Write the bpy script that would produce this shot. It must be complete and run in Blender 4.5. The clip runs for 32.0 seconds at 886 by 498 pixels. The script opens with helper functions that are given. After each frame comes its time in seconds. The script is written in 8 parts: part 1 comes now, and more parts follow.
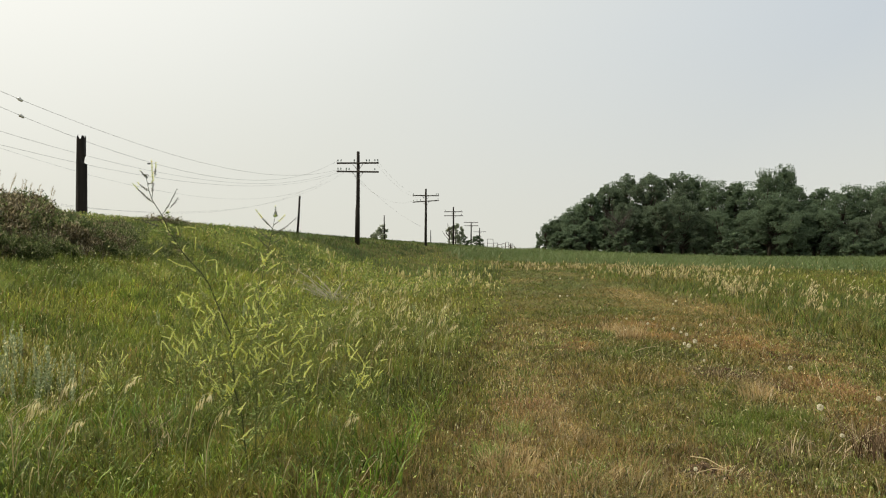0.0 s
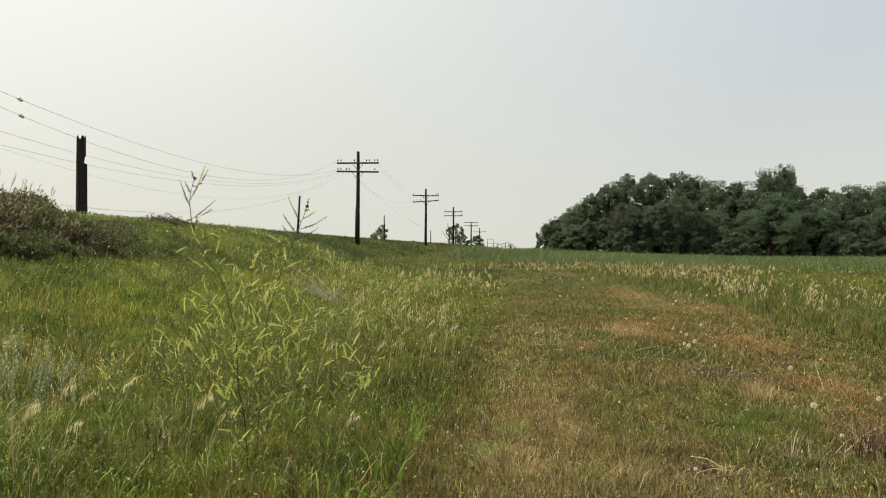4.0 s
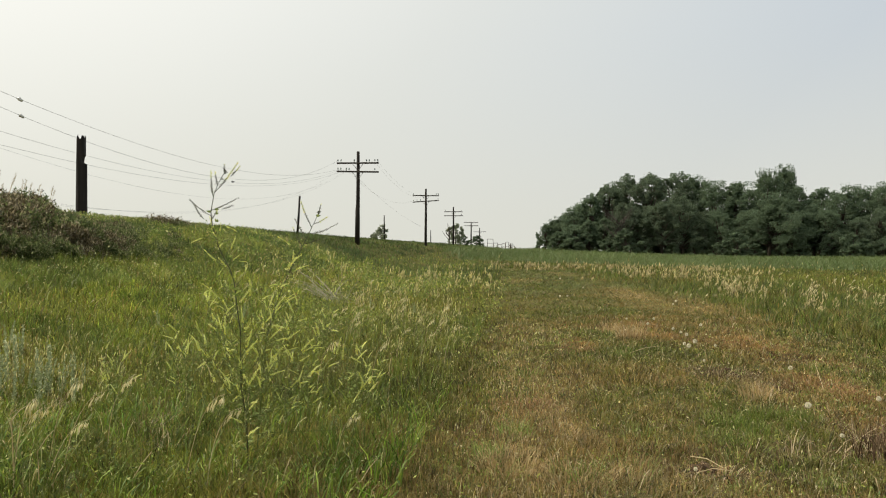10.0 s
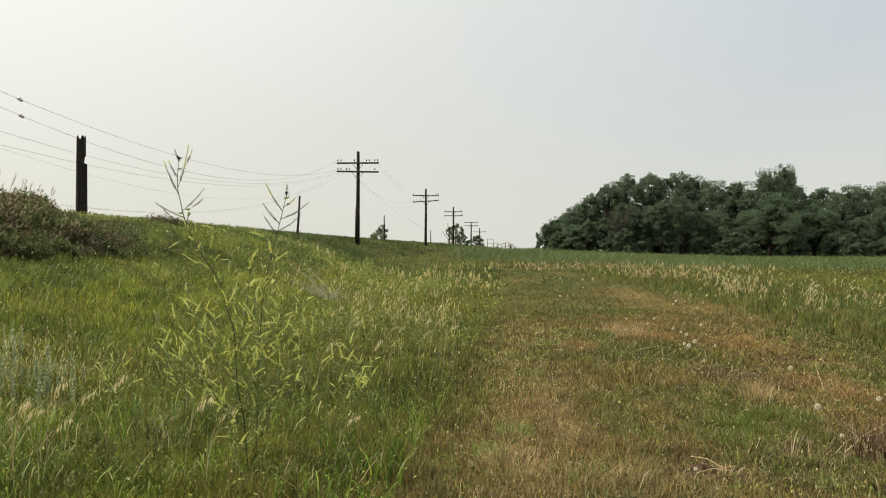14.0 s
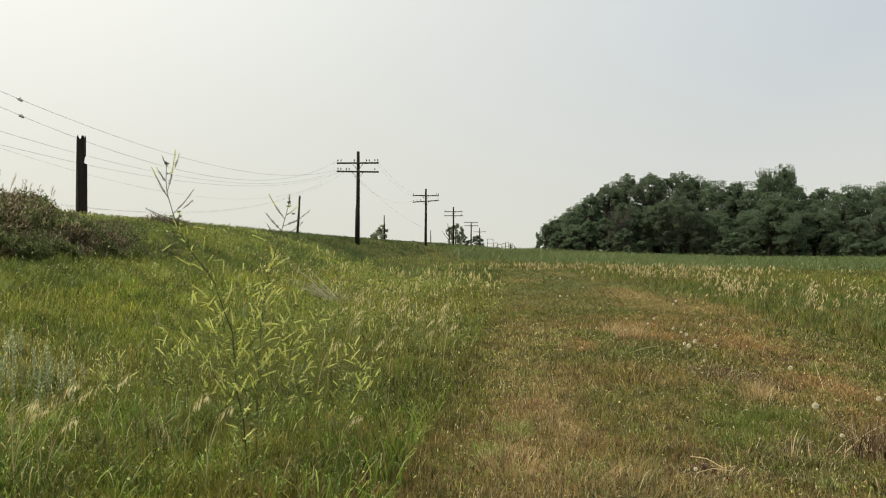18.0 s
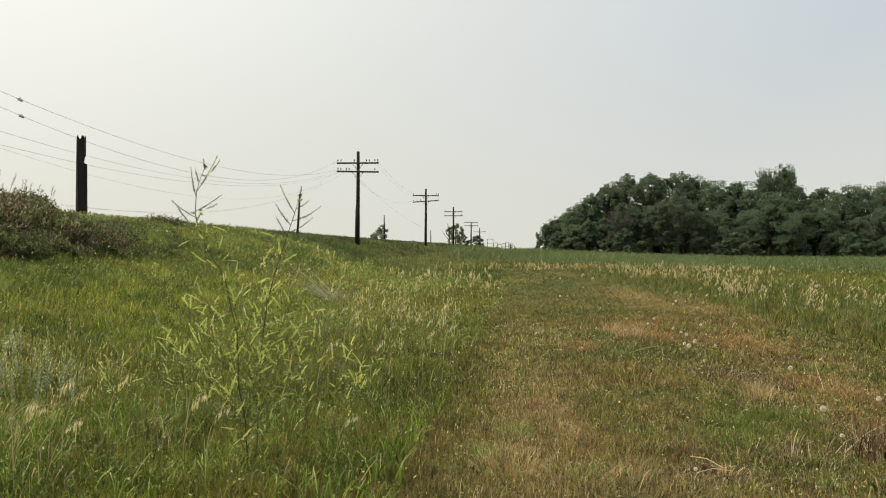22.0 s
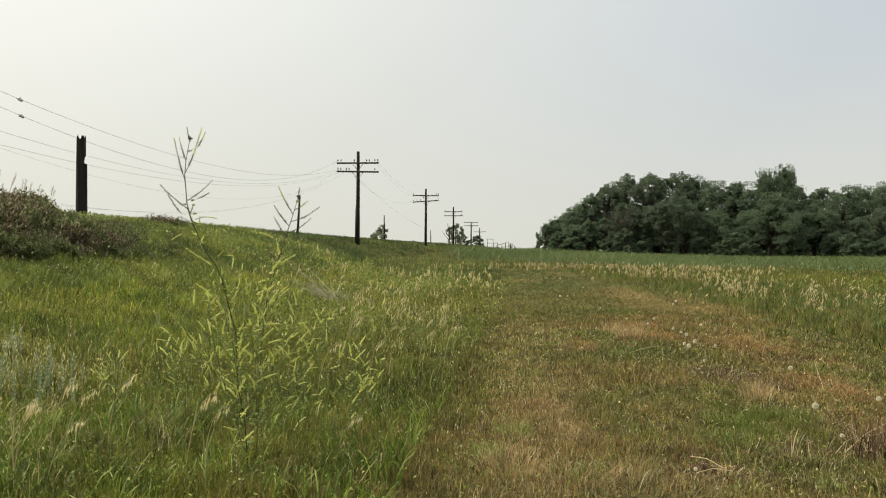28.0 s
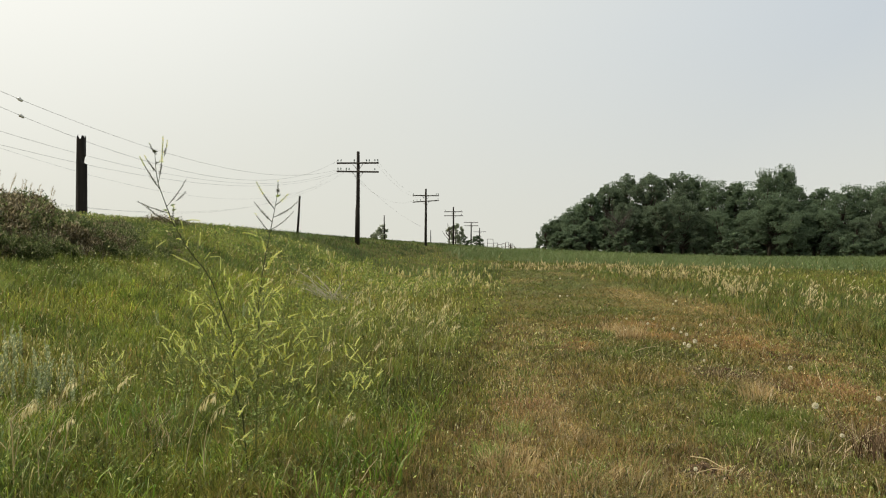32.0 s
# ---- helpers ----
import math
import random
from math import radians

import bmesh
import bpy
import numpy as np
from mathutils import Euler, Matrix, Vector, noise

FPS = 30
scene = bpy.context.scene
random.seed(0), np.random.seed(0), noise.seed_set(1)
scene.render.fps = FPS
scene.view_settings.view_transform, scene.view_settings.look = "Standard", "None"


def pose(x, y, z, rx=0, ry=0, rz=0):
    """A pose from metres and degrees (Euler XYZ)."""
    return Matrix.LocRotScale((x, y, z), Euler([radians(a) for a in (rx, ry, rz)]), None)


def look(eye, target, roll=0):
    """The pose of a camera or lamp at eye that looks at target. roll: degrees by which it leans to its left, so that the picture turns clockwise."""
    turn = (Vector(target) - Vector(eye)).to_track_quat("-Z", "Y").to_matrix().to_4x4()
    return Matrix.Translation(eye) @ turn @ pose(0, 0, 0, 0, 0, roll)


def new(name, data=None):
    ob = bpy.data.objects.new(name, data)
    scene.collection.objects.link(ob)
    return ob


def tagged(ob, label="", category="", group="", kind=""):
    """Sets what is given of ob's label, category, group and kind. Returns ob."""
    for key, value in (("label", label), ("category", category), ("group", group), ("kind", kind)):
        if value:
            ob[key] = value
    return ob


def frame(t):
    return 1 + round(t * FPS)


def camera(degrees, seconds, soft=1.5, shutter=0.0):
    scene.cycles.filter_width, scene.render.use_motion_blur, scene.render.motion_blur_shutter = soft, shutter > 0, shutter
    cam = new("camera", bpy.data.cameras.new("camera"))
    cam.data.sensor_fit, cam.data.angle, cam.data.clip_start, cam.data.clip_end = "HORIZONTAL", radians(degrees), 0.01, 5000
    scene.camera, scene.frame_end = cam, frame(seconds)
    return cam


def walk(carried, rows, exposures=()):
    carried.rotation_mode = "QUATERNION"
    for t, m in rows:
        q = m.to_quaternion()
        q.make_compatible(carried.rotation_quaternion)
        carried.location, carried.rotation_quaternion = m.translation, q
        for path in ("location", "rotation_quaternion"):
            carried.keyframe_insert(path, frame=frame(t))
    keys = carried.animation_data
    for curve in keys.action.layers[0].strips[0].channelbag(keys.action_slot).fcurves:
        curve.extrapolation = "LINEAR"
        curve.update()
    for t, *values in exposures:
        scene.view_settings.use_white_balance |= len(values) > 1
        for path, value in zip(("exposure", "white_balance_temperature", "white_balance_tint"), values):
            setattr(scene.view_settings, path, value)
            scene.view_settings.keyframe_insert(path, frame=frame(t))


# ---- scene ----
# The camera stands still on the mown track, 1.35 m over the ground.
cam = camera(61, 32.0, soft=1.1)
walk(cam, [(0.0, pose(0, 0, 1.35, 90.13, 0, 0)), (32.0, pose(0, 0, 1.35, 90.13, 0, 0))], exposures=[(0.0, 0.0), (32.0, 0.0)])

# ---- light: a sun veiled by smoke haze, high over the bank, and a pale even sky ----
SUN_AZ, SUN_EL = radians(-78), radians(48)  # azimuth from +Y towards +X
sun_way = Vector((math.sin(SUN_AZ) * math.cos(SUN_EL), math.cos(SUN_AZ) * math.cos(SUN_EL), math.sin(SUN_EL)))
sun_data = bpy.data.lights.new("sun", "SUN")
sun_data.energy, sun_data.angle, sun_data.color = 5.0, radians(1.5), (1.0, 0.92, 0.76)
sun = new("sun", sun_data)
sun.matrix_world = look((0, 0, 40), Vector((0, 0, 40)) - sun_way)

world = bpy.data.worlds.new("hazy_sky")
scene.world = world
world.use_nodes = True
wn, wl = world.node_tree.nodes, world.node_tree.links
wn.clear()
sky = wn.new("ShaderNodeTexSky")
sky.sky_type, sky.sun_disc, sky.sun_elevation, sky.sun_rotation = "NISHITA", False, SUN_EL, SUN_AZ
sky.dust_density, sky.air_density = 6.0, 1.0
sky_gain = wn.new("ShaderNodeVectorMath")
sky_gain.operation = "SCALE"
sky_gain.inputs["Scale"].default_value = 0.10
wl.new(sky.outputs[0], sky_gain.inputs[0])
coord = wn.new("ShaderNodeTexCoord")
toward = wn.new("ShaderNodeVectorMath")
toward.operation = "DOT_PRODUCT"
toward.inputs[1].default_value = sun_way
wl.new(coord.outputs["Generated"], toward.inputs[0])
haze = wn.new("ShaderNodeValToRGB")  # smoke haze scatters most light near the sun
wl.new(toward.outputs["Value"], haze.inputs[0])
el = haze.color_ramp.elements
el[0].position, el[0].color = 0.0, (0.60, 0.66, 0.715, 1)
el[1].position, el[1].color = 1.0, (1.45, 1.40, 1.25, 1)
for place, colour in ((0.14, (0.68, 0.725, 0.745, 1)), (0.34, (0.79, 0.81, 0.775, 1)), (0.52, (0.92, 0.925, 0.865, 1)), (0.70, (1.04, 1.03, 0.95, 1))):
    el.new(place).color = colour
height = wn.new("ShaderNodeSeparateXYZ")
wl.new(coord.outputs["Generated"], height.inputs[0])
veil = wn.new("ShaderNodeMapRange")  # a creamy veil low over the land
veil.interpolation_type = "SMOOTHSTEP"
veil.inputs["From Min"].default_value, veil.inputs["From Max"].default_value = -0.05, 0.36
veil.inputs["To Min"].default_value, veil.inputs["To Max"].default_value = 0.85, 0.0
wl.new(height.outputs["Z"], veil.inputs["Value"])
low_sky = wn.new("ShaderNodeMix")
low_sky.data_type = "RGBA"
low_sky.inputs[7].default_value = (0.79, 0.78, 0.675, 1)
wl.new(veil.outputs[0], low_sky.inputs[0])
wl.new(haze.outputs[0], low_sky.inputs[6])
blend = wn.new("ShaderNodeMix")
blend.data_type = "RGBA"
blend.inputs[0].default_value = 0.93
wl.new(sky_gain.outputs[0], blend.inputs[6])
wl.new(low_sky.outputs[2], blend.inputs[7])
background = wn.new("ShaderNodeBackground")
background.inputs["Strength"].default_value = 1.0
wl.new(blend.outputs[2], background.inputs["Color"])
world_out = wn.new("ShaderNodeOutputWorld")
wl.new(background.outputs[0], world_out.inputs[0])

# ---- helpers of this scene ----
rng = np.random.default_rng(7)


def lattice(x, y, size, seed):
    """Smooth value noise in 0..1 over the plan."""
    r = np.random.default_rng(seed)
    grid = r.random((64, 64))
    x, y = np.asarray(x) / size + 1000.0, np.asarray(y) / size + 1000.0
    i, j = np.floor(x).astype(int), np.floor(y).astype(int)
    a, b = x - i, y - j
    a, b = a * a * (3 - 2 * a), b * b * (3 - 2 * b)
    g = lambda p, q: grid[p % 64, q % 64]
    return (g(i, j) * (1 - a) + g(i + 1, j) * a) * (1 - b) + (g(i, j + 1) * (1 - a) + g(i + 1, j + 1) * a) * b


def step(a, b, x):
    t = np.clip((np.asarray(x, dtype=float) - a) / (b - a), 0, 1)
    return t * t * (3 - 2 * t)


POLE_X, POLE_SLOPE = -12.42, 0.1165  # the line of the poles: X = POLE_X + POLE_SLOPE * Y


def ground_z(x, y):
    """The lie of the land: flat track and field, the bank along the poles, a slow rise far off."""
    x, y = np.asarray(x, dtype=float), np.asarray(y, dtype=float)
    u = -(x - POLE_SLOPE * y)
    crest = 12.9 + 3.6 * step(22, 50, y)
    top = 1.35 + 0.071 * crest
    bank = top * step(crest - 9.0, crest, u) ** 0.65
    rise = 1.25 * step(55, 135, y) * step(46, 14, x) * (1 - step(crest - 9.0, crest, u))
    bumps = 0.05 * (lattice(x, y, 1.7, 3) - 0.5) + 0.12 * (lattice(x, y, 6.0, 4) - 0.5) * step(6, 14, y)
    return bank + rise + bumps


def gz(x, y):
    return float(ground_z(x, y))


class Geo:
    """Collects vertices and faces of one part."""

    def __init__(self):
        self.v, self.f = [], []

    def tube(self, pts, radii, sides=6, cap=True):
        pts = [Vector(p) for p in pts]
        n0 = len(self.v)
        for i, p in enumerate(pts):
            d = (pts[min(i + 1, len(pts) - 1)] - pts[max(i - 1, 0)]).normalized()
            a = d.orthogonal().normalized() if abs(d.z) > 0.9 else d.cross(Vector((0, 0, 1))).normalized()
            if abs(d.z) > 0.9:
                a = (Vector((1, 0, 0)) - d * d.x).normalized()
            b = d.cross(a)
            r = radii[i] if hasattr(radii, "__len__") else radii
            for k in range(sides):
                w = 2 * math.pi * k / sides
                self.v.append(tuple(p + a * (r * math.cos(w)) + b * (r * math.sin(w))))
        for i in range(len(pts) - 1):
            for k in range(sides):
                q, s = n0 + i * sides, (k + 1) % sides
                self.f.append((q + k, q + s, q + sides + s, q + sides + k))
        if cap:
            self.f.append(tuple(n0 + k for k in reversed(range(sides))))
            self.f.append(tuple(n0 + (len(pts) - 1) * sides + k for k in range(sides)))
        return self

    def box(self, m, sx, sy, sz, bevel=0.0):
        """A block with chamfered long edges along x."""
        c = min(sy, sz) * bevel
        ring = [(-sy / 2 + c, -sz / 2), (sy / 2 - c, -sz / 2), (sy / 2, -sz / 2 + c), (sy / 2, sz / 2 - c), (sy / 2 - c, sz / 2), (-sy / 2 + c, sz / 2), (-sy / 2, sz / 2 - c), (-sy / 2, -sz / 2 + c)] if c else [(-sy / 2, -sz / 2), (sy / 2, -sz / 2), (sy / 2, sz / 2), (-sy / 2, sz / 2)]
        n0, n = len(self.v), len(ring)
        for x in (-sx / 2, sx / 2):
            self.v += [tuple(m @ Vector((x, y, z))) for y, z in ring]
        for k in range(n):
            s = (k + 1) % n
            self.f.append((n0 + k, n0 + s, n0 + n + s, n0 + n + k))
        self.f.append(tuple(n0 + k for k in reversed(range(n))))
        self.f.append(tuple(n0 + n + k for k in range(n)))
        return self

    def lathe(self, m, profile, sides=10):
        """A turned body round z: profile of (radius, z)."""
        n0 = len(self.v)
        for r, z in profile:
            for k in range(sides):
                w = 2 * math.pi * k / sides
                self.v.append(tuple(m @ Vector((r * math.cos(w), r * math.sin(w), z))))
        for i in range(len(profile) - 1):
            for k in range(sides):
                q, s = n0 + i * sides, (k + 1) % sides
                self.f.append((q + k, q + s, q + sides + s, q + sides + k))
        self.f.append(tuple(n0 + k for k in reversed(range(sides))))
        self.f.append(tuple(n0 + (len(profile) - 1) * sides + k for k in range(sides)))
        return self

    def leaf(self, p, way, side, length, width):
        """A folded leaf of two triangles a side."""
        p, way, side = Vector(p), Vector(way).normalized(), Vector(side)
        side = (side - way * side.dot(way)).normalized()
        up = way.cross(side)
        n0 = len(self.v)
        mid = p + way * (length * 0.45) - up * (width * 0.12)
        self.v += [tuple(p), tuple(mid + side * (width / 2)), tuple(p + way * length), tuple(mid - side * (width / 2))]
        self.f += [(n0, n0 + 1, n0 + 2), (n0, n0 + 2, n0 + 3)]
        return self

    def bud(self, p, way, length, width):
        """A slim eight-sided drop."""
        p, way = Vector(p), Vector(way).normalized()
        a = way.orthogonal().normalized()
        b = way.cross(a)
        n0 = len(self.v)
        mid = p + way * (length * 0.5)
        self.v += [tuple(p), *(tuple(mid + (a * math.cos(w) + b * math.sin(w)) * (width / 2)) for w in (0, 1.571, 3.142, 4.712)), tuple(p + way * length)]
        for k in range(4):
            s = (k + 1) % 4
            self.f += [(n0, n0 + 1 + s, n0 + 1 + k), (n0 + 1 + k, n0 + 1 + s, n0 + 5)]
        return self

    def mesh(self, name, material, smooth=False):
        me = bpy.data.meshes.new(name)
        me.from_pydata(self.v, [], self.f)
        me.materials.append(material)
        if smooth:
            me.polygons.foreach_set("use_smooth", [True] * len(me.polygons))
        me.update()
        return me


def part(name, geo, material, parent, label="", smooth=False, m=None):
    """One mesh object under a thing or under a part."""
    me = geo if isinstance(geo, bpy.types.Mesh) else geo.mesh(name, material, smooth)
    ob = new(name, me)
    ob.parent = parent
    if m is not None:
        ob.matrix_basis = m
    return tagged(ob, label)


def thing(name, m, label, category, group="", kind=""):
    ob = new(name)
    ob.empty_display_size = 0.1
    ob.matrix_basis = m
    return tagged(ob, label, category, group, kind)


# ---- materials ----
def material(name):
    m = bpy.data.materials.new(name)
    m.use_nodes = True
    n, l = m.node_tree.nodes, m.node_tree.links
    return m, n, l, n["Principled BSDF"]


def ramp(n, stops):
    r = n.new("ShaderNodeValToRGB")
    r.color_ramp.elements[0].position, r.color_ramp.elements[0].color = stops[0][0], (*stops[0][1], 1)
    r.color_ramp.elements[1].position, r.color_ramp.elements[1].color = stops[-1][0], (*stops[-1][1], 1)
    for p, c in stops[1:-1]:
        r.color_ramp.elements.new(p).color = (*c, 1)
    return r


def noise_tex(n, l, scale, detail=6, coords="Object", stretch=(1, 1, 1)):
    tc, mp, tx = n.new("ShaderNodeTexCoord"), n.new("ShaderNodeMapping"), n.new("ShaderNodeTexNoise")
    mp.inputs["Scale"].default_value = stretch
    tx.inputs["Scale"].default_value, tx.inputs["Detail"].default_value = scale, detail
    l.new(tc.outputs[coords], mp.inputs[0])
    l.new(mp.outputs[0], tx.inputs["Vector"])
    return tx


def plant_material(name, stops=None, through_light=0.35, rough=0.55, tint=False, gloss=0.35):
    """Leaf tissue: colour from the blade's own tint or from chance, some light passes through."""
    m, n, l, p = material(name)
    if tint:
        c = n.new("ShaderNodeAttribute")
        c.attribute_name = "tint"
        colour = c.outputs["Color"]
    else:
        g = n.new("ShaderNodeNewGeometry")
        c = ramp(n, stops)
        l.new(g.outputs["Random Per Island"], c.inputs[0])
        colour = c.outputs[0]
    l.new(colour, p.inputs["Base Color"])
    p.inputs["Roughness"].default_value = rough
    p.inputs["Specular IOR Level"].default_value = gloss
    tr, mx = n.new("ShaderNodeBsdfTranslucent"), n.new("ShaderNodeMixShader")
    mx.inputs[0].default_value = through_light
    l.new(colour, tr.inputs[0])
    l.new(p.outputs[0], mx.inputs[1])
    l.new(tr.outputs[0], mx.inputs[2])
    l.new(mx.outputs[0], n["Material Output"].inputs[0])
    return m


def weathered(name, dark, light, scale, stretch, rough=0.85, bump=0.3):
    m, n, l, p = material(name)
    tx = noise_tex(n, l, scale, 8, "Object", stretch)
    big = noise_tex(n, l, scale * 0.13, 3, "Object")
    r = ramp(n, [(0.3, dark), (0.7, light)])
    mixv = n.new("ShaderNodeMath")
    mixv.operation = "MULTIPLY_ADD"
    mixv.inputs[1].default_value = 0.6
    l.new(tx.outputs[0], mixv.inputs[0])
    half = n.new("ShaderNodeMath")
    half.operation = "MULTIPLY"
    half.inputs[1].default_value = 0.4
    l.new(big.outputs[0], half.inputs[0])
    l.new(half.outputs[0], mixv.inputs[2])
    l.new(mixv.outputs[0], r.inputs[0])
    l.new(r.outputs[0], p.inputs["Base Color"])
    p.inputs["Roughness"].default_value = rough
    p.inputs["Specular IOR Level"].default_value = 0.5 if rough < 0.7 else 0.15
    b = n.new("ShaderNodeBump")
    b.inputs["Strength"].default_value, b.inputs["Distance"].default_value = bump, 0.02
    l.new(tx.outputs[0], b.inputs["Height"])
    l.new(b.outputs[0], p.inputs["Normal"])
    return m


def soil_material():
    m, n, l, p = material("soil_and_thatch")
    fine, coarse = noise_tex(n, l, 38.0, 8, "Object"), noise_tex(n, l, 0.35, 4, "Object")
    r1 = ramp(n, [(0.30, (0.025, 0.019, 0.010)), (0.5, (0.085, 0.062, 0.028)), (0.72, (0.20, 0.145, 0.065))])
    r2 = ramp(n, [(0.35, (0.075, 0.085, 0.020)), (0.65, (0.14, 0.118, 0.037))])
    l.new(fine.outputs[0], r1.inputs[0])
    l.new(coarse.outputs[0], r2.inputs[0])
    mx = n.new("ShaderNodeMix")
    mx.data_type = "RGBA"
    mx.inputs[0].default_value = 0.55
    l.new(r1.outputs[0], mx.inputs[6])
    l.new(r2.outputs[0], mx.inputs[7])
    l.new(mx.outputs[2], p.inputs["Base Color"])
    p.inputs["Roughness"].default_value, p.inputs["Specular IOR Level"].default_value = 1.0, 0.05
    b = n.new("ShaderNodeBump")
    b.inputs["Strength"].default_value, b.inputs["Distance"].default_value = 0.8, 0.03
    l.new(fine.outputs[0], b.inputs["Height"])
    l.new(b.outputs[0], p.inputs["Normal"])
    return m


M_SOIL = soil_material()
M_GRASS = plant_material("grass_blades", through_light=0.36, tint=True, rough=0.55)
M_POLE = weathered("creosoted_wood", (0.009, 0.008, 0.0075), (0.036, 0.030, 0.026), 9.0, (1, 1, 0.08), 0.8, 0.6)
M_ARM = weathered("grey_weathered_wood", (0.03, 0.026, 0.022), (0.10, 0.088, 0.074), 14.0, (0.1, 1, 1), 0.85, 0.4)
M_WIRE = weathered("dull_wire", (0.10, 0.10, 0.10), (0.22, 0.22, 0.21), 30.0, (1, 1, 1), 0.5, 0.0)
M_STEEL = weathered("rusty_pipe", (0.06, 0.045, 0.035), (0.16, 0.13, 0.11), 6.0, (1, 1, 1), 0.6, 0.1)
M_GLASS, _n, _l, _p = material("insulator_glass")
_p.inputs["Base Color"].default_value = (0.30, 0.36, 0.35, 1)
_p.inputs["Roughness"].default_value, _p.inputs["Transmission Weight"].default_value = 0.12, 0.6
M_OPAL = weathered("weathered_opal_glass", (0.34, 0.35, 0.33), (0.60, 0.60, 0.56), 25.0, (1, 1, 1), 0.25, 0.05)
M_BARK = weathered("tree_bark", (0.03, 0.026, 0.02), (0.12, 0.10, 0.08), 8.0, (1, 1, 0.2), 0.9, 0.5)
# both leaf colours of the wood are lifted and blued in place of haze
M_LEAVES = plant_material("tree_leaves", [(0.0, (0.116, 0.162, 0.108)), (0.5, (0.130, 0.178, 0.110)), (1.0, (0.147, 0.192, 0.106))], 0.55, 0.95, gloss=0.04)
M_PALE_LEAVES = plant_material("pale_tree_leaves", [(0.0, (0.114, 0.154, 0.106)), (0.5, (0.130, 0.170, 0.110)), (1.0, (0.148, 0.186, 0.108))], 0.55, 0.95, gloss=0.04)
# small far trees: distance haze worked into a paler, greyer leaf colour
M_HAZED_LEAVES = plant_material("hazed_leaves", [(0.0, (0.18, 0.21, 0.15)), (0.5, (0.25, 0.285, 0.19)), (1.0, (0.33, 0.365, 0.24))], 0.42, 0.9, gloss=0.12)
M_SHRUB = plant_material("shrub_leaves", [(0.0, (0.042, 0.035, 0.019)), (0.4, (0.100, 0.083, 0.044)), (0.74, (0.185, 0.155, 0.080)), (0.91, (0.42, 0.355, 0.22)), (1.0, (0.70, 0.62, 0.45))], 0.3, gloss=0.15)
M_STEM = plant_material("green_brown_stem", [(0.0, (0.07, 0.09, 0.022)), (1.0, (0.13, 0.15, 0.04))], 0.0, 0.9)
M_TWIG = plant_material("dark_dry_stem", [(0.0, (0.034, 0.040, 0.014)), (1.0, (0.062, 0.066, 0.026))], 0.0, 0.9)
M_FLOWER = plant_material("clover_flowers", [(0.0, (0.64, 0.70, 0.22)), (0.45, (0.84, 0.86, 0.34)), (0.8, (0.93, 0.92, 0.54)), (1.0, (0.95, 0.85, 0.10))], 0.5)
M_POD = plant_material("clover_pods", [(0.0, (0.22, 0.23, 0.10)), (0.5, (0.36, 0.39, 0.16)), (1.0, (0.56, 0.60, 0.28))], 0.35)
M_DARK_POD = plant_material("ripe_pods", [(0.0, (0.055, 0.050, 0.030)), (0.6, (0.10, 0.095, 0.05)), (1.0, (0.18, 0.18, 0.08))], 0.1)
M_SHRUB_GREEN = plant_material("weed_leaves", [(0.0, (0.044, 0.064, 0.024)), (0.45, (0.100, 0.132, 0.046)), (0.85, (0.19, 0.222, 0.080)), (0.97, (0.38, 0.37, 0.19)), (1.0, (0.60, 0.56, 0.38))], 0.4, gloss=0.12)
M_LEAFLET = plant_material("clover_leaflets", [(0.0, (0.10, 0.15, 0.028)), (0.5, (0.19, 0.255, 0.055)), (1.0, (0.36, 0.42, 0.13))], 0.45)
M_DEAD = plant_material("dead_stalks", [(0.0, (0.035, 0.022, 0.013)), (0.6, (0.13, 0.085, 0.050)), (1.0, (0.30, 0.22, 0.14))], 0.1, 0.9, gloss=0.05)
M_SAGE = plant_material("silvery_leaves", [(0.0, (0.20, 0.25, 0.13)), (0.6, (0.36, 0.41, 0.23)), (1.0, (0.66, 0.68, 0.46))], 0.25, 0.85, gloss=0.1)
M_STRAW = plant_material("dry_straw", [(0.0, (0.34, 0.25, 0.13)), (0.5, (0.52, 0.42, 0.24)), (1.0, (0.72, 0.62, 0.43))], 0.35)
M_GREYTWIG = plant_material("grey_dead_twigs", [(0.0, (0.26, 0.235, 0.17)), (0.6, (0.40, 0.365, 0.28)), (1.0, (0.58, 0.535, 0.43))], 0.0, 0.9)
M_PLUME = plant_material("cream_plumes", [(0.0, (0.66, 0.58, 0.34)), (0.5, (0.80, 0.74, 0.48)), (1.0, (0.90, 0.86, 0.64))], 0.5)
M_TUFT_GREEN = plant_material("green_tuft_blades", [(0.0, (0.07, 0.105, 0.018)), (0.6, (0.13, 0.175, 0.030)), (1.0, (0.23, 0.265, 0.055))], 0.4)
M_TUFT = plant_material("orange_dry_grass", [(0.0, (0.29, 0.195, 0.085)), (0.5, (0.43, 0.31, 0.145)), (1.0, (0.58, 0.45, 0.24))], 0.35)
M_RUST = plant_material("red_brown_thatch", [(0.0, (0.20, 0.10, 0.045)), (0.6, (0.34, 0.19, 0.085)), (1.0, (0.45, 0.28, 0.14))], 0.3)
M_FLUFF = plant_material("seed_fluff", [(0.0, (0.64, 0.60, 0.46)), (1.0, (0.84, 0.80, 0.68))], 0.4)

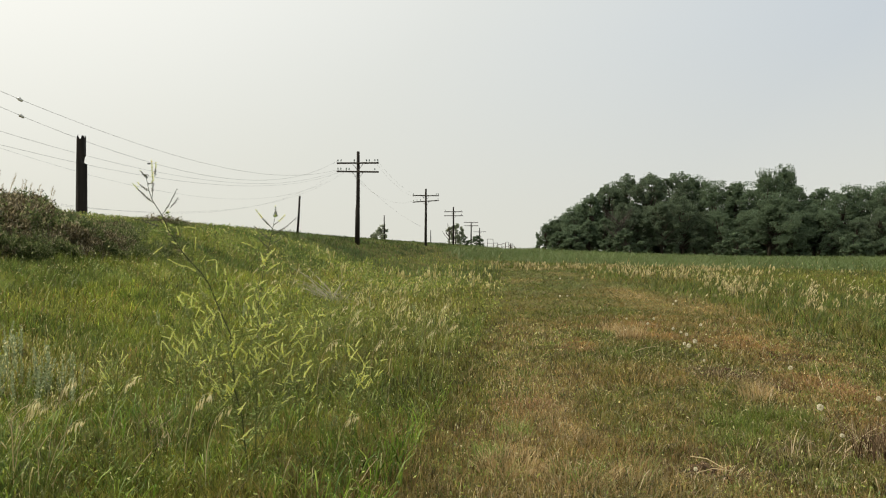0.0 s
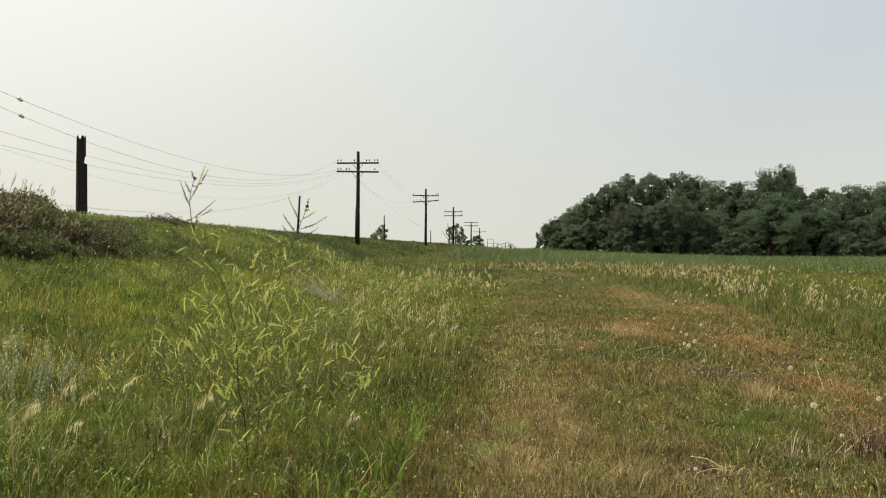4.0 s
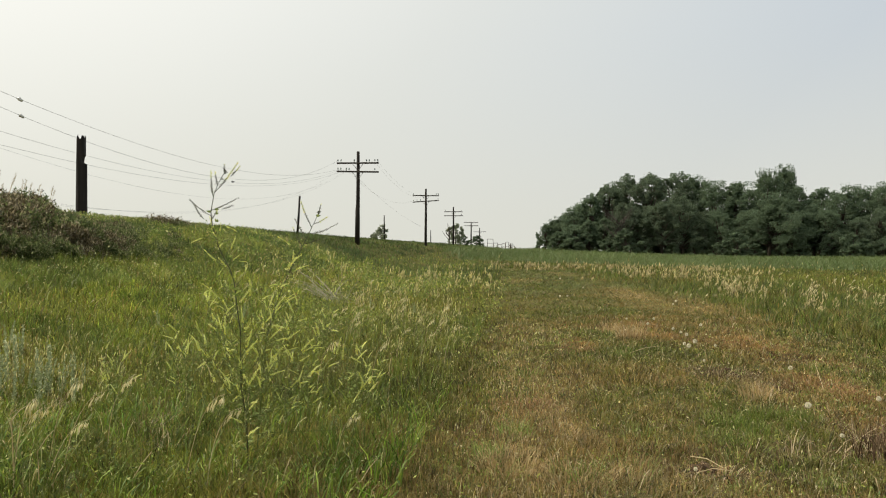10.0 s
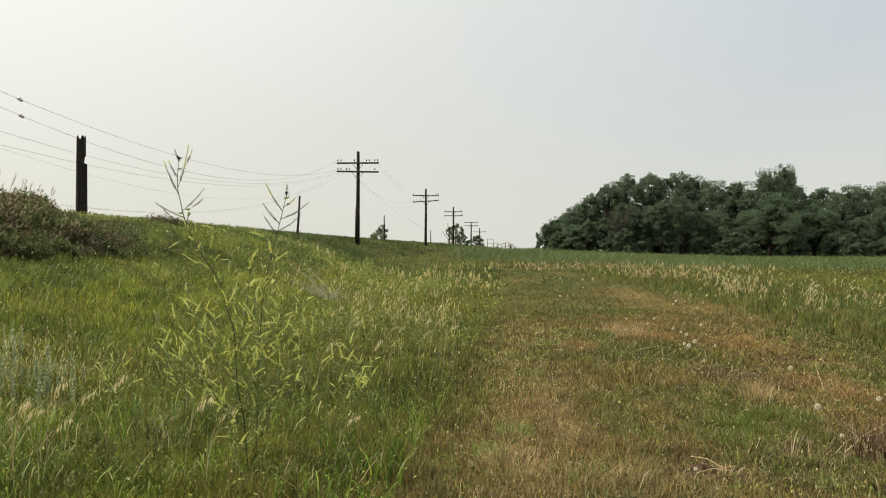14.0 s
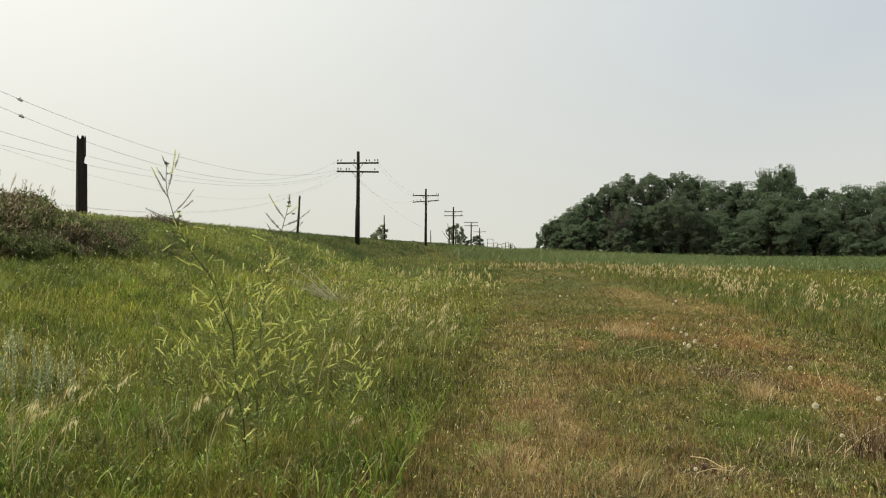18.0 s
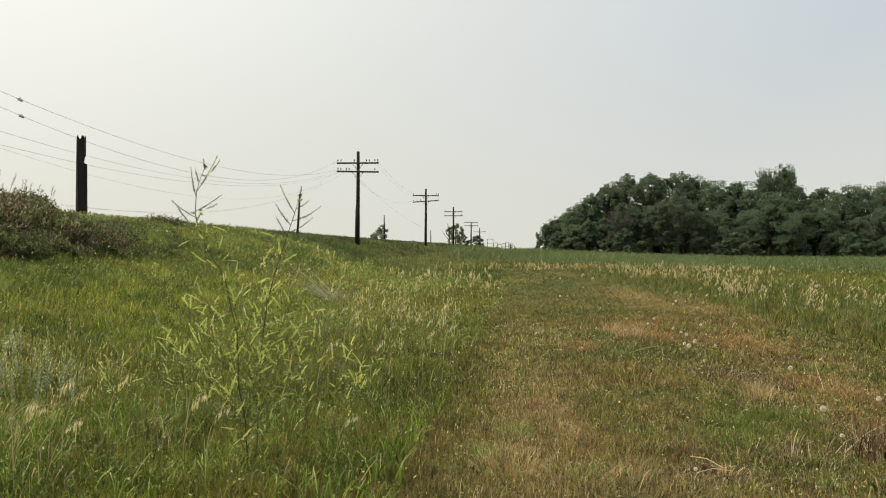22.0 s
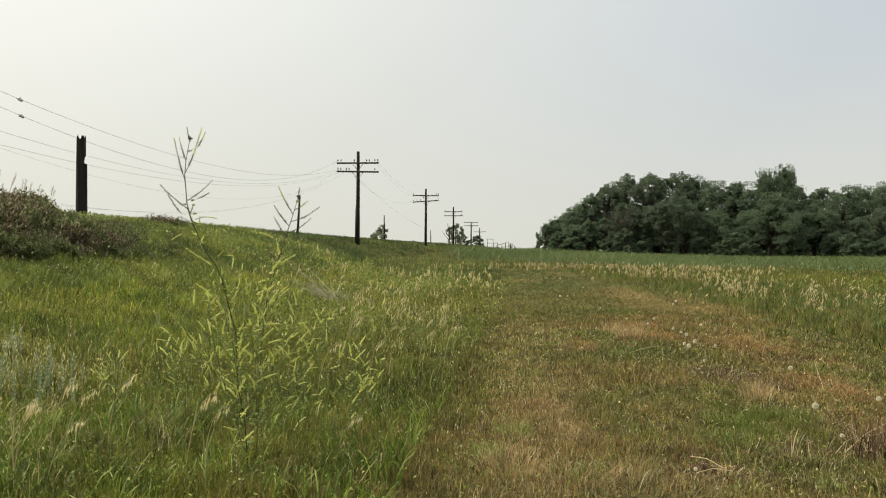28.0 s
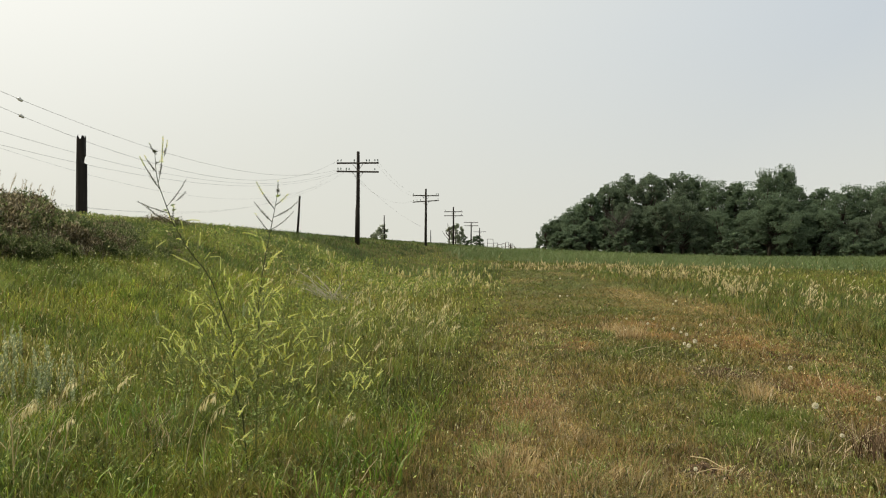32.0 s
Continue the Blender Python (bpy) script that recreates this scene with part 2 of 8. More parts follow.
# ---- ground: one sheet to the horizon ----
xs = np.concatenate([-np.geomspace(2500, 62, 26), np.arange(-60, 60.01, 0.75), np.geomspace(62, 2500, 26)])
ys = np.concatenate([-np.geomspace(2500, 22, 22), np.arange(-20, 30, 0.5), np.arange(30, 180, 1.5), np.geomspace(182, 2500, 26)])
gx, gy = np.meshgrid(xs, ys)
gv = np.stack([gx.ravel(), gy.ravel(), ground_z(gx.ravel(), gy.ravel())], 1)
nx = len(xs)
gf = [(j * nx + i, j * nx + i + 1, (j + 1) * nx + i + 1, (j + 1) * nx + i) for j in range(len(ys) - 1) for i in range(nx - 1)]
gme = bpy.data.meshes.new("ground")
gme.from_pydata([tuple(v) for v in gv], [], gf)
gme.materials.append(M_SOIL)
gme.polygons.foreach_set("use_smooth", [True] * len(gf))
tagged(new("ground", gme), "brown soil with thatch under the prairie grass", "ground", "", "structure")


# ---- grass: blades, each with its own bend and tint, thinning with distance ----
def blade_sheet(name, x, y, height, width, bend, colour, mat, label, category="grass", z=None, kind="stuff", parent=None, simple=False, arch=False):
    """One mesh of bent blades: two panels and a tip each."""
    n = len(x)
    z = ground_z(x, y) if z is None else z
    az, turn = rng.random(n) * 2 * math.pi, rng.random(n) * math.pi
    lean = bend * height * (0.25 + 0.9 * rng.random(n))
    dx, dy = np.cos(az) * lean + 0.03 * height, np.sin(az) * lean
    sx, sy = np.cos(turn) * width / 2, np.sin(turn) * width / 2
    shape = ((-1, 0, -0.04), (1, 0, -0.04), (0, 1.0, 1.0)) if simple else ((-1, 0, -0.04), (1, 0, -0.04), (-0.85, 0.32, 0.58), (0.85, 0.32, 0.58), (0, 1.0, 1.0))
    if arch:
        shape = ((-1, 0, -0.04), (1, 0, -0.04), (-0.95, 0.10, 0.42), (0.95, 0.10, 0.42), (-0.85, 0.32, 0.76), (0.85, 0.32, 0.76), (-0.6, 0.66, 0.96), (0.6, 0.66, 0.96), (0, 1.02, 0.93))
    m = len(shape)
    v = np.empty((n, m, 3), np.float32)
    for k, (s, f, h) in enumerate(shape):
        v[:, k, 0], v[:, k, 1], v[:, k, 2] = x + s * sx + f * dx, y + s * sy + f * dy, z + h * height * (1 - 0.25 * bend * (f == 1.0))
    i = np.arange(n, dtype=np.int32)[:, None] * m
    if simple:
        loops, starts = (i + np.array([[0, 1, 2]])).ravel(), np.arange(n, dtype=np.int32) * 3
    elif arch:
        loops = np.concatenate([i + np.array([q]) for q in ([0, 1, 3, 2], [2, 3, 5, 4], [4, 5, 7, 6], [6, 7, 8])], 1).ravel()
        starts = (np.arange(n, dtype=np.int32)[:, None] * 15 + np.array([[0, 4, 8, 12]])).ravel()
    else:
        loops = np.concatenate([i + np.array([[0, 1, 3, 2]]), i + np.array([[2, 3, 4]])], 1).ravel()
        starts = (np.arange(n, dtype=np.int32)[:, None] * 7 + np.array([[0, 4]])).ravel()
    me = bpy.data.meshes.new(name)
    me.vertices.add(n * m)
    me.vertices.foreach_set("co", v.ravel())
    me.loops.add(len(loops))
    me.loops.foreach_set("vertex_index", loops.astype(np.int32))
    me.polygons.add(len(starts))
    me.polygons.foreach_set("loop_start", starts.astype(np.int32))
    me.update(calc_edges=True)
    c = np.ones((n, m, 4), np.float32)
    c[:, :, :3] = colour[:, None, :]
    me.attributes.new("tint", "FLOAT_COLOR", "POINT").data.foreach_set("color", c.ravel())
    me.materials.append(mat)
    ob = new(name, me)
    ob.parent = parent
    return tagged(ob, label, category, "", kind) if label else ob


def head_sheet(name, x, y, z, length, width, colour, mat, label, droop=0.5, category="grass"):
    """Seed heads: slim six-cornered drops at the tops of the stalks."""
    n = len(x)
    az = rng.random(n) * 2 * math.pi
    dx, dy = np.cos(az) * droop * length + 0.15 * length, np.sin(az) * droop * length
    v = np.empty((n, 5, 3), np.float32)
    for k, (a, b, f) in enumerate(((0, 0, 0), (1, 0, 0.45), (-0.5, 0.87, 0.45), (-0.5, -0.87, 0.45), (0, 0, 1))):
        v[:, k, 0], v[:, k, 1], v[:, k, 2] = x + a * width / 2 + f * dx, y + b * width / 2 + f * dy, z + f * length
    i = np.arange(n, dtype=np.int32)[:, None] * 5
    tri = np.array([[0, 2, 1, 0, 3, 2, 0, 1, 3, 1, 2, 4, 2, 3, 4, 3, 1, 4]])
    me = bpy.data.meshes.new(name)
    me.vertices.add(n * 5)
    me.vertices.foreach_set("co", v.ravel())
    me.loops.add(n * 18)
    me.loops.foreach_set("vertex_index", (i + tri).ravel().astype(np.int32))
    me.polygons.add(n * 6)
    me.polygons.foreach_set("loop_start", np.arange(n * 6, dtype=np.int32) * 3)
    me.update(calc_edges=True)
    c = np.ones((n, 5, 4), np.float32)
    c[:, :, :3] = colour[:, None, :]
    me.attributes.new("tint", "FLOAT_COLOR", "POINT").data.foreach_set("color", c.ravel())
    me.materials.append(mat)
    ob = new(name, me)
    return tagged(ob, label, category, "", "stuff") if label else ob


def spread(n, near, far, q=0.4, half=0.72):
    y = (near ** q + (far ** q - near ** q) * rng.random(n)) ** (1 / q)
    return (rng.random(n) * 2 - 1) * half * y + (rng.random(n) - 0.5) * 1.2, y


def track_left(y):
    return -0.60 + 0.112 * np.minimum(y, 30) + 0.075 * np.maximum(y - 30, 0)


def track_right(y):
    return 5.9 + 0.075 * y


def crop_edge(x):
    return 46 + (27 - x) * 1.45


GREEN, LIME, DEEP, TAN, RUST = (np.array(c) for c in ((0.156, 0.192, 0.028), (0.265, 0.290, 0.040), (0.062, 0.098, 0.020), (0.50, 0.36, 0.14), (0.38, 0.20, 0.072)))


def mix(a, b, f):
    return a + (b - a) * np.asarray(f)[:, None]


def jitter(c, amount=0.42):
    return np.clip(c * (1 + amount * rng.standard_normal((len(c), 1))) * (1 + 0.06 * rng.standard_normal(c.shape)), 0.006, 0.9)


RED_SPOTS = ((1.9, 10.7, 0.31, 0.61), (4.41, 10.96, 0.53, 0.7), (3.59, 13.41, 0.44, 1.28), (3.81, 7.61, 0.23, 0.72), (3.34, 11.52, 0.31, 0.47))
TAN_SPOTS = ((3.2, 35.0, 1.3, 3.0), (5.64, 23.04, 0.78, 3.54), (6.23, 17.79, 0.8, 2.47), (0.52, 4.91, 0.15, 1.34), (3.02, 7.3, 0.22, 0.59), (1.25, 4.43, 0.27, 0.33), (0.92, 5.69, 0.15, 1.08), (0.73, 8.32, 0.25, 1.16))
BROWN_SPOTS = ((2.02, 4.62, 0.26, 0.28), (2.25, 5.05, 0.16, 0.14), (1.58, 4.58, 0.22, 0.20), (3, 8.13, 0.37, 0.52), (3.27, 7.3, 0.14, 0.36), (3.1, 5.43, 0.16, 0.57), (1.66, 4.66, 0.16, 0.22), (4.24, 9.17, 0.41, 0.37))
GREEN_SPOTS = ((3.15, 17.79, 0.74, 2.47), (2.49, 5.97, 0.36, 0.69), (3.2, 9.77, 0.81, 0.64), (2.31, 9.17, 0.41, 0.56), (2.33, 4.66, 0.42, 0.48), (7.14, 14.26, 1.29, 2.83), (1.35, 6.07, 0.27, 0.82))


def spots_at(px, py, spots):
    """How far each place lies inside a set of soft round patches."""
    return np.clip(sum(np.exp(-((px - a) / ra) ** 2 - ((py - b) / rb_) ** 2) for a, b, ra, rb_ in spots), 0, 1)


def paint_grass(px, py, suffix, simple, fine):
    """Sorts blades into meadow, track, bank and field edge and gives them height, width and tint."""
    cell = 0.13 + 0.004 * np.abs(py)
    # tussocks of uneven shape: cells of a turned and warped grid
    wx = 0.82 * px + 0.57 * py + 0.35 * lattice(px, py, 0.33, 14)
    wy = -0.57 * px + 0.82 * py + 0.35 * lattice(px, py, 0.33, 15)
    ci, cj = np.floor(wx / cell).astype(int), np.floor(wy / cell).astype(int)
    tussock = np.random.default_rng(77).random(4096)[(ci * 73 + cj * 179) % 4096]
    wob = 0.9 * (lattice(px, py, 2.2, 11) - 0.5) + 0.35 * (lattice(px, py, 0.5, 12) - 0.5) + (0.22 + 0.02 * np.abs(py)) * rng.standard_normal(len(px))
    u = -(px - POLE_SLOPE * py)
    crest_u = 12.9 + 3.6 * step(22, 50, py)
    crop = (py > crop_edge(px) + 3 * (lattice(px, py, 3.0, 13) - 0.5)) & (u < crest_u - 6.5)
    track = (px + wob > track_left(py)) & (px + wob < track_right(py)) & ~crop & (py < 62 + 16 * (lattice(px, py, 3.0, 16) - 0.5))
    bank = (u > crest_u - 6.5) & ~crop & ~track
    right = (px + wob > track_left(py)) & ~crop & ~track
    meadow = ~(crop | track | bank | right)
    n1, n2, n3, n4 = lattice(px, py, 1.1, 21), lattice(px, py, 3.4, 22), lattice(px, py, 0.45, 23), lattice(px, py, 9.0, 24)
    n5 = 0.5 * lattice(px, py, 0.7, 25) + 0.5 * lattice(px, py, 2.0, 26)
    chance = rng.random(len(px))
    wide = np.maximum(0.0042, fine * np.hypot(0.9 * px, py)) * np.where(rng.random(len(px)) < 0.25, 1.5, 0.95)
    shade = (0.72 + 0.56 * np.random.default_rng(78).random(4096)[(ci * 131 + cj * 57) % 4096])[:, None]
    tall = 0.62 + 0.75 * tussock ** 1.5

    s = meadow  # left of the track
    k = s.sum()
    edge = step(-0.1, 0.9, track_left(py[s]) - px[s])
    h = (0.07 + 0.11 * edge) * (0.4 + 0.9 * rng.random(k)) * (0.75 + 0.5 * n2[s]) * tall[s]
    c = mix(GREEN[None, :], LIME, step(0.35, 0.8, n1[s]) * 0.5)
    c = mix(c, LIME * 1.05, step(0.5, 0.85, n4[s]) * 0.2 * (1 - 0.7 * step(12, 30, py[s])))
    c = mix(c, np.array((0.090, 0.122, 0.036)), 0.85 * step(20, 40, py[s]))
    c = mix(c, DEEP * 1.2, step(0.45, 0.85, n3[s]) * 0.6)
    c = mix(c, np.array((0.215, 0.165, 0.055)), 0.42 * step(4.5, 2.0, track_left(py[s]) - px[s]) * step(6, 9, py[s]) * (1 - step(22, 30, py[s])) * (rng.random(k) < 0.35 + 0.6 * n5[s]))
    c = mix(c, np.array((0.20, 0.15, 0.052)), 0.30 * step(0.6, 0.85, lattice(px[s], py[s], 1.6, 27)) * (rng.random(k) < 0.6))
    c = mix(c, DEEP * 1.3, step(0.55, 0.85, 1 - n2[s]) * 0.15)
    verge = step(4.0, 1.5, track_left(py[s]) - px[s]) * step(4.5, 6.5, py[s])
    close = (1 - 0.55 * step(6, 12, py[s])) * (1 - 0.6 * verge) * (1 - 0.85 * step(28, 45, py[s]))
    c = mix(c, TAN * 0.8, (chance[s] < (0.09 + 0.24 * step(0.45, 0.9, n2[s])) * close) * (0.3 + 0.6 * rng.random(k)))
    c = mix(c, RUST * 0.8, (rng.random(k) < 0.10 * close) * 0.6)
    c = mix(c, np.array((0.12, 0.12, 0.033)), 0.4 * step(1.0, 0.0, track_left(py[s]) - px[s]))
    c = mix(c, LIME * 1.35, (rng.random(k) < 0.10) * 0.8)
    c = mix(c, np.array((0.30, 0.205, 0.082)), 0.7 * step(1.5, 0.2, track_left(py[s]) - px[s]) * (1 - step(5.0, 6.5, py[s])) * (rng.random(k) < 0.75))
    c = mix(c, np.array((0.31, 0.25, 0.085)), 0.6 * spots_at(px[s], py[s], ((-2.15, 5.7, 0.30, 0.6), (-3.9, 7.2, 0.5, 0.8), (-1.25, 5.2, 0.2, 0.4))) * (rng.random(k) < 0.8))
    # area brightness set in the tint: darker close by and along the track
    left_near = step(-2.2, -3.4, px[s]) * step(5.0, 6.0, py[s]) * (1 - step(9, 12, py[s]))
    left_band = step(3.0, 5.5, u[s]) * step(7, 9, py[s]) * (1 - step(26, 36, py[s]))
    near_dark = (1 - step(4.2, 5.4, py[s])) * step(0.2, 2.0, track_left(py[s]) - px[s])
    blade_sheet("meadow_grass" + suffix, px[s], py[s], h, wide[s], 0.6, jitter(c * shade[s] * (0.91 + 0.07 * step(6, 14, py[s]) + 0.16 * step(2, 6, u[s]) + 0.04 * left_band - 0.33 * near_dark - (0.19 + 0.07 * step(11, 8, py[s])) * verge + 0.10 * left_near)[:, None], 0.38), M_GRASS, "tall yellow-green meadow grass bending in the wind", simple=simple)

    s = track  # mown: short, dry, with green patches
    k = s.sum()
    away = px[s] - track_left(py[s])
    rut = 1.3 * np.exp(-((px[s] + 0.35 - 0.14 * py[s]) / (0.42 + 0.03 * py[s])) ** 2) * step(24, 12, py[s]) + 0.9 * np.exp(-((away - 3.6) / 0.6) ** 2) - 0.6 * np.exp(-((px[s] - 2.9) / 0.8) ** 2 - ((py[s] - 5.2) / 1.4) ** 2)
    dry = np.clip(0.28 + 0.45 * (n2[s] - 0.35) + 0.40 * rut + 0.55 * (n1[s] - 0.5) + 0.6 * (n3[s] - 0.5), 0, 1)
    c = mix(GREEN[None, :] * 0.85, DEEP * 1.3, step(0.4, 0.8, n3[s]) * 0.6)
    c = mix(c, TAN * 0.8, (chance[s] < 0.16 + 0.48 * dry) * (0.5 + 0.5 * rng.random(k)))
    c = mix(c, RUST, np.clip(step(0.22, 0.75, n5[s]) * (0.20 + 1.0 * dry), 0, 1) * (0.35 + 0.5 * rng.random(k)))
    rust_rut = np.exp(-((px[s] + 0.35 - 0.14 * py[s]) / (0.42 + 0.03 * py[s])) ** 2) * step(15, 9, py[s])
    c = mix(c, np.array((0.32, 0.19, 0.074)), 0.6 * rust_rut * (rng.random(k) < 0.35 + 0.5 * n1[s]))
    red, tan_, brown, lush = (spots_at(px[s], py[s], q) for q in (RED_SPOTS, TAN_SPOTS, BROWN_SPOTS, GREEN_SPOTS))
    lush = np.clip(lush + 0.85 * step(2.3, 0.3, away) * step(6.0, 8.5, py[s]), 0, 1)
    c = mix(c, GREEN * 0.8, lush * 0.62 * (rng.random(k) < 0.8))
    c = mix(c, TAN * 0.95, tan_ * 0.75 * (rng.random(k) < 0.85))
    c = mix(c, np.array((0.50, 0.26, 0.10)), red * 0.65 * (rng.random(k) < 0.8))
    c = mix(c, np.array((0.075, 0.055, 0.030)), brown * 0.9 * (rng.random(k) < 0.7))
    c = mix(c, np.array((0.66, 0.56, 0.33)), (rng.random(k) < 0.025) * 0.85)
    c = mix(c, np.array((0.150, 0.182, 0.048)), 0.85 * step(15, 28, py[s]) * (1 - 0.85 * tan_) * (1 - 0.6 * step(0.55, 0.8, n1[s])))
    h = (0.025 + 0.075 * rng.random(k)) * (0.6 + 0.9 * n1[s]) * (1.35 - 0.75 * dry) * tall[s] * (1 - 0.6 * brown)
    blade_sheet("track_grass" + suffix, px[s], py[s], h, wide[s] * (0.85 + 0.7 * step(12, 22, py[s])), 1.2, jitter(c * shade[s] * (0.70 - 0.05 * step(6.0, 4.4, py[s]))[:, None], (0.40 - 0.18 * step(9, 18, py[s]))[:, None]), M_GRASS, "short dry mown grass with green patches on the track", simple=simple)

    s = bank & (u < crest_u + 4)
    k = s.sum()
    h = (0.10 + 0.13 * rng.random(k)) * (0.7 + 0.6 * n2[s]) * tall[s] * (1 - (0.55 + 0.38 * step(30, 22, py[s])) * step(crest_u[s] - 1.8, crest_u[s] - 0.2, u[s]))
    c = mix(np.array((0.150, 0.182, 0.038))[None, :], DEEP, np.clip(step(0.35, 0.7, n2[s]) * 0.8 + step(0.45, 0.8, n3[s]) * 0.5, 0, 1))
    c = mix(c, LIME * 0.9, step(0.45, 0.85, n1[s]) * 0.4)
    c = mix(c, TAN * 0.7, (chance[s] < 0.03 + 0.08 * step(0.5, 0.8, n1[s])) * 0.6)
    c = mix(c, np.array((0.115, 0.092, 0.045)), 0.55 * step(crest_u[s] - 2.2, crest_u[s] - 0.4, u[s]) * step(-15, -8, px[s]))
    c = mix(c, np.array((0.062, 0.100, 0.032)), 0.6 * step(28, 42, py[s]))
    # tint raised, as the slope turned from the sun comes out too dark
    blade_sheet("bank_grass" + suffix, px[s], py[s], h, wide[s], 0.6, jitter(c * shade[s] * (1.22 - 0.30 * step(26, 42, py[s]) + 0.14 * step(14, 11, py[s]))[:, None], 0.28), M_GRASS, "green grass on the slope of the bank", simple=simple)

    s = right  # the strip between track and crop
    k = s.sum()
    h = (0.13 + 0.15 * rng.random(k)) * (0.7 + 0.6 * n2[s]) * tall[s]
    c = mix(np.array((0.140, 0.178, 0.032))[None, :], DEEP * 1.3, step(0.4, 0.8, n3[s]) * 0.45)
    c = mix(c, TAN * 0.85, 0.7 * step(50, 66, py[s]) * step(0.35, 0.6, n4[s]))
    c = mix(c, TAN * 0.9, (chance[s] < 0.06 + 0.14 * step(0.45, 0.8, n2[s])) * 0.7)
    c = mix(c, LIME * 0.9, step(0.5, 0.9, n4[s]) * 0.5)
    c = mix(c, RUST, step(0.6, 0.85, n1[s]) * 0.22)
    blade_sheet("field_edge_grass" + suffix, px[s], py[s], h, wide[s], 0.6, jitter(c * shade[s] * 0.78), M_GRASS, "tall half-dry grass beside the mown track", simple=simple)


def leaf_sheet(name, x, y, z, size, colour, label):
    """Small loose herb leaves among the grass: four-cornered, each turned its own way."""
    n = len(x)
    a = rng.standard_normal((n, 3))
    a /= np.linalg.norm(a, axis=1)[:, None]
    a[:, 2] = np.abs(a[:, 2])
    b = np.cross(a, rng.standard_normal((n, 3)))
    b /= np.linalg.norm(b, axis=1)[:, None]
    p = np.stack([x, y, z], 1)
    v = np.empty((n, 4, 3), np.float32)
    v[:, 0], v[:, 2] = p, p + a * size[:, None]
    v[:, 1], v[:, 3] = p + a * (0.45 * size)[:, None] + b * (0.19 * size)[:, None], p + a * (0.45 * size)[:, None] - b * (0.19 * size)[:, None]
    me = bpy.data.meshes.new(name)
    me.vertices.add(n * 4)
    me.vertices.foreach_set("co", v.ravel())
    me.loops.add(n * 4)
    me.loops.foreach_set("vertex_index", np.arange(n * 4, dtype=np.int32))
    me.polygons.add(n)
    me.polygons.foreach_set("loop_start", np.arange(n, dtype=np.int32) * 4)
    me.update(calc_edges=True)
    c = np.ones((n, 4, 4), np.float32)
    c[:, :, :3] = colour[:, None, :]
    me.attributes.new("tint", "FLOAT_COLOR", "POINT").data.foreach_set("color", c.ravel())
    me.materials.append(M_GRASS)
    return tagged(new(name, me), label, "herbs", "", "stuff")


near_x, near_y = spread(420000, 2.2, 20, 0.45)
fade = (rng.random(len(near_y)) > step(9, 20, near_y)) & (rng.random(len(near_y)) < 0.15 + 0.85 * step(2.2, 3.4, near_y))
near_x, near_y = near_x[fade], near_y[fade]
paint_grass(near_x, near_y, "", False, 0.0008)
# the same grass goes on beside and behind the camera
ring_a, ring_r = rng.random(330000) * 2 * math.pi, 45 * rng.random(330000) ** 1.7
ring_x, ring_y = np.cos(ring_a) * ring_r, np.sin(ring_a) * ring_r
around = (ring_y < 2.3 + 1.4 * rng.random(len(ring_y))) | (np.abs(ring_x) > 0.70 * ring_y + 0.4)
paint_grass(ring_x[around], ring_y[around], "", True, 0.0022)
far_x, far_y = spread(600000, 8.5, 190, 0.25)
paint_grass(far_x, far_y, "", True, 0.0010)

# herbs among the meadow and bank grass, clover and knotweed on the track
lx, ly = spread(420000, 3.0, 42, 0.3)
patch = 0.6 * lattice(lx, ly, 0.8, 51) + 0.4 * lattice(lx, ly, 3.0, 52)
left_side = lx < track_left(ly)
s = rng.random(len(lx)) < np.where(left_side, (0.32 + 0.68 * step(0.35, 0.65, patch)) * (1 - step(22, 42, ly)) * (0.14 + 0.86 * step(5, 10, ly)) * (1 - 0.75 * step(3.5, 1.5, track_left(ly) - lx) * step(4.5, 6.5, ly)), 0.34 * (0.3 + 0.7 * step(0.4, 0.7, patch)) * (1 - step(9, 16, ly)))
lx, ly, patch, left_side = lx[s], ly[s], patch[s], left_side[s]
lz = ground_z(lx, ly) + np.where(left_side, np.where(-(lx - POLE_SLOPE * ly) > 5, 0.12, 0.26), 0.06) * rng.random(len(lx)) ** 1.3 * (0.6 + 0.6 * patch)
lc = mix(np.array((0.17, 0.23, 0.05))[None, :], np.array((0.35, 0.37, 0.085)), rng.random(len(lx)))
lc = mix(lc, np.array((0.07, 0.12, 0.03)), (rng.random(len(lx)) < np.where(left_side, 0.3, 0.12)) * 0.9)
# some leaves paled in place of seed heads, petals and leaf glints
lc = mix(lc, np.array((0.66, 0.58, 0.28)), (rng.random(len(lx)) < 0.08 * step(5, 7, ly)) * 0.8)
# pale leaves on the track: leaf highlights put in as colour
lc = mix(lc, np.array((0.62, 0.56, 0.32)), ((rng.random(len(lx)) < 0.14) & ~left_side) * 0.85)
lc = mix(lc, np.array((0.62, 0.60, 0.12)), (rng.random(len(lx)) < 0.015 * step(5, 7, ly)) * 0.8)
leaf_sheet("meadow_herbs", lx, ly, lz, np.maximum(0.022, 0.0030 * ly) * (0.6 + 0.8 * rng.random(len(lx))), jitter(lc, 0.25), "small-leaved green herbs among the grass")

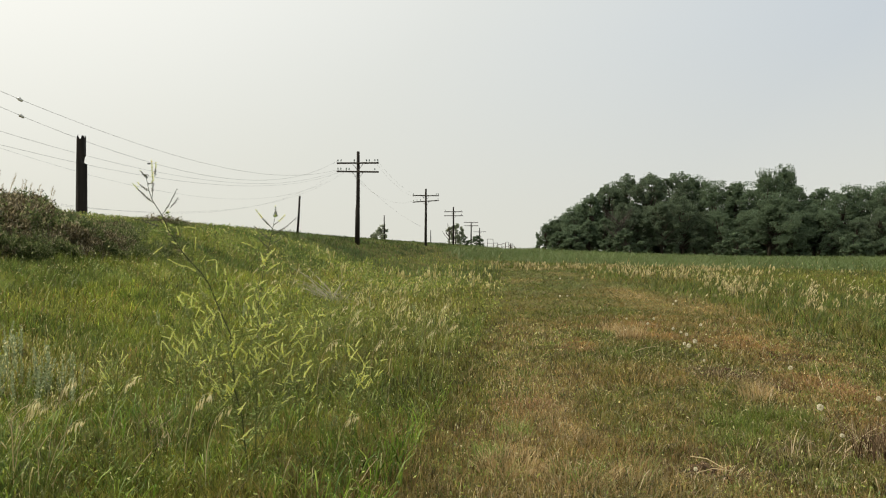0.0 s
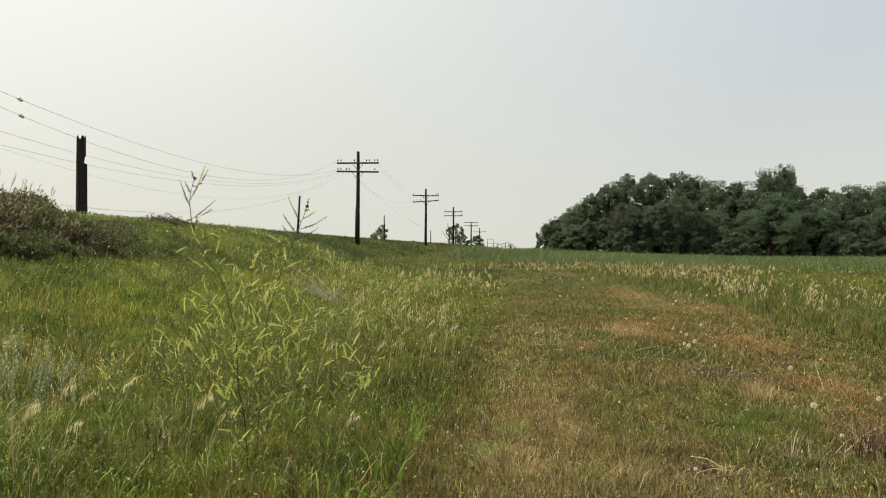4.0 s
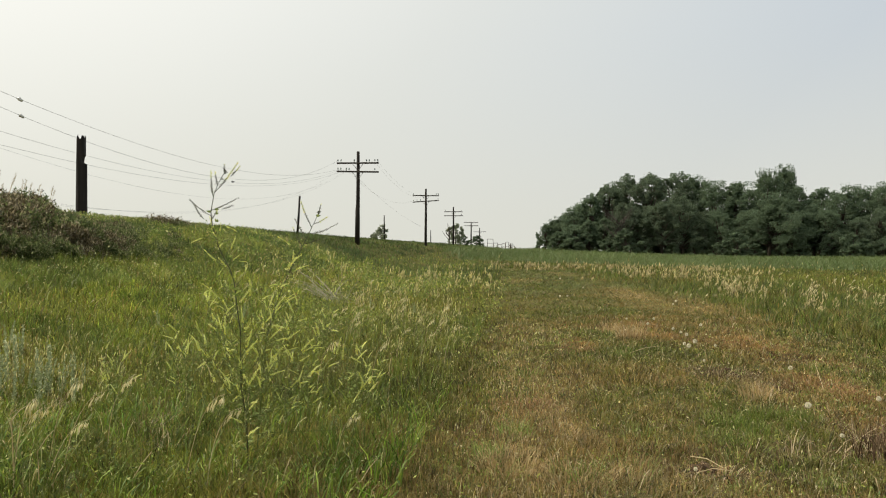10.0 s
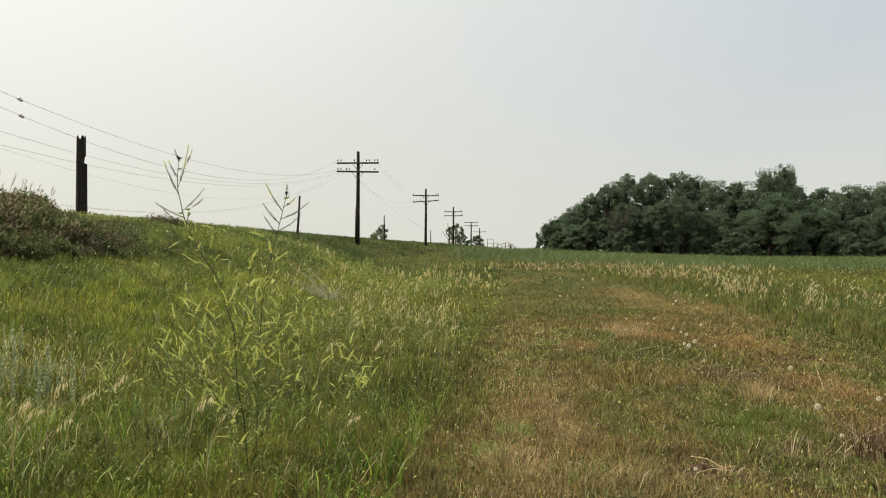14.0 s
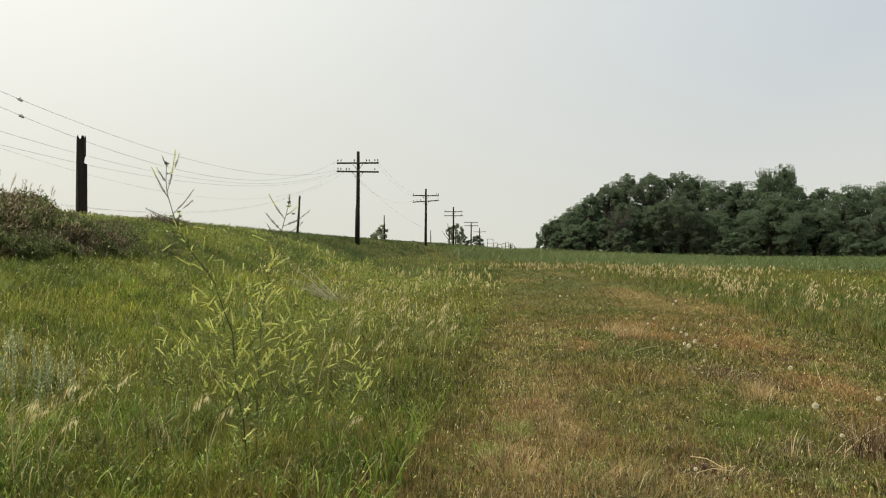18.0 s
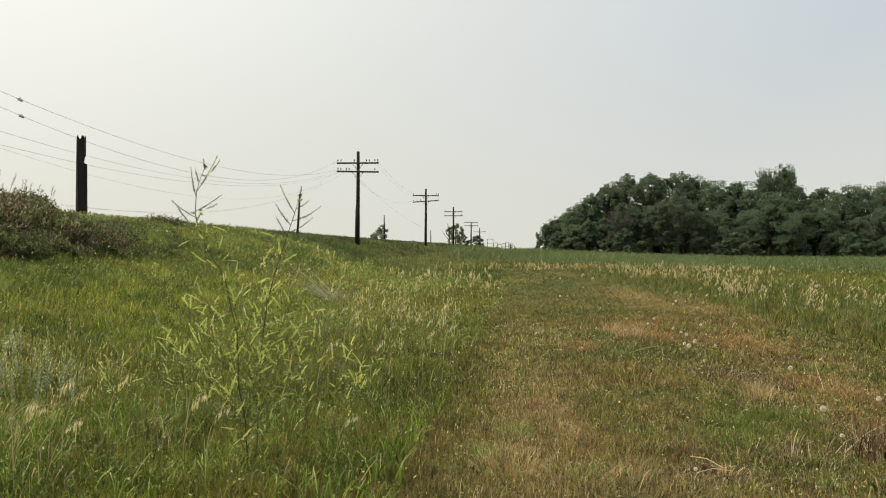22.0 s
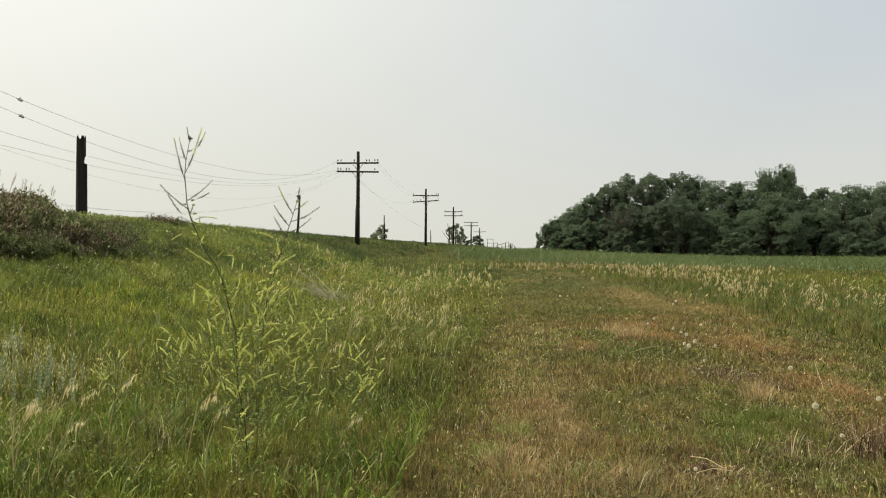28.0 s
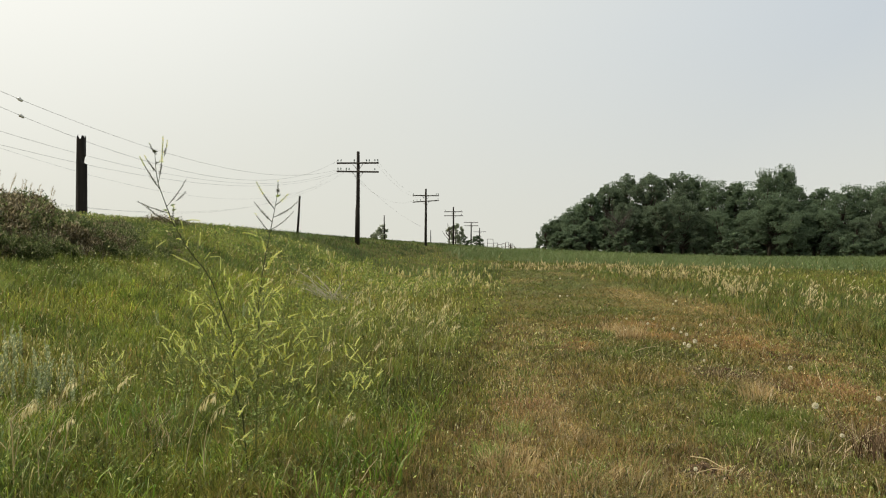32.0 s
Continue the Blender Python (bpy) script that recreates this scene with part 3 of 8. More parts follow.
# pale flecks among the meadow grass: tiny seed pods, dry bracts, painted leaf glints
kx, ky = spread(36000, 3.4, 15, 0.35)
s = (kx < track_left(ky) - 0.1) & (-(kx - POLE_SLOPE * ky) < 7.5) & (rng.random(len(kx)) < (0.15 + 0.5 * lattice(kx, ky, 0.5, 67)) * (1 - 0.6 * step(3.5, 1.5, track_left(ky) - kx)))
kx, ky = kx[s], ky[s]
kc = mix(np.array((0.30, 0.33, 0.09))[None, :], np.array((0.72, 0.68, 0.36)), rng.random(len(kx)) ** 1.6)
leaf_sheet("meadow_flecks", kx, ky, ground_z(kx, ky) + 0.05 + 0.20 * rng.random(len(kx)), np.maximum(0.012, 0.0030 * ky) * (0.6 + 0.8 * rng.random(len(kx))), jitter(kc, 0.2), "tiny pale pods, bracts and painted leaf glints among the meadow grass")

# the crop beyond
cx, cy = spread(160000, 35, 240, 0.4, 0.68)
s = (cy > crop_edge(cx) + 3 * (lattice(cx, cy, 3.0, 13) - 0.5)) & (-(cx - POLE_SLOPE * cy) < 10.2)
cx, cy = cx[s], cy[s]
h = 0.80 * (0.66 + 0.46 * rng.random(len(cx)) + 0.45 * (lattice(cx, cy, 2.0, 32) - 0.5)) * np.where(rng.random(len(cx)) < 0.02 + 0.03 * step(0.5, 0.8, lattice(cx, cy, 2.5, 34)), 1.5, 1.0)
c = mix(np.array((0.080, 0.120, 0.038))[None, :], np.array((0.14, 0.184, 0.060)), 0.6 * lattice(cx, cy, 9, 31) + 0.4 * lattice(cx, cy, 1.6, 33))
blade_sheet("crop", cx, cy, h, np.maximum(0.07, 0.0011 * cy), 0.95, jitter(c, 0.09), M_GRASS, "dense blue-green cereal crop in front of the wood", "crop", simple=True)

# seed heads over meadow, track edge and field edge
hx, hy = spread(90000, 3.4, 100, 0.3)
gap = track_left(hy) - hx
lf = gap > 0.15
rt = (hx > track_right(hy) + 0.2) & (hy < crop_edge(hx))
nh = 0.6 * lattice(hx, hy, 2.6, 41) + 0.4 * lattice(hx, hy, 0.8, 42)
patches = sum(np.exp(-((hx - cx_) / rx_) ** 2 - ((hy - cy_) / ry_) ** 2) for cx_, cy_, rx_, ry_ in ((9.6, 26.0, 1.6, 4.0), (10.4, 36.0, 2.0, 7.0), (12.5, 44.0, 3.0, 4.0))) + 0.08 * step(36, 44, hy)
patches = 0.36 * patches
oats = np.exp(-((gap - 1.3) / 1.6) ** 2) * step(6, 9, hy)
s = (lf & (rng.random(len(hx)) < (0.010 + 0.05 * step(0.5, 0.75, nh)) * (1 - 0.45 * oats) * (1 - 0.7 * step(45, 60, hy)) + 0.008 * oats * step(0.42, 0.62, nh)) & (-(hx - POLE_SLOPE * hy) < 5.0)) | (rt & (rng.random(len(hx)) < 0.012 + patches * (0.25 + 0.75 * step(0.40, 0.60, nh))))
hx, hy = hx[s], hy[s]
top = 0.17 + 0.19 * rng.random(len(hx)) + 0.08 * (hx > track_right(hy))
hc = jitter(mix(np.array((0.40, 0.34, 0.14))[None, :], np.array((0.70, 0.63, 0.31)), rng.random(len(hx)) * np.where(hy > 34, 0.35, 1.0)), 0.15)
big = np.where(hx < track_left(hy), 1.7, 1.15)
head_sheet("grass_seed_heads", hx, hy, ground_z(hx, hy) + top, np.maximum(0.03, 0.0030 * hy * big) * (0.6 + 0.8 * rng.random(len(hx))), np.maximum(0.009, 0.00085 * hy * big), hc, M_GRASS, "pale tan seed heads over the tall grass")
s = hy < 22
hx, hy, top, hc = hx[s], hy[s], top[s], hc[s]
blade_sheet("grass_stalks", hx, hy, top + 0.02, np.maximum(0.0026, 0.0005 * hy), 0.05, hc * 0.8, M_GRASS, "thin tan grass stalks with seed heads", simple=True)


# loose panicles of wild oats: a few drooping spikelets round each stalk's top, clump by clump
def oat_clump(name, X, Y, radius, n, label, shade=1.0, edge=False):
    x, y = X + radius * rng.standard_normal(n), Y + 2.2 * radius * rng.standard_normal(n)
    if edge:
        s = x < track_left(y) + 0.25
        x, y = x[s], y[s]
    n, k = len(x), 5
    if not n:
        return None
    Z0 = gz(X, Y)
    tall = (0.26 if edge else 0.14) + (0.30 if edge else 0.36) * rng.random(n)
    base = ground_z(x, y) - Z0
    rise = tall[:, None] * (0.66 + 0.34 * np.linspace(0, 1, k)[None, :])
    out = 0.028 * (1.25 - np.linspace(0, 1, k))[None, :] * rng.standard_normal((n, k))
    px, py = (x - X)[:, None] + out, np.repeat((y - Y)[:, None], k, 1) + 0.03 * rng.standard_normal((n, k))
    tone = (0.75 + 0.5 * rng.random(n))[:, None, None] * (0.8 + 0.4 * rng.random((n, k, 1)))
    c = (np.array((0.76, 0.69, 0.35) if edge else (0.80, 0.69, 0.37)) * shade * tone).reshape(-1, 3)
    far = np.repeat(y, k)
    m = Matrix.Translation((X, Y, Z0))
    ob = thing(name, m, label, "grass", "clumps of oats", "stuff")
    heads = head_sheet("panicle", px.ravel(), py.ravel(), (base[:, None] + rise).ravel(), -np.maximum(0.04, 0.0056 * far) * (0.6 + 0.8 * rng.random(n * k)), np.maximum(0.008, (0.00125 - 0.0005 * step(35, 50, far)) * far), np.clip(c, 0.02, 0.9), M_GRASS, "", 0.22)
    heads.parent = ob
    blade_sheet("stalk", x - X, y - Y, tall, np.maximum(0.0026, 0.0006 * y), 0.03, np.tile(np.array((0.42, 0.37, 0.19)), (n, 1)), M_GRASS, "", z=base, parent=ob, simple=True)
    return ob, m


OAT_CLUMPS = ((-3.35, 6.1, 0.22, 22), (-3.65, 6.7, 0.25, 20), (-3.0, 6.3, 0.16, 10), (-0.41, 12.3, 0.17, 20), (-0.75, 12.9, 0.14, 8), (0.07, 13.3, 0.075, 12), (0.04, 11.6, 0.06, 5), (-0.9, 14.8, 0.2, 9), (-0.40, 35.0, 0.9, 18), (0.90, 33.5, 0.3, 9), (1.25, 25.0, 0.24, 7), (-1.3, 30.0, 0.6, 9), (-1.1, 11.0, 0.14, 4), (-1.92, 17.8, 0.32, 12), (-1.32, 20.9, 0.5, 20), (-2.91, 23.6, 0.57, 9), (-0.25, 23.6, 0.42, 8), (-1.06, 32.1, 0.77, 11), (1.02, 29.5, 0.44, 6), (1.94, 39.1, 0.58, 6), (3.41, 52.9, 0.63, 5), (0.23, 49.9, 1.2, 9), (1.71, 23.6, 0.2, 4), (-0.58, 9.2, 0.14, 4), (-4.58, 27.2, 0.66, 6), (-3.71, 18.7, 0.45, 6), (0.08, 9.9, 0.08, 4))
DRY_CLUMPS = ((8.68, 22.2, 0.3, 14), (9.7, 23.6, 0.26, 7), (11.2, 29.5, 0.44, 9), (10.85, 33.9, 0.61, 9), (10.74, 39.1, 0.82, 9), (8.1, 20.7, 0.3, 16), (8.1, 16.5, 0.22, 16), (8.6, 17.2, 0.16, 8), (10.0, 18.0, 0.16, 9), (9.9, 17.0, 0.14, 8), (9.3, 19.6, 0.22, 7), (8.9, 23.5, 0.35, 14), (10.4, 38.0, 1.4, 30), (9.6, 33.0, 0.9, 18), (16.73, 49.9, 1.6, 26), (11.85, 49.9, 1.9, 28), (6.99, 55, 1.4, 16), (6.12, 59.9, 1.3, 14), (17.14, 41.8, 1.26, 7), (12.09, 25.3, 0.38, 4), (12.9, 23.6, 0.29, 4), (7.6, 62, 1.5, 50), (9.4, 58, 2.2, 50), (11.5, 54, 2.2, 34), (13.5, 56, 2.6, 40), (17, 50, 2.2, 30), (20, 50, 2.4, 30))
OATS = [oat_clump("wild_oats", *row, "wild oats with cream drooping panicles in the meadow", 1.0, True) for row in OAT_CLUMPS]
OATS += [oat_clump("dry_oats", *row, "dry tan oat panicles beside the mown track", 0.74) for row in DRY_CLUMPS]

# light straws standing in the dry parts of the track, and pale arching blades in the near meadow
wx_, wy_ = spread(60000, 3.2, 14, 0.4)
dry_here = (wx_ > track_left(wy_) - 0.3) & (wx_ < track_right(wy_)) & (rng.random(len(wx_)) < 0.10 + 0.55 * spots_at(wx_, wy_, TAN_SPOTS) + 0.3 * np.exp(-((wx_ - track_left(wy_) - 0.7) / 0.5) ** 2)) & (rng.random(len(wx_)) < 0.5)
wx_, wy_ = wx_[dry_here], wy_[dry_here]
tone = mix(np.array((0.42, 0.31, 0.14))[None, :], np.array((0.72, 0.62, 0.38)), rng.random(len(wx_)) ** 1.6)
blade_sheet("track_straws", wx_, wy_, 0.05 + 0.10 * rng.random(len(wx_)) ** 1.5, np.maximum(0.0025, 0.0005 * wy_), 0.7, jitter(tone, 0.2), M_GRASS, "pale standing straws on the dry track")


SWAYING = []  # things that the wind rocks: thing, rest pose, degrees, lag in seconds, period
for oats, rest in (pair for pair in OATS if pair):
    SWAYING.append((oats, rest, 2.2, random.Random(len(SWAYING)).uniform(0, 0.8) - 0.1 * rest.translation.x, random.Random(len(SWAYING) + 50).uniform(1.2, 1.8)))


def rocking_blades(x, y, height, width, bend, colour, label, cell, degrees):
    """Arching blades gathered in small patches, each of which the wind rocks as one."""
    ci, cj = np.floor(x / cell).astype(int), np.floor(y / cell).astype(int)
    for i, j in sorted(set(zip(ci.tolist(), cj.tolist()))):
        s = (ci == i) & (cj == j)
        X, Y = (i + 0.5) * cell, (j + 0.5) * cell
        Z = gz(X, Y)
        ob = blade_sheet("arching_grass", x[s] - X, y[s] - Y, height[s], width[s], bend, colour[s], M_GRASS, label, z=ground_z(x[s], y[s]) - Z, arch=True)
        m = Matrix.Translation((X, Y, Z))
        ob.matrix_basis = m
        r = random.Random(i * 91 + j)
        SWAYING.append((ob, m, degrees, r.uniform(0, 0.4) - 0.12 * X, r.uniform(1.0, 1.5)))


ax_, ay_ = spread(12500, 3.2, 7.2, 0.5)
s = (ax_ < track_left(ay_) - 0.1) & (rng.random(len(ax_)) < 0.85 * step(7.2, 5.2, ay_) + 0.15) & (lattice(ax_, ay_, 0.4, 61) > 0.32)
ax_, ay_ = ax_[s], ay_[s]
tone = mix(np.array((0.068, 0.132, 0.014))[None, :], np.array((0.27, 0.36, 0.045)), rng.random(len(ax_)) ** 1.7)
tone = mix(tone, np.array((0.58, 0.55, 0.26)), (rng.random(len(ax_)) < 0.05) * 0.85)
rocking_blades(ax_, ay_, (0.08 + 0.13 * rng.random(len(ax_))) * (0.7 + 0.6 * lattice(ax_, ay_, 0.5, 62)), 0.0045 + 0.0055 * rng.random(len(ax_)), 0.85, jitter(tone, 0.25), "broad arching green grass blades in the near meadow", 0.42, 3.2)

ax_, ay_ = spread(11000, 7.0, 15, 0.5, 0.6)
s = (ax_ < track_left(ay_) - 0.15) & (-(ax_ - POLE_SLOPE * ay_) < 6.5) & (lattice(ax_, ay_, 0.6, 64) > 0.4)
ax_, ay_ = ax_[s], ay_[s]
tone = mix(np.array((0.095, 0.140, 0.024))[None, :], np.array((0.21, 0.25, 0.045)), rng.random(len(ax_)) ** 1.3)
tone = mix(tone, np.array((0.56, 0.50, 0.25)), (rng.random(len(ax_)) < 0.06) * 0.85)
rocking_blades(ax_, ay_, (0.09 + 0.15 * rng.random(len(ax_))) * (0.7 + 0.6 * lattice(ax_, ay_, 0.9, 65)), 0.0009 * ay_ * (0.6 + 0.6 * rng.random(len(ax_))), 0.7, jitter(tone, 0.25), "tall arching green grass in the meadow", 0.9, 2.6)

# coarse pale blades in the corner where the track meets the field edge
bx_, by_ = spread(8000, 3.2, 6.2, 0.5)
s = (bx_ > 1.45 + 0.1 * (by_ - 3)) & (bx_ < track_right(by_)) & (rng.random(len(bx_)) < step(6.2, 4.2, by_) * (1 - 0.7 * spots_at(bx_, by_, BROWN_SPOTS))) & (lattice(bx_, by_, 0.3, 63) > 0.42)
bx_, by_ = bx_[s], by_[s]
tone = mix(np.array((0.15, 0.18, 0.035))[None, :], np.array((0.40, 0.38, 0.12)), rng.random(len(bx_)) ** 1.4)
tone = mix(tone, np.array((0.34, 0.24, 0.11)), (rng.random(len(bx_)) < 0.22 + 0.3 * lattice(bx_, by_, 0.25, 66)) * 0.85)
blade_sheet("arching_grass", bx_, by_, 0.03 + 0.06 * rng.random(len(bx_)), 0.0026 + 0.0034 * rng.random(len(bx_)), 1.2, jitter(tone, 0.25), M_GRASS, "coarse pale green grass blades in the track's corner", arch=True)


# ---- telegraph poles ----
def pole_thing(y, height, arms, lean=0.0, label="", yaw=0.0, shift=0.0, stub=0.0):
    x = POLE_X + POLE_SLOPE * y + shift
    z = gz(x, y)
    ob = thing("telegraph_pole", pose(x, y, z - 0.3, 0, lean, 0), label, "utility pole", "telegraph poles along the bank")
    top = height + 0.3
    part("shaft", Geo().tube([(0, 0, 0), (0, 0, top * 0.35), (0.01, 0, top * 0.7), (0, 0, top - 0.02), (0, 0, top)], [0.155, 0.145, 0.125, 0.105, 0.085], 14), M_POLE, ob, smooth=True)
    insulator = Geo().lathe(Matrix(), [(0.012, 0), (0.012, 0.09), (0.05, 0.09), (0.056, 0.12), (0.038, 0.15), (0.046, 0.17), (0.034, 0.21), (0.012, 0.225)], 9).mesh("insulator", M_GLASS, True)
    for drop, tilt, pins in arms:
        m = pose(0, -0.16, top - drop, 0, tilt, yaw)
        part("crossarm", Geo().box(Matrix(), 3.0, 0.095, 0.115, 0.12), M_ARM, ob, m=m)
        for side in (-1, 1):
            part("brace", Geo().tube([(0, 0.05, -0.55), (side * 0.38, 0, -0.06)], 0.018, 5), M_STEEL, ob, m=m)
        for pin in pins:
            part("insulator", insulator, M_GLASS, ob, m=m @ pose(pin, 0, 0.055))
    if stub:  # an old stub lashed to the foot
        part("stub", Geo().tube([(-0.11, -0.03, 0), (-0.10, -0.03, stub * 0.6), (-0.09, -0.02, stub)], [0.10, 0.09, 0.075], 9), M_POLE, ob, smooth=True)
    return ob


TEN = (-1.42, -1.2, -0.25, 0.62, 0.82, 1.22, 1.42)
SIX = (-1.42, -1.22, -0.82, -0.62, 1.22)
pole_thing(54.0, 6.7, ((0.85, -0.6, TEN), (1.47, 0.5, SIX)), 0.3, "dark wooden telegraph pole with two insulator crossarms", stub=3.0)
pole_thing(86.5, 6.6, ((0.80, 0.4, (-1.42, 1.22, 1.42)), (1.45, -4.0, (-1.4, -1.0, -0.6, 1.42))), 0.2, "dark wooden telegraph pole with a tilted lower crossarm", 0.0, 0.35)
pole_thing(121.0, 6.2, ((0.8, 0.2, (-1.3, 1.3)), (1.45, 0.0, (1.3,))), 0.0, "distant wooden telegraph pole with two crossarms")
pole_thing(157.0, 5.1, ((0.15, 0.3, ()), (0.85, 0.0, ())), 0.0, "distant wooden telegraph pole with two crossarms")
pole_thing(183.0, 4.6, ((0.95, 0.0, ()),), 0.0, "far wooden telegraph pole with one crossarm")
pole_thing(4.0, 6.3, ((0.85, 0.0, TEN), (1.47, 0.0, SIX)), 0.0, "dark wooden telegraph pole with two insulator crossarms")


def broken_pole():
    y = 20.9
    x = POLE_X + POLE_SLOPE * y - 0.07
    z = gz(x, y)
    ob = thing("broken_pole", pose(x, y, z - 0.25, 0, 0.4, 8), "burnt broken telegraph pole stump with a notched splintered top", "utility pole")
    rings = []
    g = Geo()
    heights = [0, 0.7, 1.3, 1.72, 1.78, 1.84, 1.92, 1.98, 2.15, 2.42]
    for i, h in enumerate(heights):
        r = 0.152 - 0.006 * h
        ring = []
        for k in range(20):
            w = 2 * math.pi * k / 20
            px_, py_ = math.cos(w), math.sin(w)
            f = 1 + 0.04 * math.sin(3 * w + h) + 0.03 * math.sin(7 * w + 2 * h)
            X = px_ * r * f
            if 1.76 < h < 1.95:  # rotted notch in one flank
                X = min(X, 0.03 if h < 1.9 else 0.05)
            elif h >= 1.95:
                X = min(X, 0.085)
            zz = h
            if i == len(heights) - 1:
                zz = h + 0.10 * max(0, math.sin(2.5 * w + 0.8)) + 0.03 * math.sin(9 * w)
            ring.append((X, py_ * r * f, zz))
        rings.append(ring)
    for ring in rings:
        g.v += ring
    for i in range(len(rings) - 1):
        for k in range(20):
            s_ = (k + 1) % 20
            g.f.append((i * 20 + k, i * 20 + s_, i * 20 + 20 + s_, i * 20 + 20 + k))
    g.v.append((-0.02, 0, 2.30))
    for k in range(20):
        g.f.append(((len(rings) - 1) * 20 + k, (len(rings) - 1) * 20 + (k + 1) % 20, len(g.v) - 1))
    part("stump", g, M_POLE, ob)
    part("splinter", Geo().tube([(-0.11, 0.02, 2.2), (-0.115, 0.02, 2.42), (-0.11, 0.02, 2.56)], [0.03, 0.022, 0.004], 5), M_POLE, ob)
    part("splinter", Geo().tube([(0.05, -0.03, 2.2), (0.06, -0.03, 2.4), (0.065, -0.02, 2.52)], [0.03, 0.02, 0.004], 5), M_POLE, ob)


broken_pole()


def sagging_wire(a, b, z_mid, radius, label):
    """A slack line wire: a parabola through both ends and a middle height."""
    a, b = Vector(a), Vector(b)
    pts = []
    for i in range(41):
        f = i / 40
        p = a.lerp(b, f)
        p.z = wire_height(a.z, z_mid, b.z, f)
        pts.append(tuple(p))
    ob = new("telegraph_wire", Geo().tube(pts, radius, 5).mesh("telegraph_wire", M_WIRE, True))
    tagged(ob, label, "wire", "slack telegraph wires")


def wire_height(za, zm, zb, f):
    return za * (1 - f) * (1 - 2 * f) + zm * 4 * f * (1 - f) + zb * f * (2 * f - 1)


def arm_point(y, pin, drop, height):
    x = POLE_X + POLE_SLOPE * y
    return (x + pin, y - 0.16, gz(x, y) + height - drop + 0.16)


WIRES = ((-1.42, 1.47, 5.06, 7.80), (-1.42, 0.85, 4.53, 8.27), (-1.22, 1.47, 4.24, 6.23), (-0.82, 1.47, 4.00, 5.32), (-0.72, 1.47, 3.47, 6.48), (-0.62, 1.47, 2.84, 3.91), (-1.3, 1.47, 2.79, 4.80))
for pin, drop, low, left in WIRES:
    a = Vector(arm_point(4.0, pin, drop, 6.3))
    a.z = left
    sagging_wire(a, arm_point(54.0, pin, drop, 6.7), low, 0.0052 if low > 4.5 else 0.0042 if low > 3.9 else 0.0024, "thin slack telegraph wire sagging past the broken pole")
for pin, drop, low in ((1.42, 0.85, 6.7), (1.22, 0.85, 6.5), (-0.8, 1.47, 6.0)):
    sagging_wire(arm_point(54.0, pin, drop, 6.7), arm_point(86.5, pin, drop, 6.6), low, 0.0036, "thin slack telegraph wire between two poles")
sagging_wire(arm_point(54.0, -0.6, 1.47, 6.7), arm_point(86.5, -0.1, 4.6, 6.6), 5.2, 0.004, "thin slack telegraph wire fallen low against a pole")


def lone_post(x, y, height, radius, lean, label):
    z = gz(x, y)
    ob = thing("fence_post", pose(x, y, z - 0.2, 0, lean, 0), label, "post", "posts behind the bank")
    part("shaft", Geo().tube([(0, 0, 0), (0.01, 0, height * 0.5), (0, 0, height + 0.2)], [radius, radius * 0.9, radius * 0.75], 9), M_POLE, ob, smooth=True)


lone_post(-8.92, 46.0, 2.37, 0.075, 3.5, "thin leaning wooden post behind the crest")
lone_post(-7.9, 101.0, 3.6, 0.09, 0.0, "thin wooden post behind a small tree")
lone_post(-2.3, 140.0, 2.6, 0.09, 0.0, "short far wooden post")


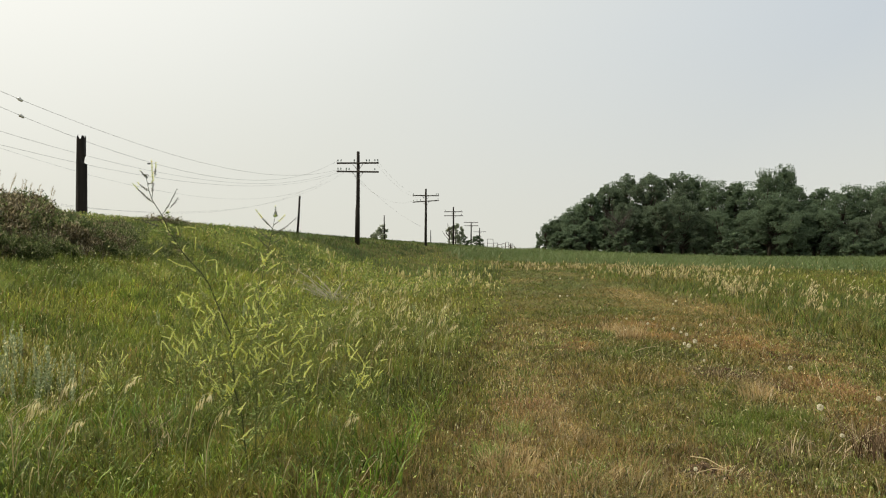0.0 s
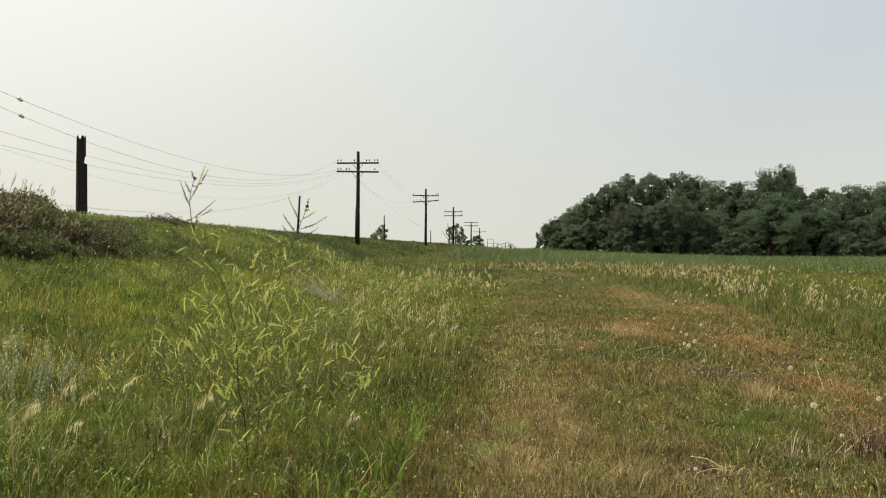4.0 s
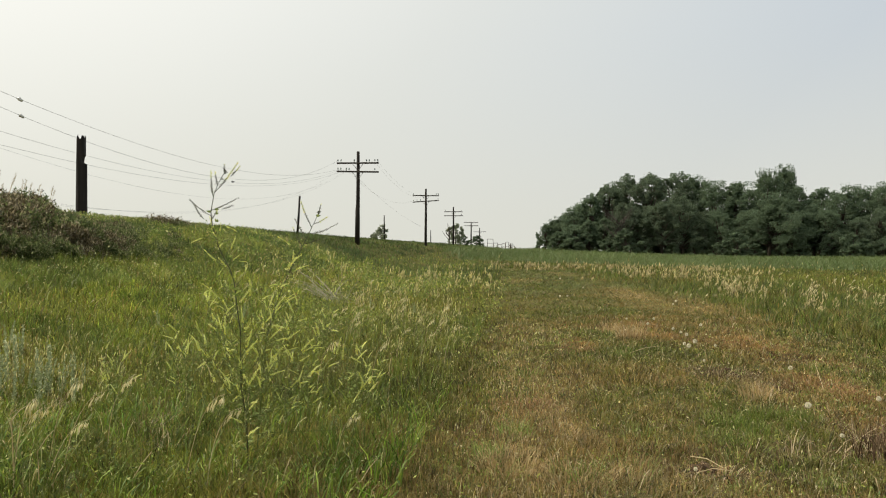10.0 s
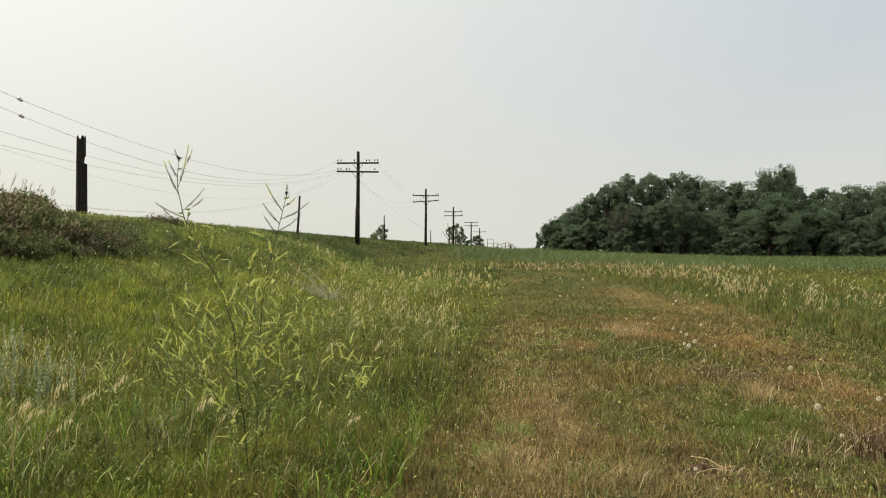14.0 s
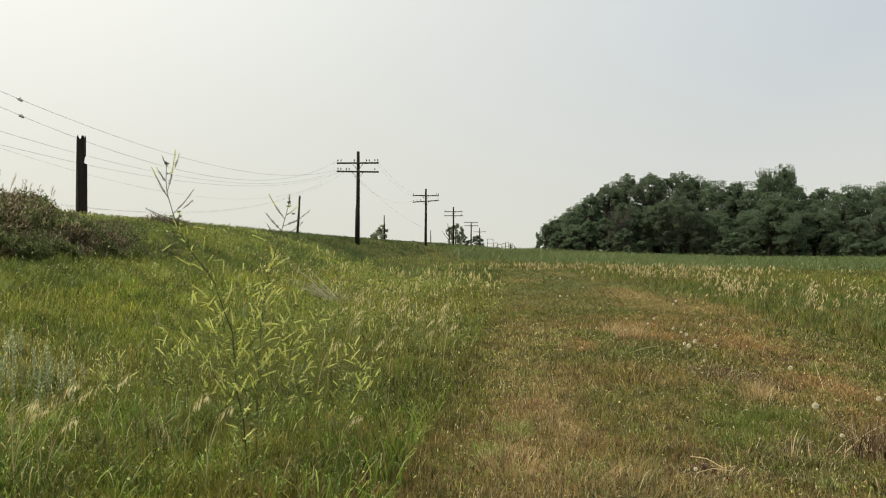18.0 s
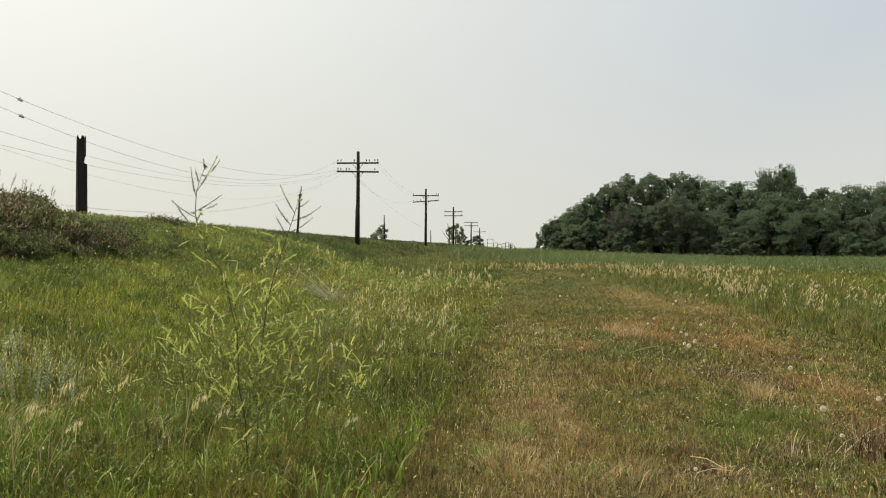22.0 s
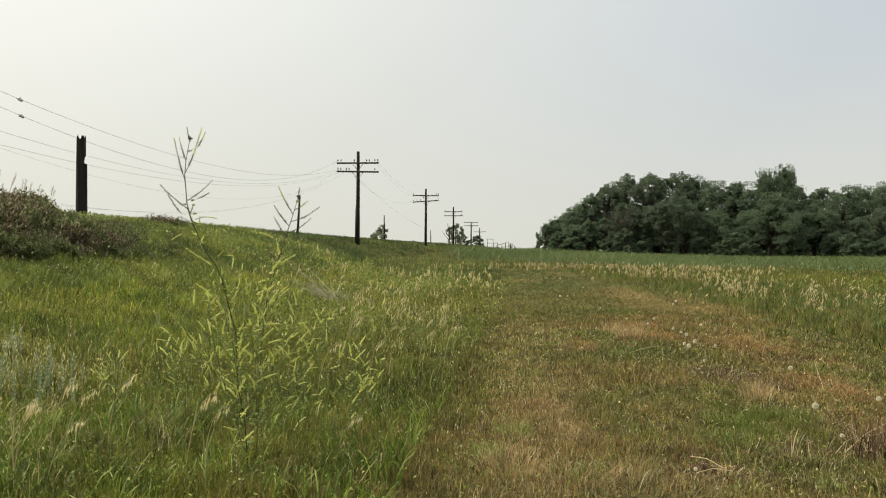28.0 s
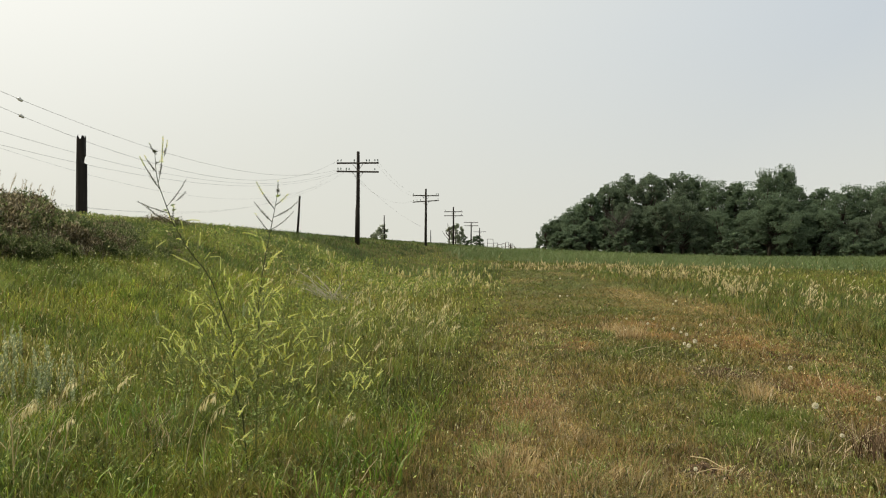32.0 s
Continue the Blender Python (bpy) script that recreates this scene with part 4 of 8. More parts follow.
# ---- trees ----
def tree_meshes(seed, height, spread_r, low, leaves=4200, leaf=0.21, lobes=32, mat=None):
    """A broad-leaved tree: tapered trunk with limbs; leaves gathered in sprays on the shells of uneven boughs."""
    r = random.Random(seed)
    q = np.random.default_rng(seed)
    wood = Geo()
    trunk_top = height * 0.72
    wood.tube([(0, 0, 0), (0.1, 0, trunk_top * 0.3), (-0.1, 0.1, trunk_top * 0.65), (0.05, 0, trunk_top)], [0.028 * height, 0.022 * height, 0.014 * height, 0.005 * height], 8)
    sprays, outs, sizes = [], [], []
    for i in range(lobes):
        f = (i + r.random()) / lobes
        z = height * (low + (0.93 - low) * f)
        reach = spread_r * (1.05 - 0.75 * max(0, (f - 0.35) / 0.65) ** 1.6) * r.uniform(0.30, 0.92)
        w = i * 2.4 + r.uniform(-0.5, 0.5)
        c = Vector((math.cos(w) * reach, math.sin(w) * reach, z))
        rad = spread_r * r.uniform(0.14, 0.31)
        wood.tube([(0, 0, z * 0.55), (c.x * 0.5, c.y * 0.5, z * 0.8), tuple(c)], [0.010 * height, 0.006 * height, 0.002 * height], 5)
        for k in range(9):
            d = Vector((r.gauss(0, 1), r.gauss(0, 1), r.gauss(0.1, 1))).normalized()
            sprays.append(c + Vector((d.x, d.y, d.z * 0.95)) * (rad * r.uniform(0.45, 1.15)))
            outs.append(d)
            sizes.append(rad * r.uniform(0.22, 0.5))
    sprays, outs, sizes = np.array([tuple(v) for v in sprays]), np.array([tuple(v) for v in outs]), np.array(sizes)
    pick = q.integers(0, len(sprays), leaves)
    p = sprays[pick] + np.clip(q.standard_normal((leaves, 3)), -1.15, 1.15) * (sizes[pick] * 0.80)[:, None] * np.array((1, 1, 0.85))
    normal = outs[pick] * 0.75 + np.array((0, 0, 0.15)) + 0.50 * q.standard_normal((leaves, 3))
    normal /= np.linalg.norm(normal, axis=1)[:, None]
    a = np.cross(normal, q.standard_normal((leaves, 3)))
    a /= np.linalg.norm(a, axis=1)[:, None]
    b = np.cross(normal, a)
    s_ = (leaf * (0.6 + 0.9 * q.random(leaves)))[:, None]
    v = np.stack([p - a * s_ * 0.5, p + b * s_ * 0.4, p + a * s_ * 0.5, p - b * s_ * 0.4], 1).astype(np.float32)
    me = bpy.data.meshes.new("crown")
    me.vertices.add(leaves * 4)
    me.vertices.foreach_set("co", v.ravel())
    me.loops.add(leaves * 4)
    me.loops.foreach_set("vertex_index", np.arange(leaves * 4, dtype=np.int32))
    me.polygons.add(leaves)
    me.polygons.foreach_set("loop_start", np.arange(leaves, dtype=np.int32) * 4)
    me.update(calc_edges=True)
    me.materials.append(mat or M_LEAVES)
    return wood.mesh("trunk", M_BARK, True), me


KINDS = [tree_meshes(100 + i, 10.0, rad, low, 27000, 0.145, 44) for i, (rad, low) in enumerate(((3.6, 0.26), (3.1, 0.30), (4.2, 0.24), (2.8, 0.30), (3.9, 0.22)))]
SMALL = [tree_meshes(200 + i, 10.0, 4.4, 0.04, 7000, 0.42, 18) for i in range(3)]
UNDER = [tree_meshes(210 + i, 10.0, 4.4, 0.04, 2800, 0.66, 18) for i in range(3)]
PALE_KINDS = [tree_meshes(110 + i, 10.0, rad, low, 27000, 0.145, 44, M_PALE_LEAVES) for i, (rad, low) in enumerate(((3.6, 0.2), (3.2, 0.26)))]
HAZED = [tree_meshes(240 + i, 10.0, 5.2, 0.16, 5000, 0.5, 14, M_HAZED_LEAVES) for i in range(3)]


def tree(x, y, height, kind, turn, label, group="", wide=1.0, name="tree"):
    trunk, crown = kind
    ob = thing(name, pose(x, y, gz(x, y) - 0.1, 0, 0, turn), label, name.replace("_", " "), group)
    k = height / 10.0
    for nm, me in (("trunk", trunk), ("crown", crown)):
        part(nm, me, None, ob, m=Matrix.Diagonal((k * wide, k * wide, k, 1)))
    return ob


# the wood: outline of heights along its front
rw = random.Random(5)
OUTLINE = ((966, 4.9), (979, 5.6), (992, 6.0), (1004, 6.9), (1016, 7.6), (1032, 8.6), (1047, 10.2), (1078, 12.4), (1110, 13.9), (1150, 14.5), (1190, 14.6), (1228, 14.0), (1265, 12.8), (1300, 13.2), (1338, 12.7), (1360, 15.3), (1391, 15.9), (1412, 11.9), (1450, 12.1), (1490, 12.0), (1530, 12.4), (1570, 13.0), (1620, 12.6))
WOOD = "trees of the dark wood"
for i, (sx_, top) in enumerate(OUTLINE):
    d = 136 + rw.uniform(-4, 6)
    tree((sx_ - 784) / 1331 * d, d, top * d / 133 * 1.04, PALE_KINDS[i % 2] if 1060 < sx_ < 1200 else KINDS[i % 5], rw.uniform(0, 360), "tall dark green broad-leaved tree in the wood", WOOD, 0.64 if sx_ in (1360, 1391) else 1.0)
    if sx_ < 985:
        continue
    d = 127 + rw.uniform(-3, 3)
    sx2 = sx_ + rw.uniform(8, 28)
    pale = 1060 < sx_ < 1240 or sx_ in (1490, 1530)
    tree((sx2 - 784) / 1331 * d, d, top * rw.uniform(0.58, 0.78), PALE_KINDS[i % 2] if pale else KINDS[(i + 2) % 5], rw.uniform(0, 360), "dark green tree at the front of the wood", WOOD, 1.15)
for i in range(16):
    sx_ = 990 + i * 39 + rw.uniform(-14, 14)
    d = 121 + rw.uniform(-2, 2) + max(0, (1010 - sx_) * 0.12)
    tree((sx_ - 784) / 1331 * d, d, rw.choice((1.3, 2.0, 2.6, 3.4, 4.4)), SMALL[i % 3], rw.uniform(0, 360), "low dark green bush at the foot of the wood", "bushes along the wood", 1.35, "bush")

for sx_, d, tall in ((1132, 120.5, 1.9), (1196, 121.5, 1.5), (1010, 122.0, 2.2), (1505, 119.5, 2.2), (1528, 120.0, 1.7)):
    tree((sx_ - 784) / 1331 * d, d, tall, SMALL[int(sx_) % 3], sx_, "low green bush at the foot of the wood", "bushes along the wood", 1.4, "bush")

for i in range(36):  # undergrowth that closes the wood behind the trunks
    sx_ = 990 + i * 21 + rw.uniform(-6, 6)
    d = 144 + rw.uniform(-3, 3)
    tree((sx_ - 784) / 1331 * d, d, rw.uniform(3.8, 5.6), UNDER[i % 3], rw.uniform(0, 360), "dark undergrowth bush inside the wood", "undergrowth of the wood", 1.3, "bush")

for i in range(36):  # low brush that closes the foot of the wood
    sx_ = 955 + i * 18 + rw.uniform(-5, 5)
    d = 153 + rw.uniform(-3, 3)
    tree((sx_ - 784) / 1331 * d, d, rw.uniform(2.2, 3.2), UNDER[i % 3], rw.uniform(0, 360), "low dark brush deep in the wood", "undergrowth of the wood", 1.5, "bush")

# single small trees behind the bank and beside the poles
tree(-8.4, 102, 2.3, HAZED[0], 20, "small tree behind the crest of the bank, leaves greyed for haze", "", 1.15)
tree(-9.35, 102, 1.35, HAZED[2], 70, "low bush behind the crest of the bank, leaves greyed for haze", "", 1.1, "bush")
tree(2.3, 138, 3.9, HAZED[1], 80, "small tree beside a telegraph pole, leaves greyed for haze", "", 0.9)
tree(4.3, 151, 2.3, SMALL[0], 10, "low round dark bush beside a telegraph pole", "", 1.3, "bush")
tree(6.8, 150, 2.5, SMALL[2], 130, "low round dark bush beside a telegraph pole", "", 1.6, "bush")


def bare_tree(x, y, height, bark=None):
    bark = bark or M_BARK
    r = random.Random(int(y))
    ob = thing("dead_tree", pose(x, y, gz(x, y) - 0.1), "small dead tree with bare grey branches", "tree")
    part("trunk", Geo().tube([(0, 0, 0), (0.05, 0, height * 0.5), (0, 0, height * 0.9)], [0.12, 0.08, 0.03], 6), bark, ob)
    for i in range(11 if height < 5 else 26):
        w, z = r.uniform(0, 6.28), height * r.uniform(0.15, 0.7)
        l_ = height * r.uniform(0.25, 0.45)
        part("branch", Geo().tube([(0, 0, z), (math.cos(w) * l_ * 0.5, math.sin(w) * l_ * 0.5, z + l_ * 0.5), (math.cos(w) * l_ * 0.8, math.sin(w) * l_ * 0.8, z + l_)], [0.06, 0.045, 0.018], 4), bark, ob)


bare_tree(1.1, 134, 3.6)
bare_tree(28.3, 122.5, 8.0, M_ARM)
bare_tree(30.2, 123.5, 7.0, M_ARM)
bare_tree(20.6, 230, 3.0)
bare_tree(22.0, 232, 2.4)
bare_tree(21.2, 235, 2.8)


def pipe_frames():
    """Stepped pipe risers far down the line."""
    for x, y, w, h in ((13.2, 210, 1.6, 2.6), (14.8, 212, 1.2, 1.75), (16.2, 214, 1.1, 1.6), (17.4, 216, 0.9, 2.2), (18.6, 218, 0.9, 2.7)):
        z = gz(x, y)
        ob = thing("pipe_frame", pose(x, y, z - 0.1), "far dark steel pipe frame with a top rail", "pipe frame", "pipe frames down the line")
        for sx_ in (-w / 2, w / 2):
            part("post", Geo().tube([(sx_, 0, 0), (sx_, 0, h)], 0.07, 7), M_STEEL, ob)
        part("top_rail", Geo().tube([(-w / 2, 0, h), (w / 2, 0, h)], 0.06, 7), M_STEEL, ob)
        part("rail", Geo().tube([(-w / 2, 0, h * 0.55), (w / 2, 0, h * 0.55)], 0.05, 7), M_STEEL, ob)


pipe_frames()


# ---- thicket on the bank ----
def shrub_meshes(seed, height, spread_r, leaves=2600):
    """A thicket shrub: many upright twigs of uneven height, leafy along their length."""
    r = random.Random(seed)
    wood, crown = Geo(), Geo()
    twigs = []
    for i in range(46):
        w, reach = r.uniform(0, 6.28), spread_r * r.random() ** 0.55
        h = height * r.choice((0.45, 0.6, 0.75, 0.9, 1.0, 1.25)) * r.uniform(0.85, 1.1) * (1 - 0.25 * reach / spread_r)
        foot = Vector((math.cos(w) * reach * 0.7, math.sin(w) * reach * 0.7, 0))
        tip = Vector((math.cos(w) * reach + r.gauss(0, 0.07), math.sin(w) * reach + r.gauss(0, 0.07), h))
        mid = foot.lerp(tip, 0.5) + Vector((r.gauss(0, 0.04), r.gauss(0, 0.04), 0))
        wood.tube([tuple(foot), tuple(mid), tuple(tip)], [0.010, 0.007, 0.003], 4)
        twigs.append((foot, mid, tip))
    for i in range(leaves):
        foot, mid, tip = twigs[r.randrange(len(twigs))]
        f = 0.12 + 0.88 * r.random() ** 0.8
        p = foot.lerp(mid, f * 2) if f < 0.5 else mid.lerp(tip, f * 2 - 1)
        p = p + Vector((r.gauss(0, 0.045), r.gauss(0, 0.045), r.gauss(0, 0.03)))
        s_ = r.uniform(0.08, 0.20)
        crown.leaf(p, (r.uniform(-1, 1), r.uniform(-1, 1), r.uniform(-0.2, 1.2)), (r.uniform(-1, 1), r.uniform(-1, 1), 0.1), s_, s_ * 0.32)
    return wood.mesh("stem", M_GREYTWIG if seed == 301 else M_TWIG), crown.mesh("foliage", M_SHRUB if seed % 2 else M_SHRUB_GREEN)


SHRUBS = [shrub_meshes(300 + i, 1.0, 0.95, 1700) for i in range(4)]
rs = random.Random(17)


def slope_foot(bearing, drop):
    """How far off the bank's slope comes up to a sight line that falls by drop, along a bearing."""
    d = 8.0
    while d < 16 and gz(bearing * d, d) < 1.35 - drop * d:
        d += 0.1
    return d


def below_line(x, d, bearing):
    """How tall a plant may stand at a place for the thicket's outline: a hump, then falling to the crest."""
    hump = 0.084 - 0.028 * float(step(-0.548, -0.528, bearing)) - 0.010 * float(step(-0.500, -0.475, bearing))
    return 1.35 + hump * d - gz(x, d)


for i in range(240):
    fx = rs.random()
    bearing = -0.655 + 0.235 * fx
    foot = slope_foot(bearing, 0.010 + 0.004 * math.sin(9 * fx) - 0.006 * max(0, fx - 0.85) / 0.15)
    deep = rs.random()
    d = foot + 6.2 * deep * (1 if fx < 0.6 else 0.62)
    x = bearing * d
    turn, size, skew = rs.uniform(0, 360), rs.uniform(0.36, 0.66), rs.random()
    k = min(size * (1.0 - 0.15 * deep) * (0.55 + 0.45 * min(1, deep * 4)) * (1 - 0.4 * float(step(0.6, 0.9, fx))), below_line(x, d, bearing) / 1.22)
    if k < 0.10:
        continue
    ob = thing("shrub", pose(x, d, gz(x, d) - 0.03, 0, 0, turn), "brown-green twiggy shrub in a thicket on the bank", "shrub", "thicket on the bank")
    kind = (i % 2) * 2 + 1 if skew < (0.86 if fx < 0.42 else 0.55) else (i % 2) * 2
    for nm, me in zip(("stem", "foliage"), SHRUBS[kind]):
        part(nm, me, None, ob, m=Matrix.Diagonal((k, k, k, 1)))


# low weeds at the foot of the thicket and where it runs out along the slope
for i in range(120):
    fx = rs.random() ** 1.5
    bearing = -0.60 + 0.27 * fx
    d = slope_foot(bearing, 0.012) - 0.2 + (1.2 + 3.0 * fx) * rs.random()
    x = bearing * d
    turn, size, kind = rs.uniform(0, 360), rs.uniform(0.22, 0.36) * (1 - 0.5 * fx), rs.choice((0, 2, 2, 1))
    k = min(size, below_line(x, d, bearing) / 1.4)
    if k < 0.07:
        continue
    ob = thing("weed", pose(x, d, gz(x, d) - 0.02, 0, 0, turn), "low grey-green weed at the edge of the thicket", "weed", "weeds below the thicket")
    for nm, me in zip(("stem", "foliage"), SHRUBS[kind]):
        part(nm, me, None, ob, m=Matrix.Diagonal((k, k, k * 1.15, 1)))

# tall dry stalks over the thicket
rd = random.Random(29)
for i in range(11):
    sx_, d = rd.uniform(-20, 90), rd.uniform(14.5, 17.5)
    x = (sx_ - 784) / 1331 * d
    ob = thing("weed_stalk", pose(x, d, gz(x, d), rd.uniform(-5, 5), rd.uniform(-4, 12), 0), "tall thin dry weed stalk over the thicket", "weed", "dry stalks over the thicket")
    h = rd.uniform(0.6, 1.0)
    part("stalk", Geo().tube([(0, 0, 0), (0.03, 0, h * 0.6), (0.09, 0, h)], [0.005, 0.004, 0.002], 4), M_STRAW, ob)
    g = Geo()
    for k in range(26):
        f = 0.78 + 0.22 * k / 25
        g.bud((0.09 * f * f, 0, h * f), (rd.uniform(-1, 1), rd.uniform(-1, 1), rd.uniform(-0.2, 1)), 0.03, 0.010)
    part("seed_head", g, M_STRAW, ob)

# a low dark shrub on the crest
for sx_, d, k in ((258, 23.0, 0.20), (268, 22.6, 0.26), (277, 23.2, 0.30), (286, 22.4, 0.28), (296, 23.0, 0.32), (306, 22.6, 0.26), (316, 23.4, 0.24), (330, 24.0, 0.18), (345, 24.4, 0.15), (372, 25.0, 0.14)):
    x = (sx_ - 784) / 1331 * d
    ob = thing("shrub", pose(x, d, gz(x, d) - 0.03, 0, 0, sx_), "low dark green shrub on the crest of the bank", "shrub")
    for nm, me in zip(("stem", "foliage"), SHRUBS[3 if sx_ % 3 else 0]):
        part(nm, me, None, ob, m=Matrix.Diagonal((k * 1.7, k * 1.7, k, 1)))


# ---- plants near the camera ----
HALF = math.tan(radians(30.5))


def joined(name, pieces, smooth=False):
    """One mesh of several pieces, each with its material."""
    g, mats, index = Geo(), [], []
    for geo, mat in pieces:
        n0 = len(g.v)
        g.v += geo.v
        g.f += [tuple(i + n0 for i in f) for f in geo.f]
        index += [len(mats)] * len(geo.f)
        mats.append(mat)
    me = bpy.data.meshes.new(name)
    me.from_pydata(g.v, [], g.f)
    for mat in mats:
        me.materials.append(mat)
    me.polygons.foreach_set("material_index", index)
    me.update()
    return me


def raceme_mesh(seed, length, bloom, bend, thick=1.0, pod=None, at=None):
    """A clover spike along z, or along a given curve: a thin stalk, pods low down and open flowers above."""
    r = random.Random(seed)
    stalk, pods, flowers = Geo(), Geo(), Geo()
    at = at or (lambda f: Vector((bend * length * f * f, 0.12 * bend * length * f, length * f)))
    stalk.tube([at(i / 6) for i in range(7)], [0.0026, 0.0023, 0.002, 0.0018, 0.0015, 0.0012, 0.0007], 4)
    core = 1 - bloom
    if bloom > 0.3 and pod is None:
        flowers.tube([at(core + bloom * q / 4) for q in range(5)], [0.0015 * thick, 0.0042 * thick, 0.0044 * thick, 0.0030 * thick, 0.0008], 5)
    n = int(length / (0.0027 if pod is None else 0.0045))
    for i in range(n):
        f = 0.22 + 0.78 * i / n
        w = i * 2.4 + r.uniform(-0.5, 0.5)
        way = (at(min(1, f + 0.05)) - at(f - 0.05)).normalized()
        a = way.orthogonal().normalized()
        out = (a * math.cos(w) + way.cross(a) * math.sin(w)) + way * (0.15 + 0.9 * f * f)
        size = thick * (0.0168 - 0.0066 * f) * r.uniform(0.75, 1.25)
        if pod is None and r.random() < 0.18:
            continue
        if f > 1 - bloom:
            flowers.bud(at(f), out, size, size * 0.54)
        elif r.random() < 0.8:
            pods.bud(at(f), out - way * 0.7, size * (0.62 if pod is None else 0.8), size * (0.42 if pod is None else 0.5))
    return joined("raceme", [(stalk, M_STEM if pod is None else M_TWIG), (pods, pod or M_POD), (flowers, M_FLOWER)])


BLOOM = [raceme_mesh(i, (0.085, 0.135, 0.105, 0.175, 0.12, 0.15)[i], (0.70, 0.58, 0.78, 0.50, 0.66, 0.45)[i], (0.6, -0.5, 0.75, -0.6, 0.3, 0.7)[i], (0.86, 0.80, 0.92, 0.78, 0.88, 0.82)[i]) for i in range(6)]
PODS = [raceme_mesh(20 + i, 0.08 + 0.02 * i, 0.08, (0.15, -0.2, 0.3)[i], 0.85) for i in range(3)]


def leaflets(g, p, r, size=0.028):
    """A leaf of three narrow leaflets."""
    w = r.uniform(0, 6.28)
    out = Vector((math.cos(w), math.sin(w), 0.45))
    q = Vector(p) + out * size
    side = out.cross(Vector((0, 0, 1)))
    for k in (-0.8, 0, 0.8):
        g.leaf(q, out + side * k, side + Vector((0, 0, 0.2)), size * r.uniform(0.8, 1.2), size * 0.42)


def aim(p, way, roll=0.0):
    """A pose at p whose z axis points along way."""
    q = Vector(way).normalized().to_track_quat("Z", "Y").to_matrix().to_4x4()
    return Matrix.Translation(p) @ q @ pose(0, 0, 0, 0, 0, roll)


def stem_mesh(pts, radii, seed, leaves=8, size=0.028, mat=None):
    r = random.Random(seed)
    g, lf = Geo().tube(pts, radii, 6), Geo()
    for i in range(leaves):
        f = r.random() * (len(pts) - 1)
        k = min(int(f), len(pts) - 2)
        leaflets(lf, Vector(pts[k]).lerp(Vector(pts[k + 1]), f - k), r, size)
    return joined("stem", [(g, mat or M_STEM), (lf, M_LEAFLET)])


WHIPPING = []  # branches of the tall clovers: part, rest pose, lag in seconds


def clover_branch(ob, p, way, length, seed, racemes=6, spread_=0.6):
    """A side branch with trefoil leaves, and its flower spikes as pieces of it."""
    r = random.Random(seed)
    way = Vector(way).normalized()
    up = Vector((0, 0, 1))
    at = lambda f: way * (length * f) + up * (length * 0.5 * f * f)
    pts = [at(i / 5) for i in range(6)]
    b = part("branch", stem_mesh(pts, [0.0022, 0.0020, 0.0017, 0.0014, 0.0011, 0.0008], seed, int(20 * length / 0.4), 0.021), None, ob, m=Matrix.Translation(p))
    for i in range(racemes):
        f = 0.30 + 0.70 * (i + 1) / racemes
        side = Vector((r.uniform(-0.75, 0.95), r.uniform(-0.7, 0.7), r.uniform(0.2, 1.0)))
        d = way * 0.3 + side * spread_ + up * 0.62 if i < racemes - 1 else way + up * 0.9
        me = BLOOM[r.randrange(6)] if r.random() < 0.80 else PODS[r.randrange(3)]
        k = r.choice((0.4, 0.5, 0.6, 0.8, 1.0, 1.25))
        part("raceme", me, None, b, m=aim(at(f), d, r.uniform(0, 360)) @ Matrix.Diagonal((0.55 + 0.35 * k, 0.55 + 0.35 * k, k, 1)))
    WHIPPING.append((b, Matrix.Translation(p), r.uniform(0, 0.5)))
    return b


def screen_point(x, y, depth):
    """A place at that depth on the line of sight through a point of the view."""
    a = (441 - y) / 784 * HALF
    t = radians(0.13)
    up = depth * math.tan(math.atan(a) + t)
    return Vector(((x - 784) / 784 * HALF * (depth * math.cos(t) + up * math.sin(t)), depth, 1.35 + up))


# the tall clover: base, joint in the stem, first fork, top
ROOT_A, ROOT_B = Vector((-1.1408, 4.4300, 0.0000)), Vector((-1.1342, 4.5500, 0.0000))
JOINT_A, FORK_A, TOP_A = Vector((-0.0771, 0.0000, 0.8642)), Vector((-0.3672, 0.0000, 1.6629)), Vector((-0.3575, 0.0000, 2.0525))
JOINT_B, TOP_B = Vector((0.0337, 0.0000, 0.8168)), Vector((0.2384, 0.0000, 1.7398))


def spike(owner, origin, root, stem, x0, y0, x1, y1, depth, me_kind, seed, dy=0.0, snap=True):
    """A flower spike that leaves the stem sideways and curves up to its tip, in its owner's space."""
    a = screen_point(x0, y0, depth) - root - origin
    b = screen_point(x1, y1, depth) - root - origin + Vector((0, dy, 0))
    for p, q in zip(stem, stem[1:] if snap else ()):  # start on the stem itself
        if p.z <= a.z <= q.z:
            a = p.lerp(q, (a.z - p.z) / (q.z - p.z))
    length = (b - a).length
    bow = random.Random(seed).uniform(0.03, 0.09) * length
    curve = lambda f: (b - a) * f + Vector((0, 0, -bow * math.sin(math.pi * f)))
    part("raceme", raceme_mesh(seed, length, me_kind, 0, 0.92, M_DARK_POD, curve), None, owner, m=Matrix.Translation(a))


